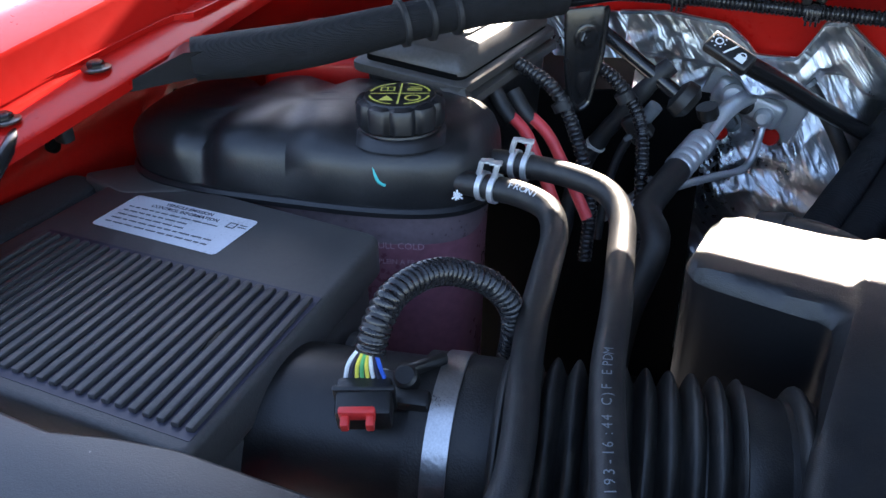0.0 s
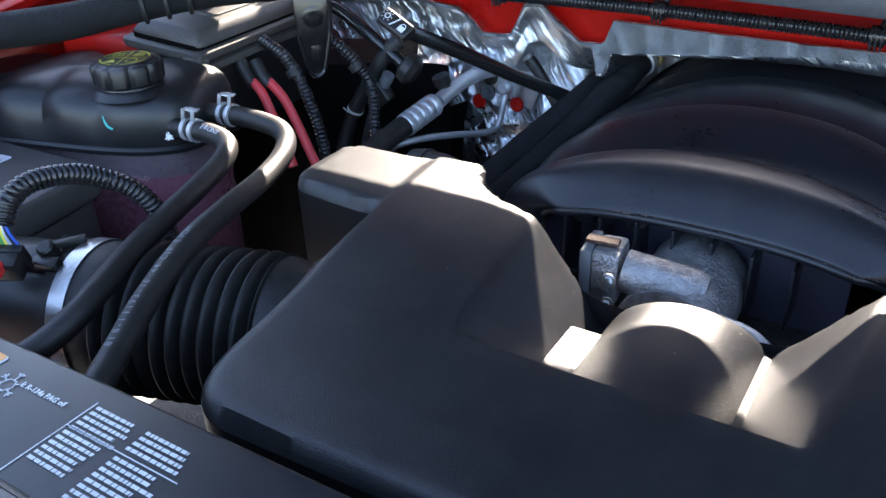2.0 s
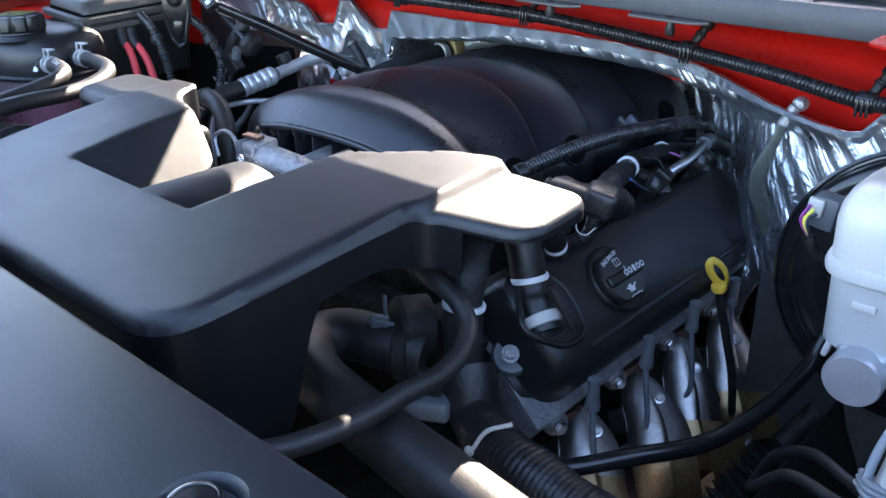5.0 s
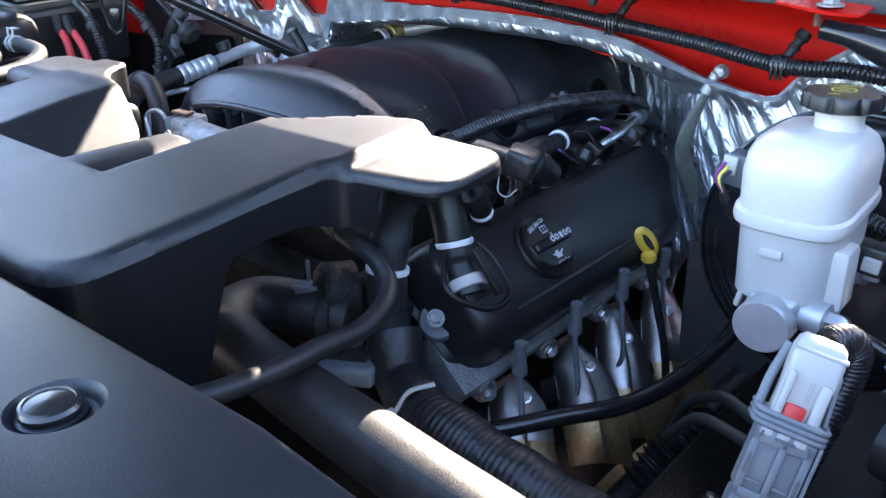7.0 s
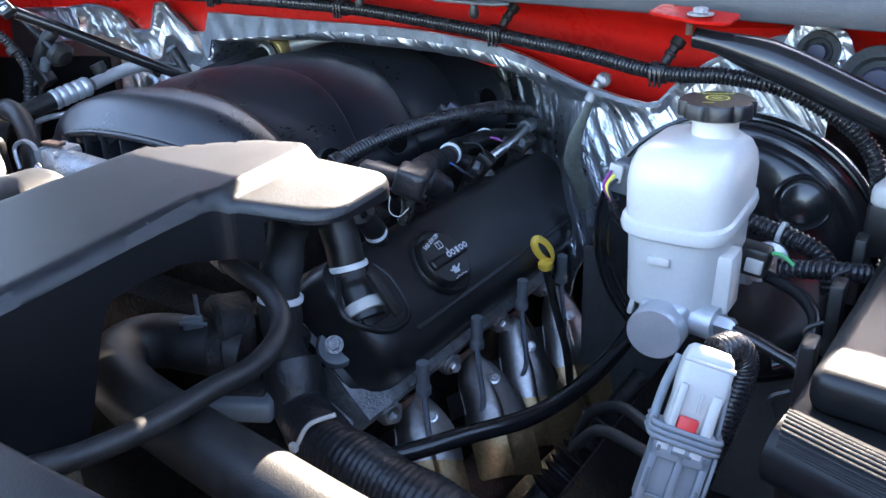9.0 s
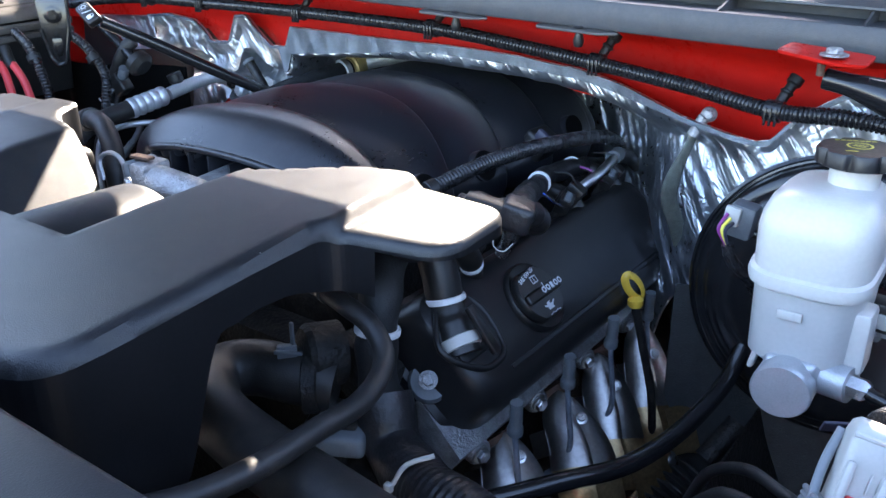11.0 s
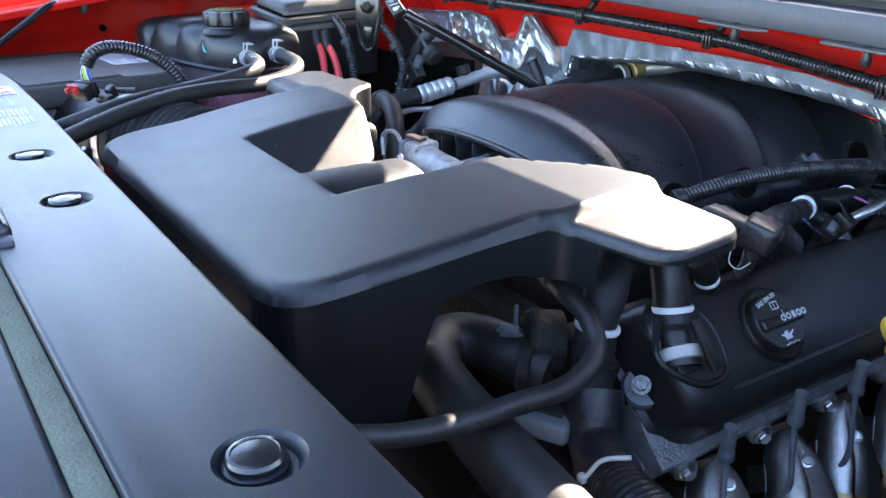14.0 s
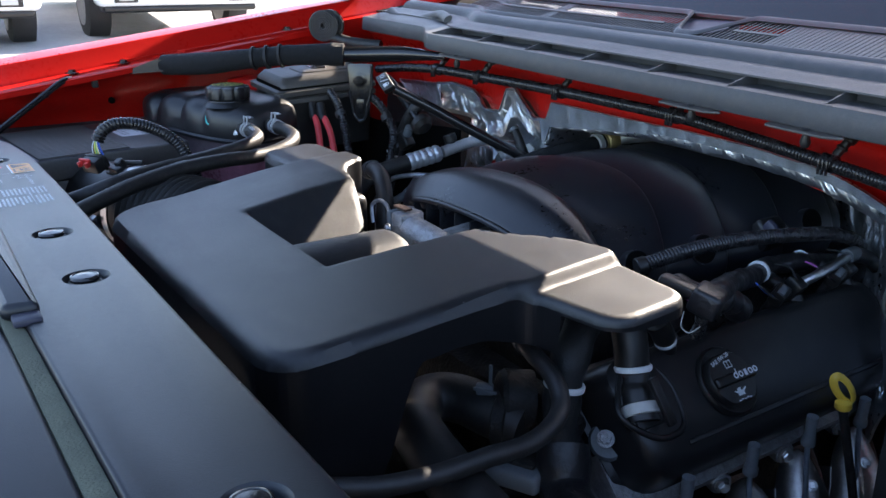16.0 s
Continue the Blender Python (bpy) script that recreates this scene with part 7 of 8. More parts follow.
for i, (low, high, w, b0) in enumerate(SHIELDS):
    low, high, b0 = Vector(low), Vector(high), Vector(b0)
    out = Vector((0.012, -0.016, 0.018)) * (1.0 if i == 0 else 0.35)
    low, high = low + out, high + out
    SU = high - low
    SA = Vector((0.78, 0.62, 0.06)).normalized()
    SN = SA.cross(SU).normalized()
    sh = thing("heat_shield", "dull bent steel heat shield over an exhaust port", "heat shield", low, "exhaust heat shields")

    def hs(u, v, low=low, SU=SU, SA=SA, SN=SN, w=w):
        # a rounded petal, bowed across and flaring towards its foot, with a crease and a turned edge
        q = 2 * u - 1
        top = math.sqrt(max(0.0, 1 - max(0.0, (v - 0.42) / 0.58) ** 2))
        wid = w * (1.20 - 0.32 * v) * top
        lean = -0.35 * w * smooth_step(0.2, 1.0, v)
        bow = 0.013 * (1 - q * q) * (0.45 + 0.55 * top) - 0.004 * smooth_step(0.10, 0.22, q) * smooth_step(1.0, 0.5, v)
        return low + SA * (wid * q + lean) + SU * (-0.06 + 1.06 * v) + SN * (bow + 0.0010 * noise.noise(Vector((q * 1.6 + low.y * 40, v * 2, 1)))) - SN * 0.004

    part("shell", sheet(hs, 28, 26, 0.0012), "shield", sh)
    part("lower_skirt", sheet(lambda u, v, hs=hs, SN=SN: hs(0.02 + 0.96 * u, 0.03) + Vector((0.022 * v, -0.010 * v, -0.060 * v)) + SN * (0.012 * math.sin(math.pi * v * 0.8) - 0.001), 20, 14, 0.0012), "tinted", sh, "straw coloured heat tint")
    bolt(hs(0.70, 0.60) + SN * 0.001, SN, 0.0048, "steel", sh, washer=1.4)
    part("side_tab", sheet(lambda u, v, hs=hs, SA=SA, SN=SN: hs(0.02, 0.20 + 0.32 * v) - SA * 0.016 * u - SN * 0.014 * u, 5, 5, 0.0012), "shield", sh)
    pw = thing("plug_wire", "grey spark plug boot and speckled grey ignition wire", "spark plug wire", b0, "spark plug wires")
    part("boot", sweep([b0, b0 + Vector((-0.001, 0.001, -0.018)), b0 + Vector((-0.003, 0.003, -0.037))], lambda s, n: 0.0064 + 0.0016 * smooth_step(0.027, 0.030, s), 16, 0.002), "darkgrey", pw)
    b1 = b0 + Vector((-0.003, 0.003, -0.036))
    turn = 0.0 if i == 0 else -1.0
    part("wire", sweep([b1, b1 + Vector((0.004, -0.002, -0.03)), b1 + Vector((0.009, -0.004, -0.066)), b1 + Vector((0.008 + 0.004 * turn, -0.002 + 0.006 * turn, -0.090)), b1 + Vector((0.002 + 0.014 * turn, 0.004 + 0.024 * turn, -0.108))], 0.0031, 10, 0.006), "ignition", pw)
for y in (0.69, 0.79):
    pl = thing("lower_shield", "heat tinted steel shield along the exhaust", "heat shield", (0.50, y, 0.66), "lower heat shields")
    part("plate", sheet(lambda u, v, y=y: (0.470 + 0.030 * math.sin(2.6 * u) + 0.02 * v, y - 0.035 + 0.07 * u, 0.730 - 0.06 * v + 0.012 * math.sin(5 * u + y * 9)), 14, 10, 0.0015), "tinted", pl)
    bolt((0.502, y + 0.004, 0.716), (0.8, -0.4, 0.45), 0.007, "steel", pl)
sj = thing("steering_boot", "black ribbed rubber boot on a shaft", "rubber boot", (0.53, 0.60, 0.70))
part("boot", sweep([(0.545, 0.655, 0.745), (0.530, 0.625, 0.715), (0.51, 0.585, 0.680)], lambda s, n: 0.020 + 0.0045 * math.sin(s * 2 * math.pi / 0.0105), 18, 0.0016), "rubber", sj)
part("shaft", sweep([(0.55, 0.665, 0.755), (0.57, 0.70, 0.79)], 0.012, 12, 0.01), "block", sj)
part("lower_shaft", sweep([(0.51, 0.585, 0.68), (0.48, 0.53, 0.62), (0.45, 0.48, 0.50)], 0.017, 14, 0.01), "block", sj)
eb = thing("engine_block", "dark greasy engine block", "engine", (0.1, 0.65, 0.5))
part("block", rbox((0.08, 0.70, 0.66), (0.52, 0.56, 0.46), bevel=0.03, seg=2), "block", eb)
part("left_bank", rbox((-0.20, 0.66, 0.84), (0.20, 0.46, 0.16), (0, -35, 0), 0.02, 2), "block", eb)
part("valley", rbox((0.01, 0.73, 0.90), (0.46, 0.52, 0.10), bevel=0.02), "block", eb)
for px, pz, pr2 in ((0.10, 0.72, 0.085), (0.30, 0.78, 0.045), (-0.15, 0.76, 0.06)):
    part("pulley", lathe([(pr2, 0), (pr2 * 0.97, 0.012), (pr2, 0.024), (pr2 * 0.9, 0.04), (pr2 * 0.4, 0.045)], (px, 0.40, pz), (0, -1, 0), 36), "block", eb)
part("water_neck", join(lathe([(0.03, 0), (0.03, 0.03), (0.026, 0.035)], (0.285, 0.392, 0.925), (-0.4, -0.8, 0.1), 24), rbox((0.30, 0.41, 0.90), (0.07, 0.03, 0.06), (0, 20, 0), 0.008)), "block", eb)
part("side_rail", rbox((0.66, 0.45, 0.56), (0.09, 1.1, 0.12), bevel=0.01), "block", eb)
part("side_rail", rbox((-0.50, 0.45, 0.56), (0.09, 1.1, 0.12), bevel=0.01), "block", eb)
part("inner_shield", sheet(lambda u, v: (0.60 + 0.03 * math.sin(4 * v), 0.25 + 0.60 * u, 0.50 + 0.28 * v), 10, 8, 0.003), "block", eb)

tn = thing("belt_bracket", "worn grey aluminium bracket with a bolt", "bracket", (0.30, 0.37, 0.85))
part("plate", rbox((0.308, 0.358, 0.862), (0.062, 0.044, 0.022), (0, 0, 28), 0.006, 3), "darkgrey", tn)
part("top", rbox((0.303, 0.362, 0.874), (0.048, 0.028, 0.006), (0, 0, 28), 0.003), "block", tn)
bolt((0.296, 0.376, 0.876), (0, -0.1, 1), 0.0075, "steel", tn)

# ---- hoses in front ----
rh = thing("radiator_hose", "thick black rubber radiator hose with a lit ribbed sleeve", "hose", (0.34, 0.25, 0.90))
part("hose", sweep([(0.300, 0.372, 0.905), (0.262, 0.352, 0.912), (0.235, 0.343, 0.914), (0.217, 0.328, 0.915), (0.213, 0.308, 0.915), (0.226, 0.287, 0.915), (0.259, 0.268, 0.916), (0.310, 0.254, 0.919), (0.380, 0.242, 0.922), (0.46, 0.230, 0.926), (0.53, 0.223, 0.925), (0.64, 0.218, 0.916), (0.72, 0.20, 0.90)], 0.0262, 32, 0.005), "hose", rh)
part("clamp", lathe([(0.0266, -0.007), (0.0285, -0.006), (0.0285, 0.006), (0.0266, 0.007)], (0.282, 0.358, 0.908), (0.78, 0.6, 0), 32), "block", rh)
part("clamp_ear", join(rbox((0.266, 0.346, 0.940), (0.018, 0.008, 0.014), (0, 0, 45), 0.002), rbox((0.270, 0.350, 0.952), (0.004, 0.003, 0.034), (0, 0, 0), 0.001), rbox((0.274, 0.340, 0.944), (0.026, 0.003, 0.004), (0, 0, 30), 0.001)), "darkgrey", rh)
vl = thing("vacuum_hose", "looped black rubber hose under the engine cover", "hose", (0.38, 0.30, 0.94))
part("hose", sweep([(0.245, 0.400, 0.985), (0.285, 0.380, 0.993), (0.318, 0.368, 0.994), (0.348, 0.366, 0.985), (0.370, 0.358, 0.970), (0.384, 0.336, 0.960), (0.392, 0.300, 0.956), (0.394, 0.255, 0.960), (0.394, 0.205, 0.961), (0.386, 0.155, 0.964), (0.366, 0.110, 0.968), (0.34, 0.06, 0.97), (0.30, 0.0, 0.97)], 0.0090, 22, 0.006), "hose", vl)
part("end_sleeve", sweep([(0.262, 0.391, 0.989), (0.292, 0.376, 0.994)], 0.0104, 20, 0.006), "rubber", vl)
mh = thing("main_harness", "thick taped wiring harness beside the engine", "wire loom", (0.36, 0.40, 0.85))
part("upright", sweep([(0.300, 0.455, 1.02), (0.318, 0.420, 0.995), (0.326, 0.402, 0.965), (0.326, 0.398, 0.92), (0.33, 0.40, 0.87), (0.345, 0.395, 0.84)], lambda s, n: 0.019 + 0.0012 * math.sin(s * 130), 16, 0.006), "tape", mh)
part("band", lathe([(0.0205, -0.003), (0.0212, -0.002), (0.0212, 0.002), (0.0205, 0.003)], (0.3265, 0.4005, 0.957), (0, -0.2, -1), 26), "whitetape", mh)
part("trunk", sweep([(0.330, 0.40, 0.89), (0.352, 0.385, 0.855), (0.395, 0.365, 0.848), (0.438, 0.350, 0.852), (0.50, 0.345, 0.846), (0.58, 0.345, 0.835), (0.68, 0.35, 0.82)], lambda s, n: 0.027 + 0.00045 * math.sin(s * 1100 + 2 * math.sin(s * 70)) * smooth_step(0.06, 0.14, s) + 0.0012 * math.sin(s * 90), 20, 0.0012), "vinyl", mh)
part("tie", sweep([(0.392, 0.338, 0.858), (0.402, 0.345, 0.878), (0.420, 0.360, 0.886)], 0.0022, 8, 0.004), "pale", mh, "pale cable tie")
part("tie_head", rbox((0.390, 0.335, 0.856), (0.008, 0.006, 0.008), bevel=0.0015), "pale", mh)
gc = thing("ground_cable", "glossy black cable curving up past the exhaust", "cable", (0.52, 0.55, 0.83))
part("cable", sweep([(0.395, 0.385, 0.800), (0.425, 0.400, 0.812), (0.452, 0.425, 0.818), (0.485, 0.465, 0.823), (0.520, 0.520, 0.822), (0.538, 0.585, 0.822), (0.548, 0.650, 0.828), (0.555, 0.70, 0.845), (0.560, 0.735, 0.89), (0.562, 0.75, 0.95), (0.56, 0.76, 1.0)], 0.0092, 14, 0.008), "satin", gc)

# ---- brake master cylinder ----
def build_brake():
    ob = thing("brake_reservoir", "cloudy white brake fluid reservoir with a belt line", "brake reservoir", (0.648, 0.555, 0.98))

    def ring(hx, hy, z, cx=0.649, cy=0.560):
        hx, hy = hx * 0.91, hy * 0.93
        z = z if z < 1.03 else 1.03 + (z - 1.03) * 0.98
        lift = (0.010 + 0.085 * 0.06) * smooth_step(0.982, 1.028, z) * smooth_step(1.105, 1.045, z)
        return [(x + cx, y + cy, z + lift * (0.65 + 5.5 * (y + 0.06))) for x, y in rounded([(-hx, -hy), (hx, -hy), (hx, hy), (-hx, hy)], 0.030, 6)]

    part("lower", loft([ring(0.037, 0.050, 0.974), ring(0.0425, 0.056, 0.980), ring(0.044, 0.058, 1.030)]), "fluid", ob)
    part("belt", loft([ring(0.045, 0.059, 1.028), ring(0.0485, 0.063, 1.031), ring(0.0495, 0.064, 1.036), ring(0.0485, 0.063, 1.041), ring(0.046, 0.060, 1.043)]), "white", ob)
    part("upper", loft([ring(0.046, 0.060, 1.041), ring(0.0465, 0.061, 1.078), ring(0.045, 0.059, 1.094), ring(0.041, 0.054, 1.105), ring(0.034, 0.046, 1.111), ring(0.020, 0.03, 1.113)]), "white", ob)
    part("neck", lathe([(0.0205, -0.004), (0.0178, 0.006), (0.0180, 0.030)], (0.659, 0.572, 1.098), (0, 0, 1), 32), "white", ob)
    part("level_tab", rbox((0.644, 0.5045, 1.0225), (0.018, 0.003, 0.007), bevel=0.001), "white", ob)
    part("sensor_boss", rbox((0.686, 0.535, 1.005), (0.022, 0.03, 0.05), bevel=0.004), "white", ob)
    cap = part("cap", lathe([(0.0265, 0.0), (0.0296, 0.0015), (0.0296, 0.0110), (0.0286, 0.0128), (0.001, 0.0132)], (0.659, 0.572, 1.1258), (0, 0, 1), 96, lobes=8, lobe=0.0036, lobe_from=0.0270), "tank", ob, "black scalloped cap with yellow symbols")
    mm = pose(0.659, 0.572, 1.1394, 0, 0, 20) @ Matrix.Scale(0.86, 4)
    part("symbol", join(ring_patch(0.009, 0.011, 0, 2 * math.pi, mm, 24), bars([(-0.006, -0.0008, 0.012, 0.0016), (-0.004, 0.003, 0.008, 0.0014), (-0.004, -0.0045, 0.008, 0.0014)], mm)), "capyellow", cap)
    part("print", bars([(-0.018 + 0.005 * i, 0.016, 0.004, 0.003) for i in range(7)], mm), "capyellow", cap)
    part("lower_print", bars([(-0.014, -0.020, 0.01, 0.003)], mm), "capyellow", cap)
    mc = thing("master_cylinder", "silver cast brake master cylinder with pipe fittings", "master cylinder", (0.64, 0.55, 0.92))
    part("bore", sweep([(0.649, 0.494, 0.966), (0.649, 0.66, 0.972)], lambda s, n: 0.0222 if s < 0.03 else 0.0210, 36, 0.01), "silver", mc)
    part("end_cap", lathe([(0.0225, 0.0), (0.0225, 0.004), (0.0212, 0.006), (0.001, 0.0065)], (0.649, 0.495, 0.966), (0.06, -1, -0.04), 40), "silver", mc)
    part("saddle", rbox((0.650, 0.540, 0.978), (0.042, 0.075, 0.024), (4, 0, 0), 0.008, 3), "silver", mc)
    part("outlet_boss", sweep([(0.660, 0.524, 0.972), (0.692, 0.516, 0.974)], 0.014, 18, 0.006), "silver", mc)
    part("fitting", lathe([(0.009, 0), (0.009, 0.012), (0.006, 0.016)], (0.690, 0.516, 0.974), (1, -0.15, 0), 6), "steel", mc)
    part("rear_boss", sweep([(0.66, 0.60, 0.985), (0.694, 0.595, 0.99)], 0.013, 18, 0.006), "silver", mc)
    part("rear_fitting", lathe([(0.009, 0), (0.009, 0.012), (0.006, 0.016)], (0.692, 0.595, 0.99), (1, -0.15, 0), 6), "steel", mc)
    for p in ([(0.70, 0.514, 0.974), (0.735, 0.503, 0.970), (0.765, 0.49, 0.960), (0.775, 0.49, 0.90)], [(0.705, 0.593, 0.99), (0.740, 0.575, 0.985), (0.757, 0.55, 0.975), (0.752, 0.53, 0.955), (0.735, 0.525, 0.945)]):
        part("brake_pipe", sweep(p, 0.0055, 10, 0.006), "satin", mc, "thin black brake pipe")
    part("leg", rbox((0.620, 0.520, 0.975), (0.005, 0.010, 0.022), (0, 12, 0), 0.002), "white", mc)
    bs = thing("brake_booster", "glossy black round brake booster on the firewall", "brake booster", (0.634, 0.785, 0.932))
    part("shell", lathe([(0.144, 0.0), (0.146, 0.020), (0.1465, 0.0235), (0.1520, 0.0245), (0.1525, 0.027), (0.1520, 0.0325), (0.1490, 0.0345), (0.1470, 0.0325), (0.1450, 0.0330), (0.1440, 0.038), (0.1415, 0.044), (0.1360, 0.0485), (0.1310, 0.0495), (0.1285, 0.0525), (0.124, 0.058), (0.112, 0.0635), (0.09, 0.0655), (0.05, 0.066), (0.002, 0.066)], (0.634, 0.785, 0.932), (0.03, -1, 0.03), 96), "satin", bs)
    part("dimple", lathe([(0.0275, -0.008), (0.0268, 0.001), (0.0250, 0.0028), (0.0232, 0.0010), (0.0220, -0.0015), (0.0205, -0.0005), (0.018, 0.0012), (0.001, 0.0016)], (0.707, 0.7145, 1.013), (0.14, -1, 0.16), 48), "satin", bs)
    part("stud", lathe([(0.016, 0), (0.015, 0.004), (0.009, 0.005), (0.009, 0.012)], (0.700, 0.64, 0.985), (0.1, -1, 0.2), 20), "steel", bs)
    cn = thing("level_sensor_plug", "black sensor plug with a pale latch and loom", "connector", (0.70, 0.60, 1.0))
    part("plug", rbox((0.690, 0.590, 1.004), (0.040, 0.022, 0.026), (0, 6, 0), 0.004, 2), "black", cn)
    part("latch", rbox((0.700, 0.577, 1.002), (0.014, 0.004, 0.012), (0, 6, 0), 0.001), "pale", cn)
    part("wire", sweep([(0.708, 0.59, 1.010), (0.718, 0.588, 1.012), (0.728, 0.59, 1.004)], 0.0018, 7, 0.003), "greenwire", cn)
    part("loom", corrugated([(0.715, 0.592, 0.998), (0.738, 0.598, 0.999), (0.762, 0.605, 1.000), (0.782, 0.615, 0.998)], 0.0085, 0.005, 0.0015, 14), "loom", cn)
    part("upper_loom", corrugated([(0.660, 0.66, 1.010), (0.690, 0.655, 1.006), (0.710, 0.652, 1.003), (0.734, 0.648, 0.996), (0.748, 0.64, 0.985), (0.754, 0.635, 0.965)], 0.0095, 0.0052, 0.0016, 14), "loom", cn)
    part("tie", lathe([(0.0102, -0.002), (0.0115, -0.002), (0.0115, 0.002), (0.0102, 0.002)], (0.704, 0.653, 1.004), (1, -0.1, -0.15), 20), "pale", cn)
    sp = thing("booster_sensor", "grey pressure sensor with purple and yellow wires", "sensor", (0.566, 0.63, 1.03))
    part("body", rbox((0.566, 0.630, 1.044), (0.024, 0.022, 0.032), (0, 8, 0), 0.004), "darkgrey", sp)
    part("face", rbox((0.560, 0.617, 1.050), (0.014, 0.006, 0.018), (0, 8, 0), 0.002), "pale", sp)
    part("bracket", rbox((0.580, 0.655, 1.030), (0.034, 0.050, 0.006), (0, 20, 0), 0.002), "satin", sp, "black steel bracket")
    part("lead", sweep([(0.561, 0.609, 1.026), (0.566, 0.612, 1.010), (0.580, 0.625, 0.99), (0.585, 0.65, 0.96)], 0.0055, 12, 0.005), "loom", sp)
    for k, c in enumerate(("purple", "yellowwire", "ink")):
        part("wire", sweep([(0.557 + 0.003 * k, 0.613, 1.053 - 0.004 * k), (0.553 + 0.003 * k, 0.605, 1.040), (0.561, 0.609, 1.024)], 0.0016, 7, 0.003), c, sp)
    return ob


build_brake()

# ---- grey control connector ----
def build_control():
    ob = thing("control_connector", "large light grey control plug with a pale lever and red lock", "connector", (0.72, 0.32, 0.93))
    m = Matrix.Translation((0.7255, 0.330, 0.997)) @ Matrix.Rotation(radians(18), 4, "Z") @ Matrix.Rotation(radians(15), 4, "Y") @ Matrix.Rotation(radians(-22), 4, "X") @ Matrix.Scale(0.68, 4)

    def box(x, y, z, w, d, h, b=0.001):
        return rbox((0, 0, 0), (w, d, h), m=m @ pose(x, y, z), bevel=b, seg=2)

    part("housing", box(0, 0.004, -0.038, 0.047, 0.034, 0.060, 0.003), "grey", ob)
    part("front_frame", join(box(0, -0.0155, -0.0135, 0.050, 0.006, 0.013), box(0, -0.0155, -0.066, 0.050, 0.006, 0.008), box(-0.0215, -0.0155, -0.039, 0.007, 0.006, 0.060),
                             box(0.0215, -0.0155, -0.039, 0.007, 0.006, 0.060), box(0.001, -0.0155, -0.039, 0.0065, 0.006, 0.060)), "grey", ob, "raised moulded frame")
    part("shelf", join(box(-0.0103, -0.0150, -0.054, 0.0155, 0.005, 0.003), box(0.0113, -0.0150, -0.054, 0.0130, 0.005, 0.003)), "grey", ob)
    # slots aren't cut: dark bars on the frame paint their inner shade
    part("slot", join(box(0.0, -0.0186, -0.0125, 0.017, 0.0012, 0.003, 0.0004), box(-0.0195, -0.0186, -0.012, 0.003, 0.0012, 0.005, 0.0004), box(0.0195, -0.0186, -0.012, 0.003, 0.0012, 0.005, 0.0004),
                      box(-0.0215, -0.0186, -0.040, 0.0030, 0.0012, 0.018, 0.0004), box(0.0215, -0.0186, -0.046, 0.0030, 0.0012, 0.016, 0.0004)), "darkgrey", ob, "narrow bars coloured dark for the shade in slots")
    flip = m @ Matrix(((0, 0, 1, 0.0262), (1, 0, 0, 0), (0, 1, 0, 0), (0, 0, 0, 1)))
    part("side_wall", prism(rounded([(-0.018, -0.070), (0.044, -0.066), (0.048, 0.012), (0.034, 0.048), (0.022, 0.052), (0.004, 0.006), (-0.018, -0.008)], 0.003, 3), 0.0, 0.0035, 0.0008, 1, flip), "grey", ob)
    part("side_rib", join(*[prism([(-0.004 + 0.010 * k, -0.060), (0.0 + 0.010 * k, -0.060), (0.008 + 0.010 * k, 0.010), (0.004 + 0.010 * k, 0.010)], 0.0036, 0.0056, 0.0006, 1, flip) for k in range(2)]), "grey", ob)
    for k in range(3):
        z = -0.0040 + 0.0052 * k
        path = [(x, y, z) for x, y in rounded([(-0.029, 0.024), (-0.029, -0.019), (0.029, -0.019), (0.029, 0.024), (0.028, 0.0245), (-0.028, 0.0245)], [0.001, 0.012, 0.012, 0.001, 0.001, 0.001], 6)[6:-12]]
        part("collar_rib", sweep([m @ Vector(p) for p in path], 0.0019, 10, raw=True), "grey", ob)
    part("collar", box(0, 0.002, 0.0012, 0.0575, 0.042, 0.0135, 0.006), "grey", ob)
    part("tab", join(*[box(-0.017 + 0.014 * k, -0.0160, -0.0098, 0.0105, 0.006, 0.006, 0.0012) for k in range(3)]), "pale", ob)

    def ring(z, x0, x1, y0, y1):
        return [m @ Vector((x, y, z)) for x, y in rounded([(x0, y0), (x1, y0), (x1, y1), (x0, y1)], 0.006, 4)]

    part("lever", loft([ring(0.002, -0.020, 0.021, -0.013, 0.016), ring(0.034, -0.020, 0.021, -0.011, 0.016), ring(0.046, -0.021, 0.022, -0.014, 0.017), ring(0.066, -0.021, 0.021, -0.013, 0.017),
                        ring(0.075, -0.019, 0.019, -0.009, 0.016), ring(0.079, -0.015, 0.015, -0.003, 0.013)]), "pale", ob, "pale grey lever cover")
    part("lever_rail", box(-0.0155, -0.0145, 0.024, 0.0075, 0.007, 0.046, 0.003), "pale", ob)
    part("lever_rail", box(0.0135, -0.0145, 0.022, 0.0105, 0.008, 0.044, 0.0035), "pale", ob)
    part("lever_rib", box(0.0020, -0.0135, 0.033, 0.0020, 0.003, 0.018, 0.0008), "pale", ob)
    part("lever_lip", sweep([m @ Vector((x, -0.012 + 0.4 * (x * x), 0.067)) for x in (-0.021, -0.010, 0.0, 0.010, 0.021)], 0.0016, 8, 0.003), "pale", ob)
    part("lock", join(box(-0.0030, -0.0165, 0.0115, 0.0165, 0.007, 0.0165, 0.0018), box(-0.0030, -0.0196, 0.0060, 0.0040, 0.0016, 0.0030, 0.0008)), "redplastic", ob, "red lock tab")
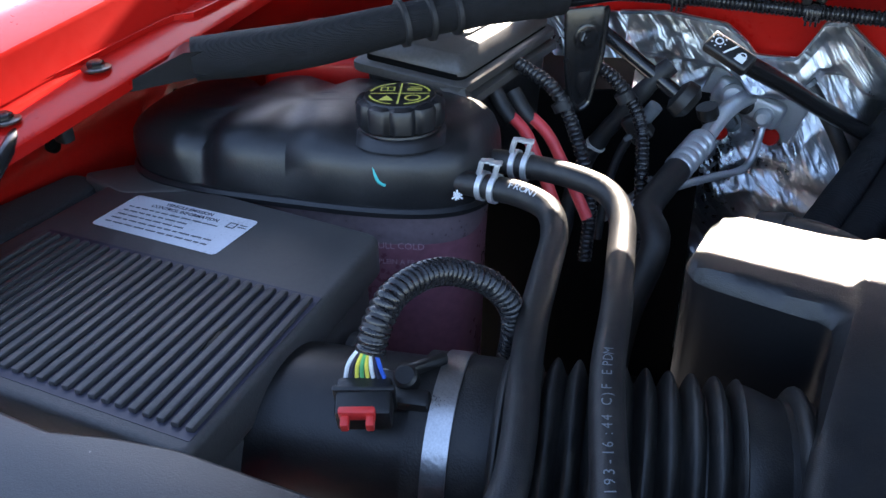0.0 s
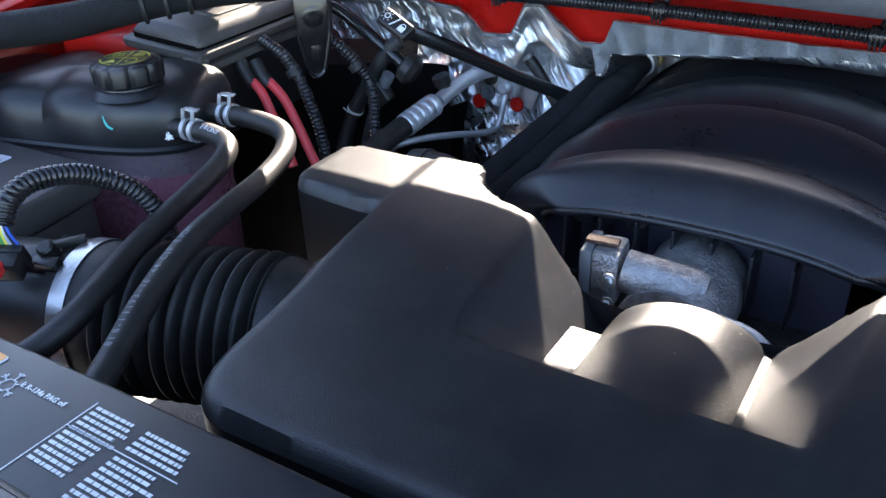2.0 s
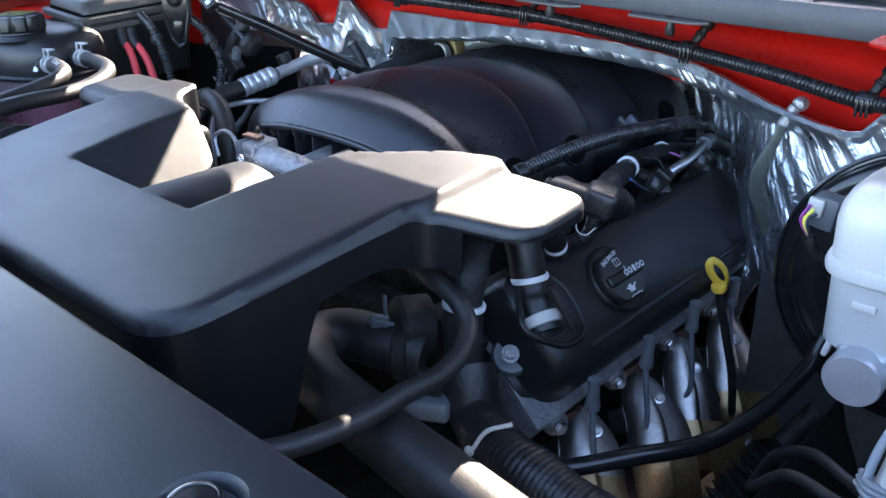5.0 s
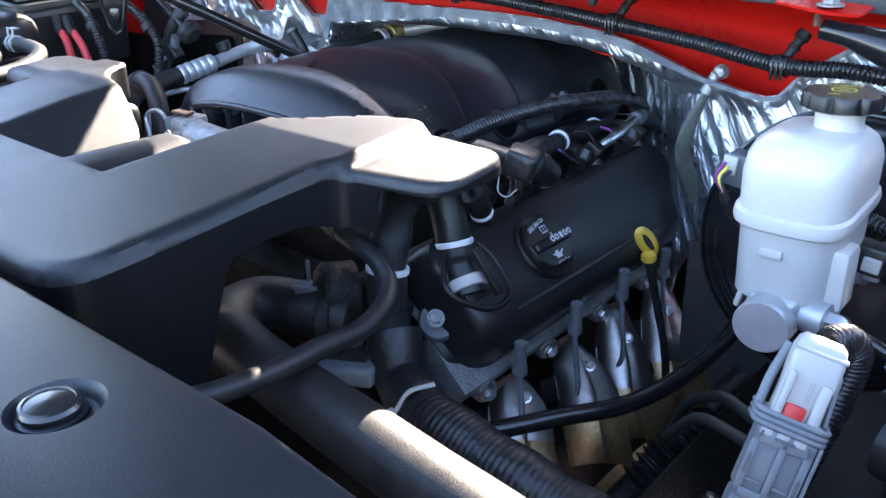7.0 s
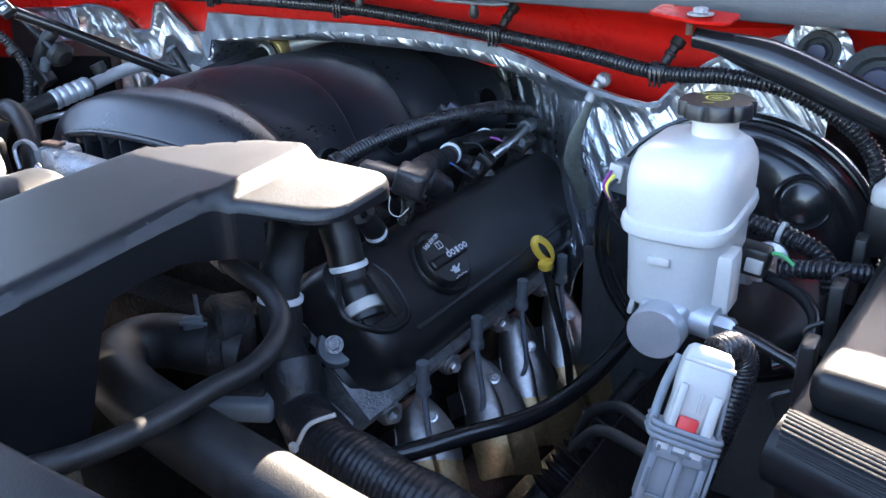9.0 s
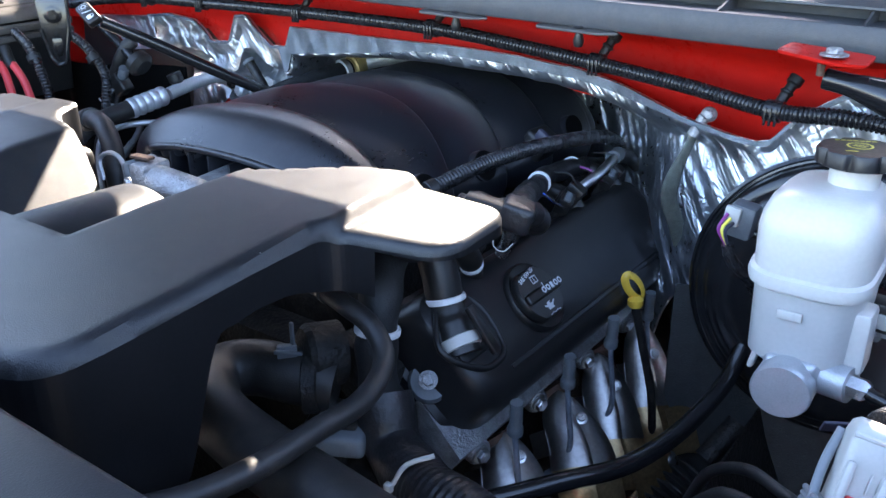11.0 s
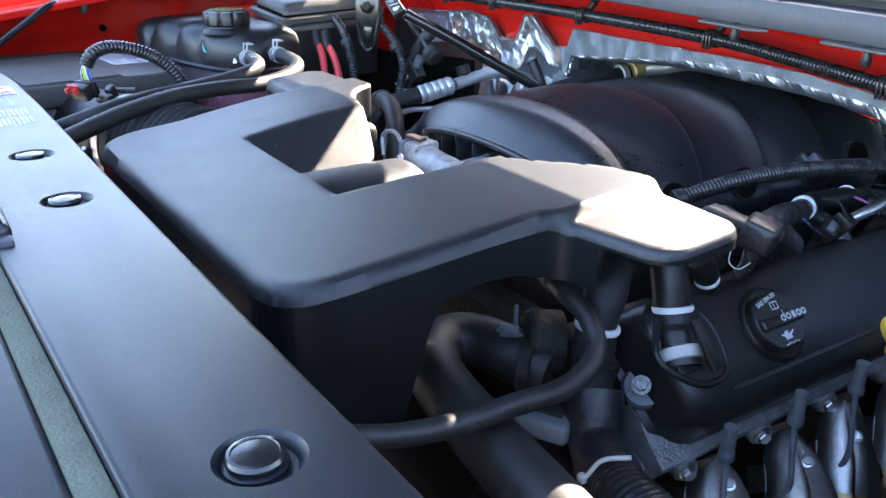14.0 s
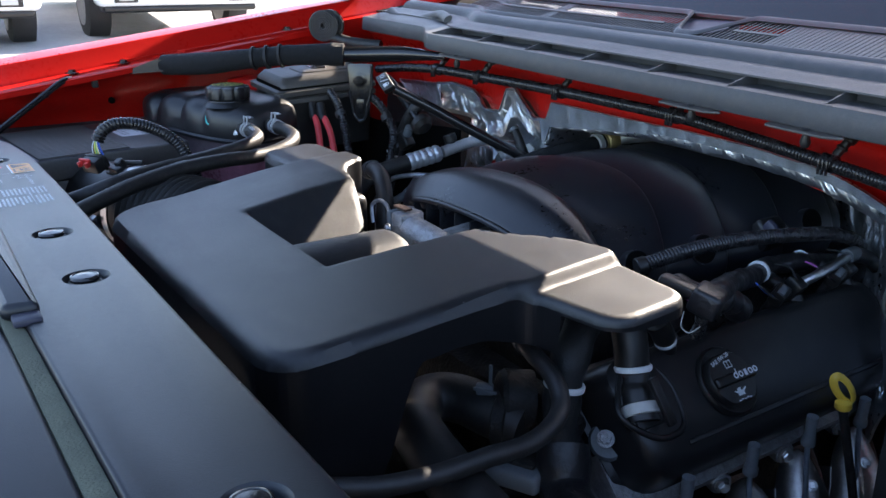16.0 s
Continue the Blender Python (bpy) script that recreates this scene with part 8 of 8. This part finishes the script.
    part("side_bail", sweep([m @ Vector(p) for p in ((-0.028, -0.004, -0.004), (-0.0285, 0.002, 0.010), (-0.0270, 0.010, 0.036), (-0.022, 0.016, 0.064))], 0.0028, 10, 0.004), "grey", ob)
    part("foot", join(box(0, 0.004, -0.084, 0.046, 0.034, 0.030, 0.004), box(-0.008, -0.0135, -0.080, 0.004, 0.003, 0.016), box(0.012, -0.0135, -0.080, 0.004, 0.003, 0.016)), "grey", ob)
    part("loom", corrugated([m @ Vector((0.006, 0.020, 0.074)), m @ Vector((0.022, 0.034, 0.082)), m @ Vector((0.036, 0.048, 0.070)), m @ Vector((0.040, 0.060, 0.030)), m @ Vector((0.038, 0.070, -0.03)), m @ Vector((0.034, 0.080, -0.12))], 0.0105, 0.0035, 0.0009, 18), "loom", ob)
    part("lower_loom", corrugated([m @ Vector((-0.02, 0.0, -0.09)), m @ Vector((-0.035, 0.0, -0.12)), m @ Vector((-0.05, 0.02, -0.17))], 0.013, 0.005, 0.0016, 14), "loom", ob)
    cb = thing("connector_cable", "pair of black cables beside the control plug", "cable", (0.65, 0.40, 0.93))
    part("cable", sweep([(0.705, 0.375, 0.955), (0.680, 0.400, 0.945), (0.650, 0.425, 0.935), (0.62, 0.44, 0.91), (0.60, 0.45, 0.86)], 0.0045, 10, 0.008), "black", cb)
    part("second_cable", sweep([(0.705, 0.365, 0.945), (0.675, 0.388, 0.934), (0.640, 0.41, 0.92), (0.61, 0.43, 0.88)], 0.0045, 10, 0.008), "rubber", cb)
    part("tag", rbox((0.700, 0.437, 0.985), (0.022, 0.002, 0.012), (30, 0, 30), 0.0005), "ink", cb, "small dark tag with pale print")
    return ob


build_control()

# ---- second fuse box and the battery by the other fender ----
bx = thing("power_box", "black power distribution box with a glossy brown lid", "fuse box", (0.88, 0.50, 0.9))
part("case", prism(rounded([(0.772, 0.365), (0.93, 0.335), (0.96, 0.72), (0.792, 0.74)], 0.01), 0.80, 1.005, 0.004), "black", bx)
part("lid", prism(rounded([(0.780, 0.378), (0.95, 0.360), (0.965, 0.70), (0.806, 0.715)], 0.012), 1.004, 1.034, 0.010, 3), "valve", bx)
for i in range(3):
    part("latch_post", rbox((0.770, 0.44 + 0.10 * i, 0.990), (0.010, 0.022, 0.060), bevel=0.002), "black", bx)
    part("latch_loop", sweep([(0.764, 0.385 + 0.10 * i, 0.99), (0.760, 0.383 + 0.10 * i, 1.004), (0.770, 0.388 + 0.10 * i, 1.010)], 0.0018, 8, 0.003), "black", bx)
rb = thing("ribbed_rail", "ribbed glossy dark rail at the box edge", "rail", (0.86, 0.34, 0.99))
part("rail", sweep([(0.776, 0.345, 1.000), (0.83, 0.330, 0.998), (0.95, 0.30, 0.995)], 0.022, 28, 0.01), "skirt", rb)
for k in range(9):
    a = radians(34 + 8 * k)
    o = Vector((0.0, -0.0225 * math.cos(a), 0.0225 * math.sin(a)))
    part("rib", sweep([Vector((0.777, 0.345, 1.0)) + o, Vector((0.83, 0.330, 0.998)) + o, Vector((0.95, 0.30, 0.995)) + o], 0.0011, 8, 0.02), "black", rb)
tr = thing("battery_terminal", "white plastic terminal cover on a black base", "terminal cover", (0.79, 0.70, 1.03))
part("cover", prism(rounded([(0.765, 0.665), (0.815, 0.655), (0.83, 0.71), (0.775, 0.72)], 0.014), 1.036, 1.056, 0.006, 3), "white", tr)
part("base", rbox((0.785, 0.70, 1.01), (0.04, 0.04, 0.05), bevel=0.004), "black", tr)
bc = thing("brace", "satin black tubular brace from the cowl to the fender", "brace", (0.70, 0.67, 1.14))
part("tube", sweep([(0.606, 0.672, 1.168), (0.640, 0.670, 1.162), (0.690, 0.668, 1.148), (0.760, 0.660, 1.122), (0.86, 0.64, 1.09), (0.96, 0.62, 1.07)], lambda s, n: 0.009 + 0.0075 * smooth_step(0.01, 0.07, s), 24, 0.006), "satin", bc)
tabm = pose(0.612, 0.668, 1.187, 6, 6, 6)
part("tab", prism(rounded([(-0.046, -0.012), (0.0, -0.024), (0.026, -0.016), (0.030, 0.02), (-0.04, 0.02)], 0.006), -0.0015, 0.0015, 0.0006, 1, tabm), "red", bc, "red painted steel tab")
bolt((0.612, 0.662, 1.189), (0, 0, 1), 0.0068, "alu", bc, washer=1.7)
part("stud", sweep([(0.604, 0.660, 1.184), (0.604, 0.660, 1.172)], 0.0034, 10, 0.003), "iron", bc)
for x, z, r in ((0.697, 1.149, 0.019), (0.750, 1.124, 0.034)):
    g = thing("grommet", "dark rubber grommet in the firewall", "grommet", (x, 0.80, z), "firewall grommets")
    part("ring", lathe([(r, 0), (r, 0.006), (r * 0.72, 0.008), (r * 0.6, 0.002), (0.001, 0.002)], (x, 0.748, z), (0, -1, 0.05), 28), "foam", g)
    part("core", lathe([(r * 0.45, 0), (r * 0.4, 0.012), (0.001, 0.013)], (x, 0.748, z), (0, -1, 0.05), 18), "ink", g)

fpz = thing("foil_pad", "crinkled silver foil pad round a firewall grommet", "insulation", (0.69, 0.752, 1.14))
part("pad", sheet(lambda u, v: (0.694 + 0.036 * (0.2 + 0.8 * v) * math.cos(2 * math.pi * u) * (1 + 0.12 * math.sin(3 + 6 * math.pi * u)), 0.7525 + 0.002 * math.sin(40 * u + 9 * v), 1.142 + 0.034 * (0.2 + 0.8 * v) * math.sin(2 * math.pi * u) * (1 + 0.10 * math.sin(8 * math.pi * u))), 48, 8, 0.001), "foil", fpz)
# ---- printed labels on the radiator cover ----
LM = pose(-0.305, 0.0035, RZ + 0.0002, 0, 0, 1.2)
wl = part("warning_label", plate(rounded([(-0.030, -0.0135), (0.030, -0.0135), (0.030, 0.0135), (-0.026, 0.0135)], 0.003), LM, 0.0003), "label", rc, "orange and white warning label")
part("orange_field", plate(rounded([(-0.030, -0.0115), (0.0285, -0.0115), (0.0285, 0.0135), (-0.026, 0.0135)], 0.003), LM, 0.0006), "orange", wl)
part("triangle", plate([(-0.025, -0.009), (-0.003, -0.009), (-0.014, 0.011)], LM, 0.0009), "ink", wl)
part("exclamation", bars([(-0.0150, -0.003, 0.0020, 0.009), (-0.0150, -0.0066, 0.0020, 0.002)], LM, 0.0012), "orange", wl)
part("book", join(bars([(0.004, -0.009, 0.0015, 0.016), (0.0225, -0.009, 0.0015, 0.016), (0.004, -0.0095, 0.020, 0.002), (0.0125, -0.004, 0.0022, 0.008), (0.0095, 0.003, 0.003, 0.004), (0.015, 0.003, 0.003, 0.004), (0.0095, -0.0015, 0.0085, 0.003)], LM, 0.0009),
             ring_patch(0.0042, 0.0055, 0.2, math.pi - 0.2, LM, 10, 0.0009, (0.009, 0.004)), ring_patch(0.0042, 0.0055, 0.2, math.pi - 0.2, LM, 10, 0.0009, (0.0185, 0.004))), "ink", wl)
SM = pose(-0.252, 0.000, RZ + 0.0002, 0, 0, 1.2)
flake = []
for k in range(6):
    a = math.pi / 3 * k
    r = SM @ Matrix.Rotation(a, 4, "Z")
    flake += [bars([(-0.0006, 0.0045, 0.0012, 0.0072)], r), bars([(-0.0032, 0.0042, 0.0064, 0.0011)], r), plate([(0, 0.0078), (0.0028, 0.0106), (0.0020, 0.0113), (0, 0.0094), (-0.0020, 0.0113), (-0.0028, 0.0106)], r)]
part("snowflake", join(*flake), "paint", rc)
writing("R-134a PAG oil", 0.0056, pose(-0.222, 0.0055, RZ + 0.0005, 0, 0, 1.2), "paint", rc, bold=0.0002)
rr = random.Random(11)
txt = []
for col, x0, n, wmax in ((0, -0.186, 11, 0.036), (1, -0.144, 12, 0.040)):
    for j in range(n):
        x, y = x0, 0.0125 - 0.0044 * j - (0.004 if col and j > 3 else 0)
        end = x0 + wmax * rr.uniform(0.75, 1.0)
        while x < end:
            w = min(rr.uniform(0.002, 0.006), end - x)
            txt.append((x, y, w, 0.0024))
            x += w + 0.0007
txt += [(-0.1895, -0.045, 0.0009, 0.062), (-0.1895, -0.0045, 0.09, 0.0008)]
part("print", bars(txt, pose(0, 0, RZ + 0.0002), 0.0003), "paint", rc, "two columns of pale print too small to read")
part("car_outline", join(*[bars([(x, y, w, h)], pose(-0.238, -0.030, RZ + 0.0002), 0.0003) for x, y, w, h in ((-0.012, -0.006, 0.024, 0.0008), (-0.012, -0.006, 0.0008, 0.008), (0.0112, -0.006, 0.0008, 0.008), (-0.008, 0.004, 0.016, 0.0008), (-0.012, 0.0015, 0.005, 0.0008), (0.007, 0.0015, 0.005, 0.0008))]), "paint", rc)
NM = pose(-0.324, -0.027, RZ + 0.0002)
part("red_circle", ring_patch(0.0085, 0.0105, 0, 2 * math.pi, NM, 30), "redplastic", rc)
part("fan_print", join(*[ring_patch(0.0012, 0.0052, a, a + 0.95, pose(-0.303, -0.033, RZ + 0.0002), 6) for a in (0.2, 1.77, 3.34, 4.91)]), "paint", rc)
part("divider_print", bars([(-0.2805, -0.050, 0.0009, 0.038)], pose(0, 0, RZ + 0.0002), 0.0003), "paint", rc)

# ---- parked trucks across the lot ----
def build_truck(x, y, turn):
    """Front of a parked white pickup: bumper, grille, lamps, wheels, hood, cab."""
    g = ground_z(x)
    ob = thing("pickup_truck", "parked white pickup truck with chrome trim", "truck", (x, y, g), "parked trucks")
    m = pose(x, y, g, 0, 0, turn)

    def add(name, at, size, material, bevel=0.04, parent=None, label="", tilt=0):
        return part(name, rbox((0, 0, 0), size, m=m @ pose(*at, tilt, 0, 0), bevel=bevel, seg=3), material, parent or ob, label)

    add("bumper", (0, -0.05, 0.55), (1.95, 0.30, 0.30), "carwhite", 0.08)
    add("lower_valance", (0, 0.0, 0.375), (1.80, 0.30, 0.09), "black", 0.05)
    add("grille", (0, -0.02, 0.98), (1.10, 0.12, 0.42), "black", 0.04)
    for i in range(4):
        add("grille_bar", (0, -0.09, 0.84 + 0.09 * i), (1.06, 0.03, 0.03), "chrome", 0.01)
    for s in (-1, 1):
        add("headlight", (s * 0.76, -0.02, 1.02), (0.38, 0.14, 0.26), "pale", 0.05)
        fog = add("fog_lamp", (s * 0.66, -0.20, 0.50), (0.26, 0.02, 0.11), "black", 0.01)
        add("lens", (s * 0.66, -0.215, 0.50), (0.16, 0.01, 0.07), "pale", 0.004, fog)
        wh = part("wheel", lathe([(0.30, -0.14), (0.385, -0.12), (0.40, -0.06), (0.40, 0.06), (0.385, 0.12), (0.30, 0.14)], m @ Vector((s * 0.84, 0.75, 0.40)), m.to_3x3() @ Vector((1, 0, 0)), 40), "tyre", ob)
        part("rim", lathe([(0.24, -0.145), (0.25, 0.145), (0.05, 0.15)], m @ Vector((s * 0.84, 0.75, 0.40)), m.to_3x3() @ Vector((1, 0, 0)), 30), "alu", wh)
        add("fender", (s * 0.90, 0.85, 0.95), (0.22, 1.7, 0.46), "carwhite", 0.06)
    add("number_plate", (0, -0.21, 0.54), (0.31, 0.012, 0.16), "label", 0.004)
    add("engine_hood", (0, 0.72, 1.16), (1.70, 1.55, 0.16), "carwhite", 0.06)
    add("cab", (0, 2.3, 1.35), (1.72, 1.9, 1.0), "carwhite", 0.15)
    add("windscreen", (0, 1.40, 1.55), (1.5, 0.05, 0.62), "glassdark", 0.02, tilt=28)
    add("bed", (0, 4.1, 0.95), (1.85, 2.0, 0.60), "carwhite", 0.06)
    add("underbody", (0, 2.3, 0.55), (1.5, 4.8, 0.25), "block", 0.05)
    return ob


build_truck(-9.45, 2.82, 90)
build_truck(-9.20, 0.28, 90)
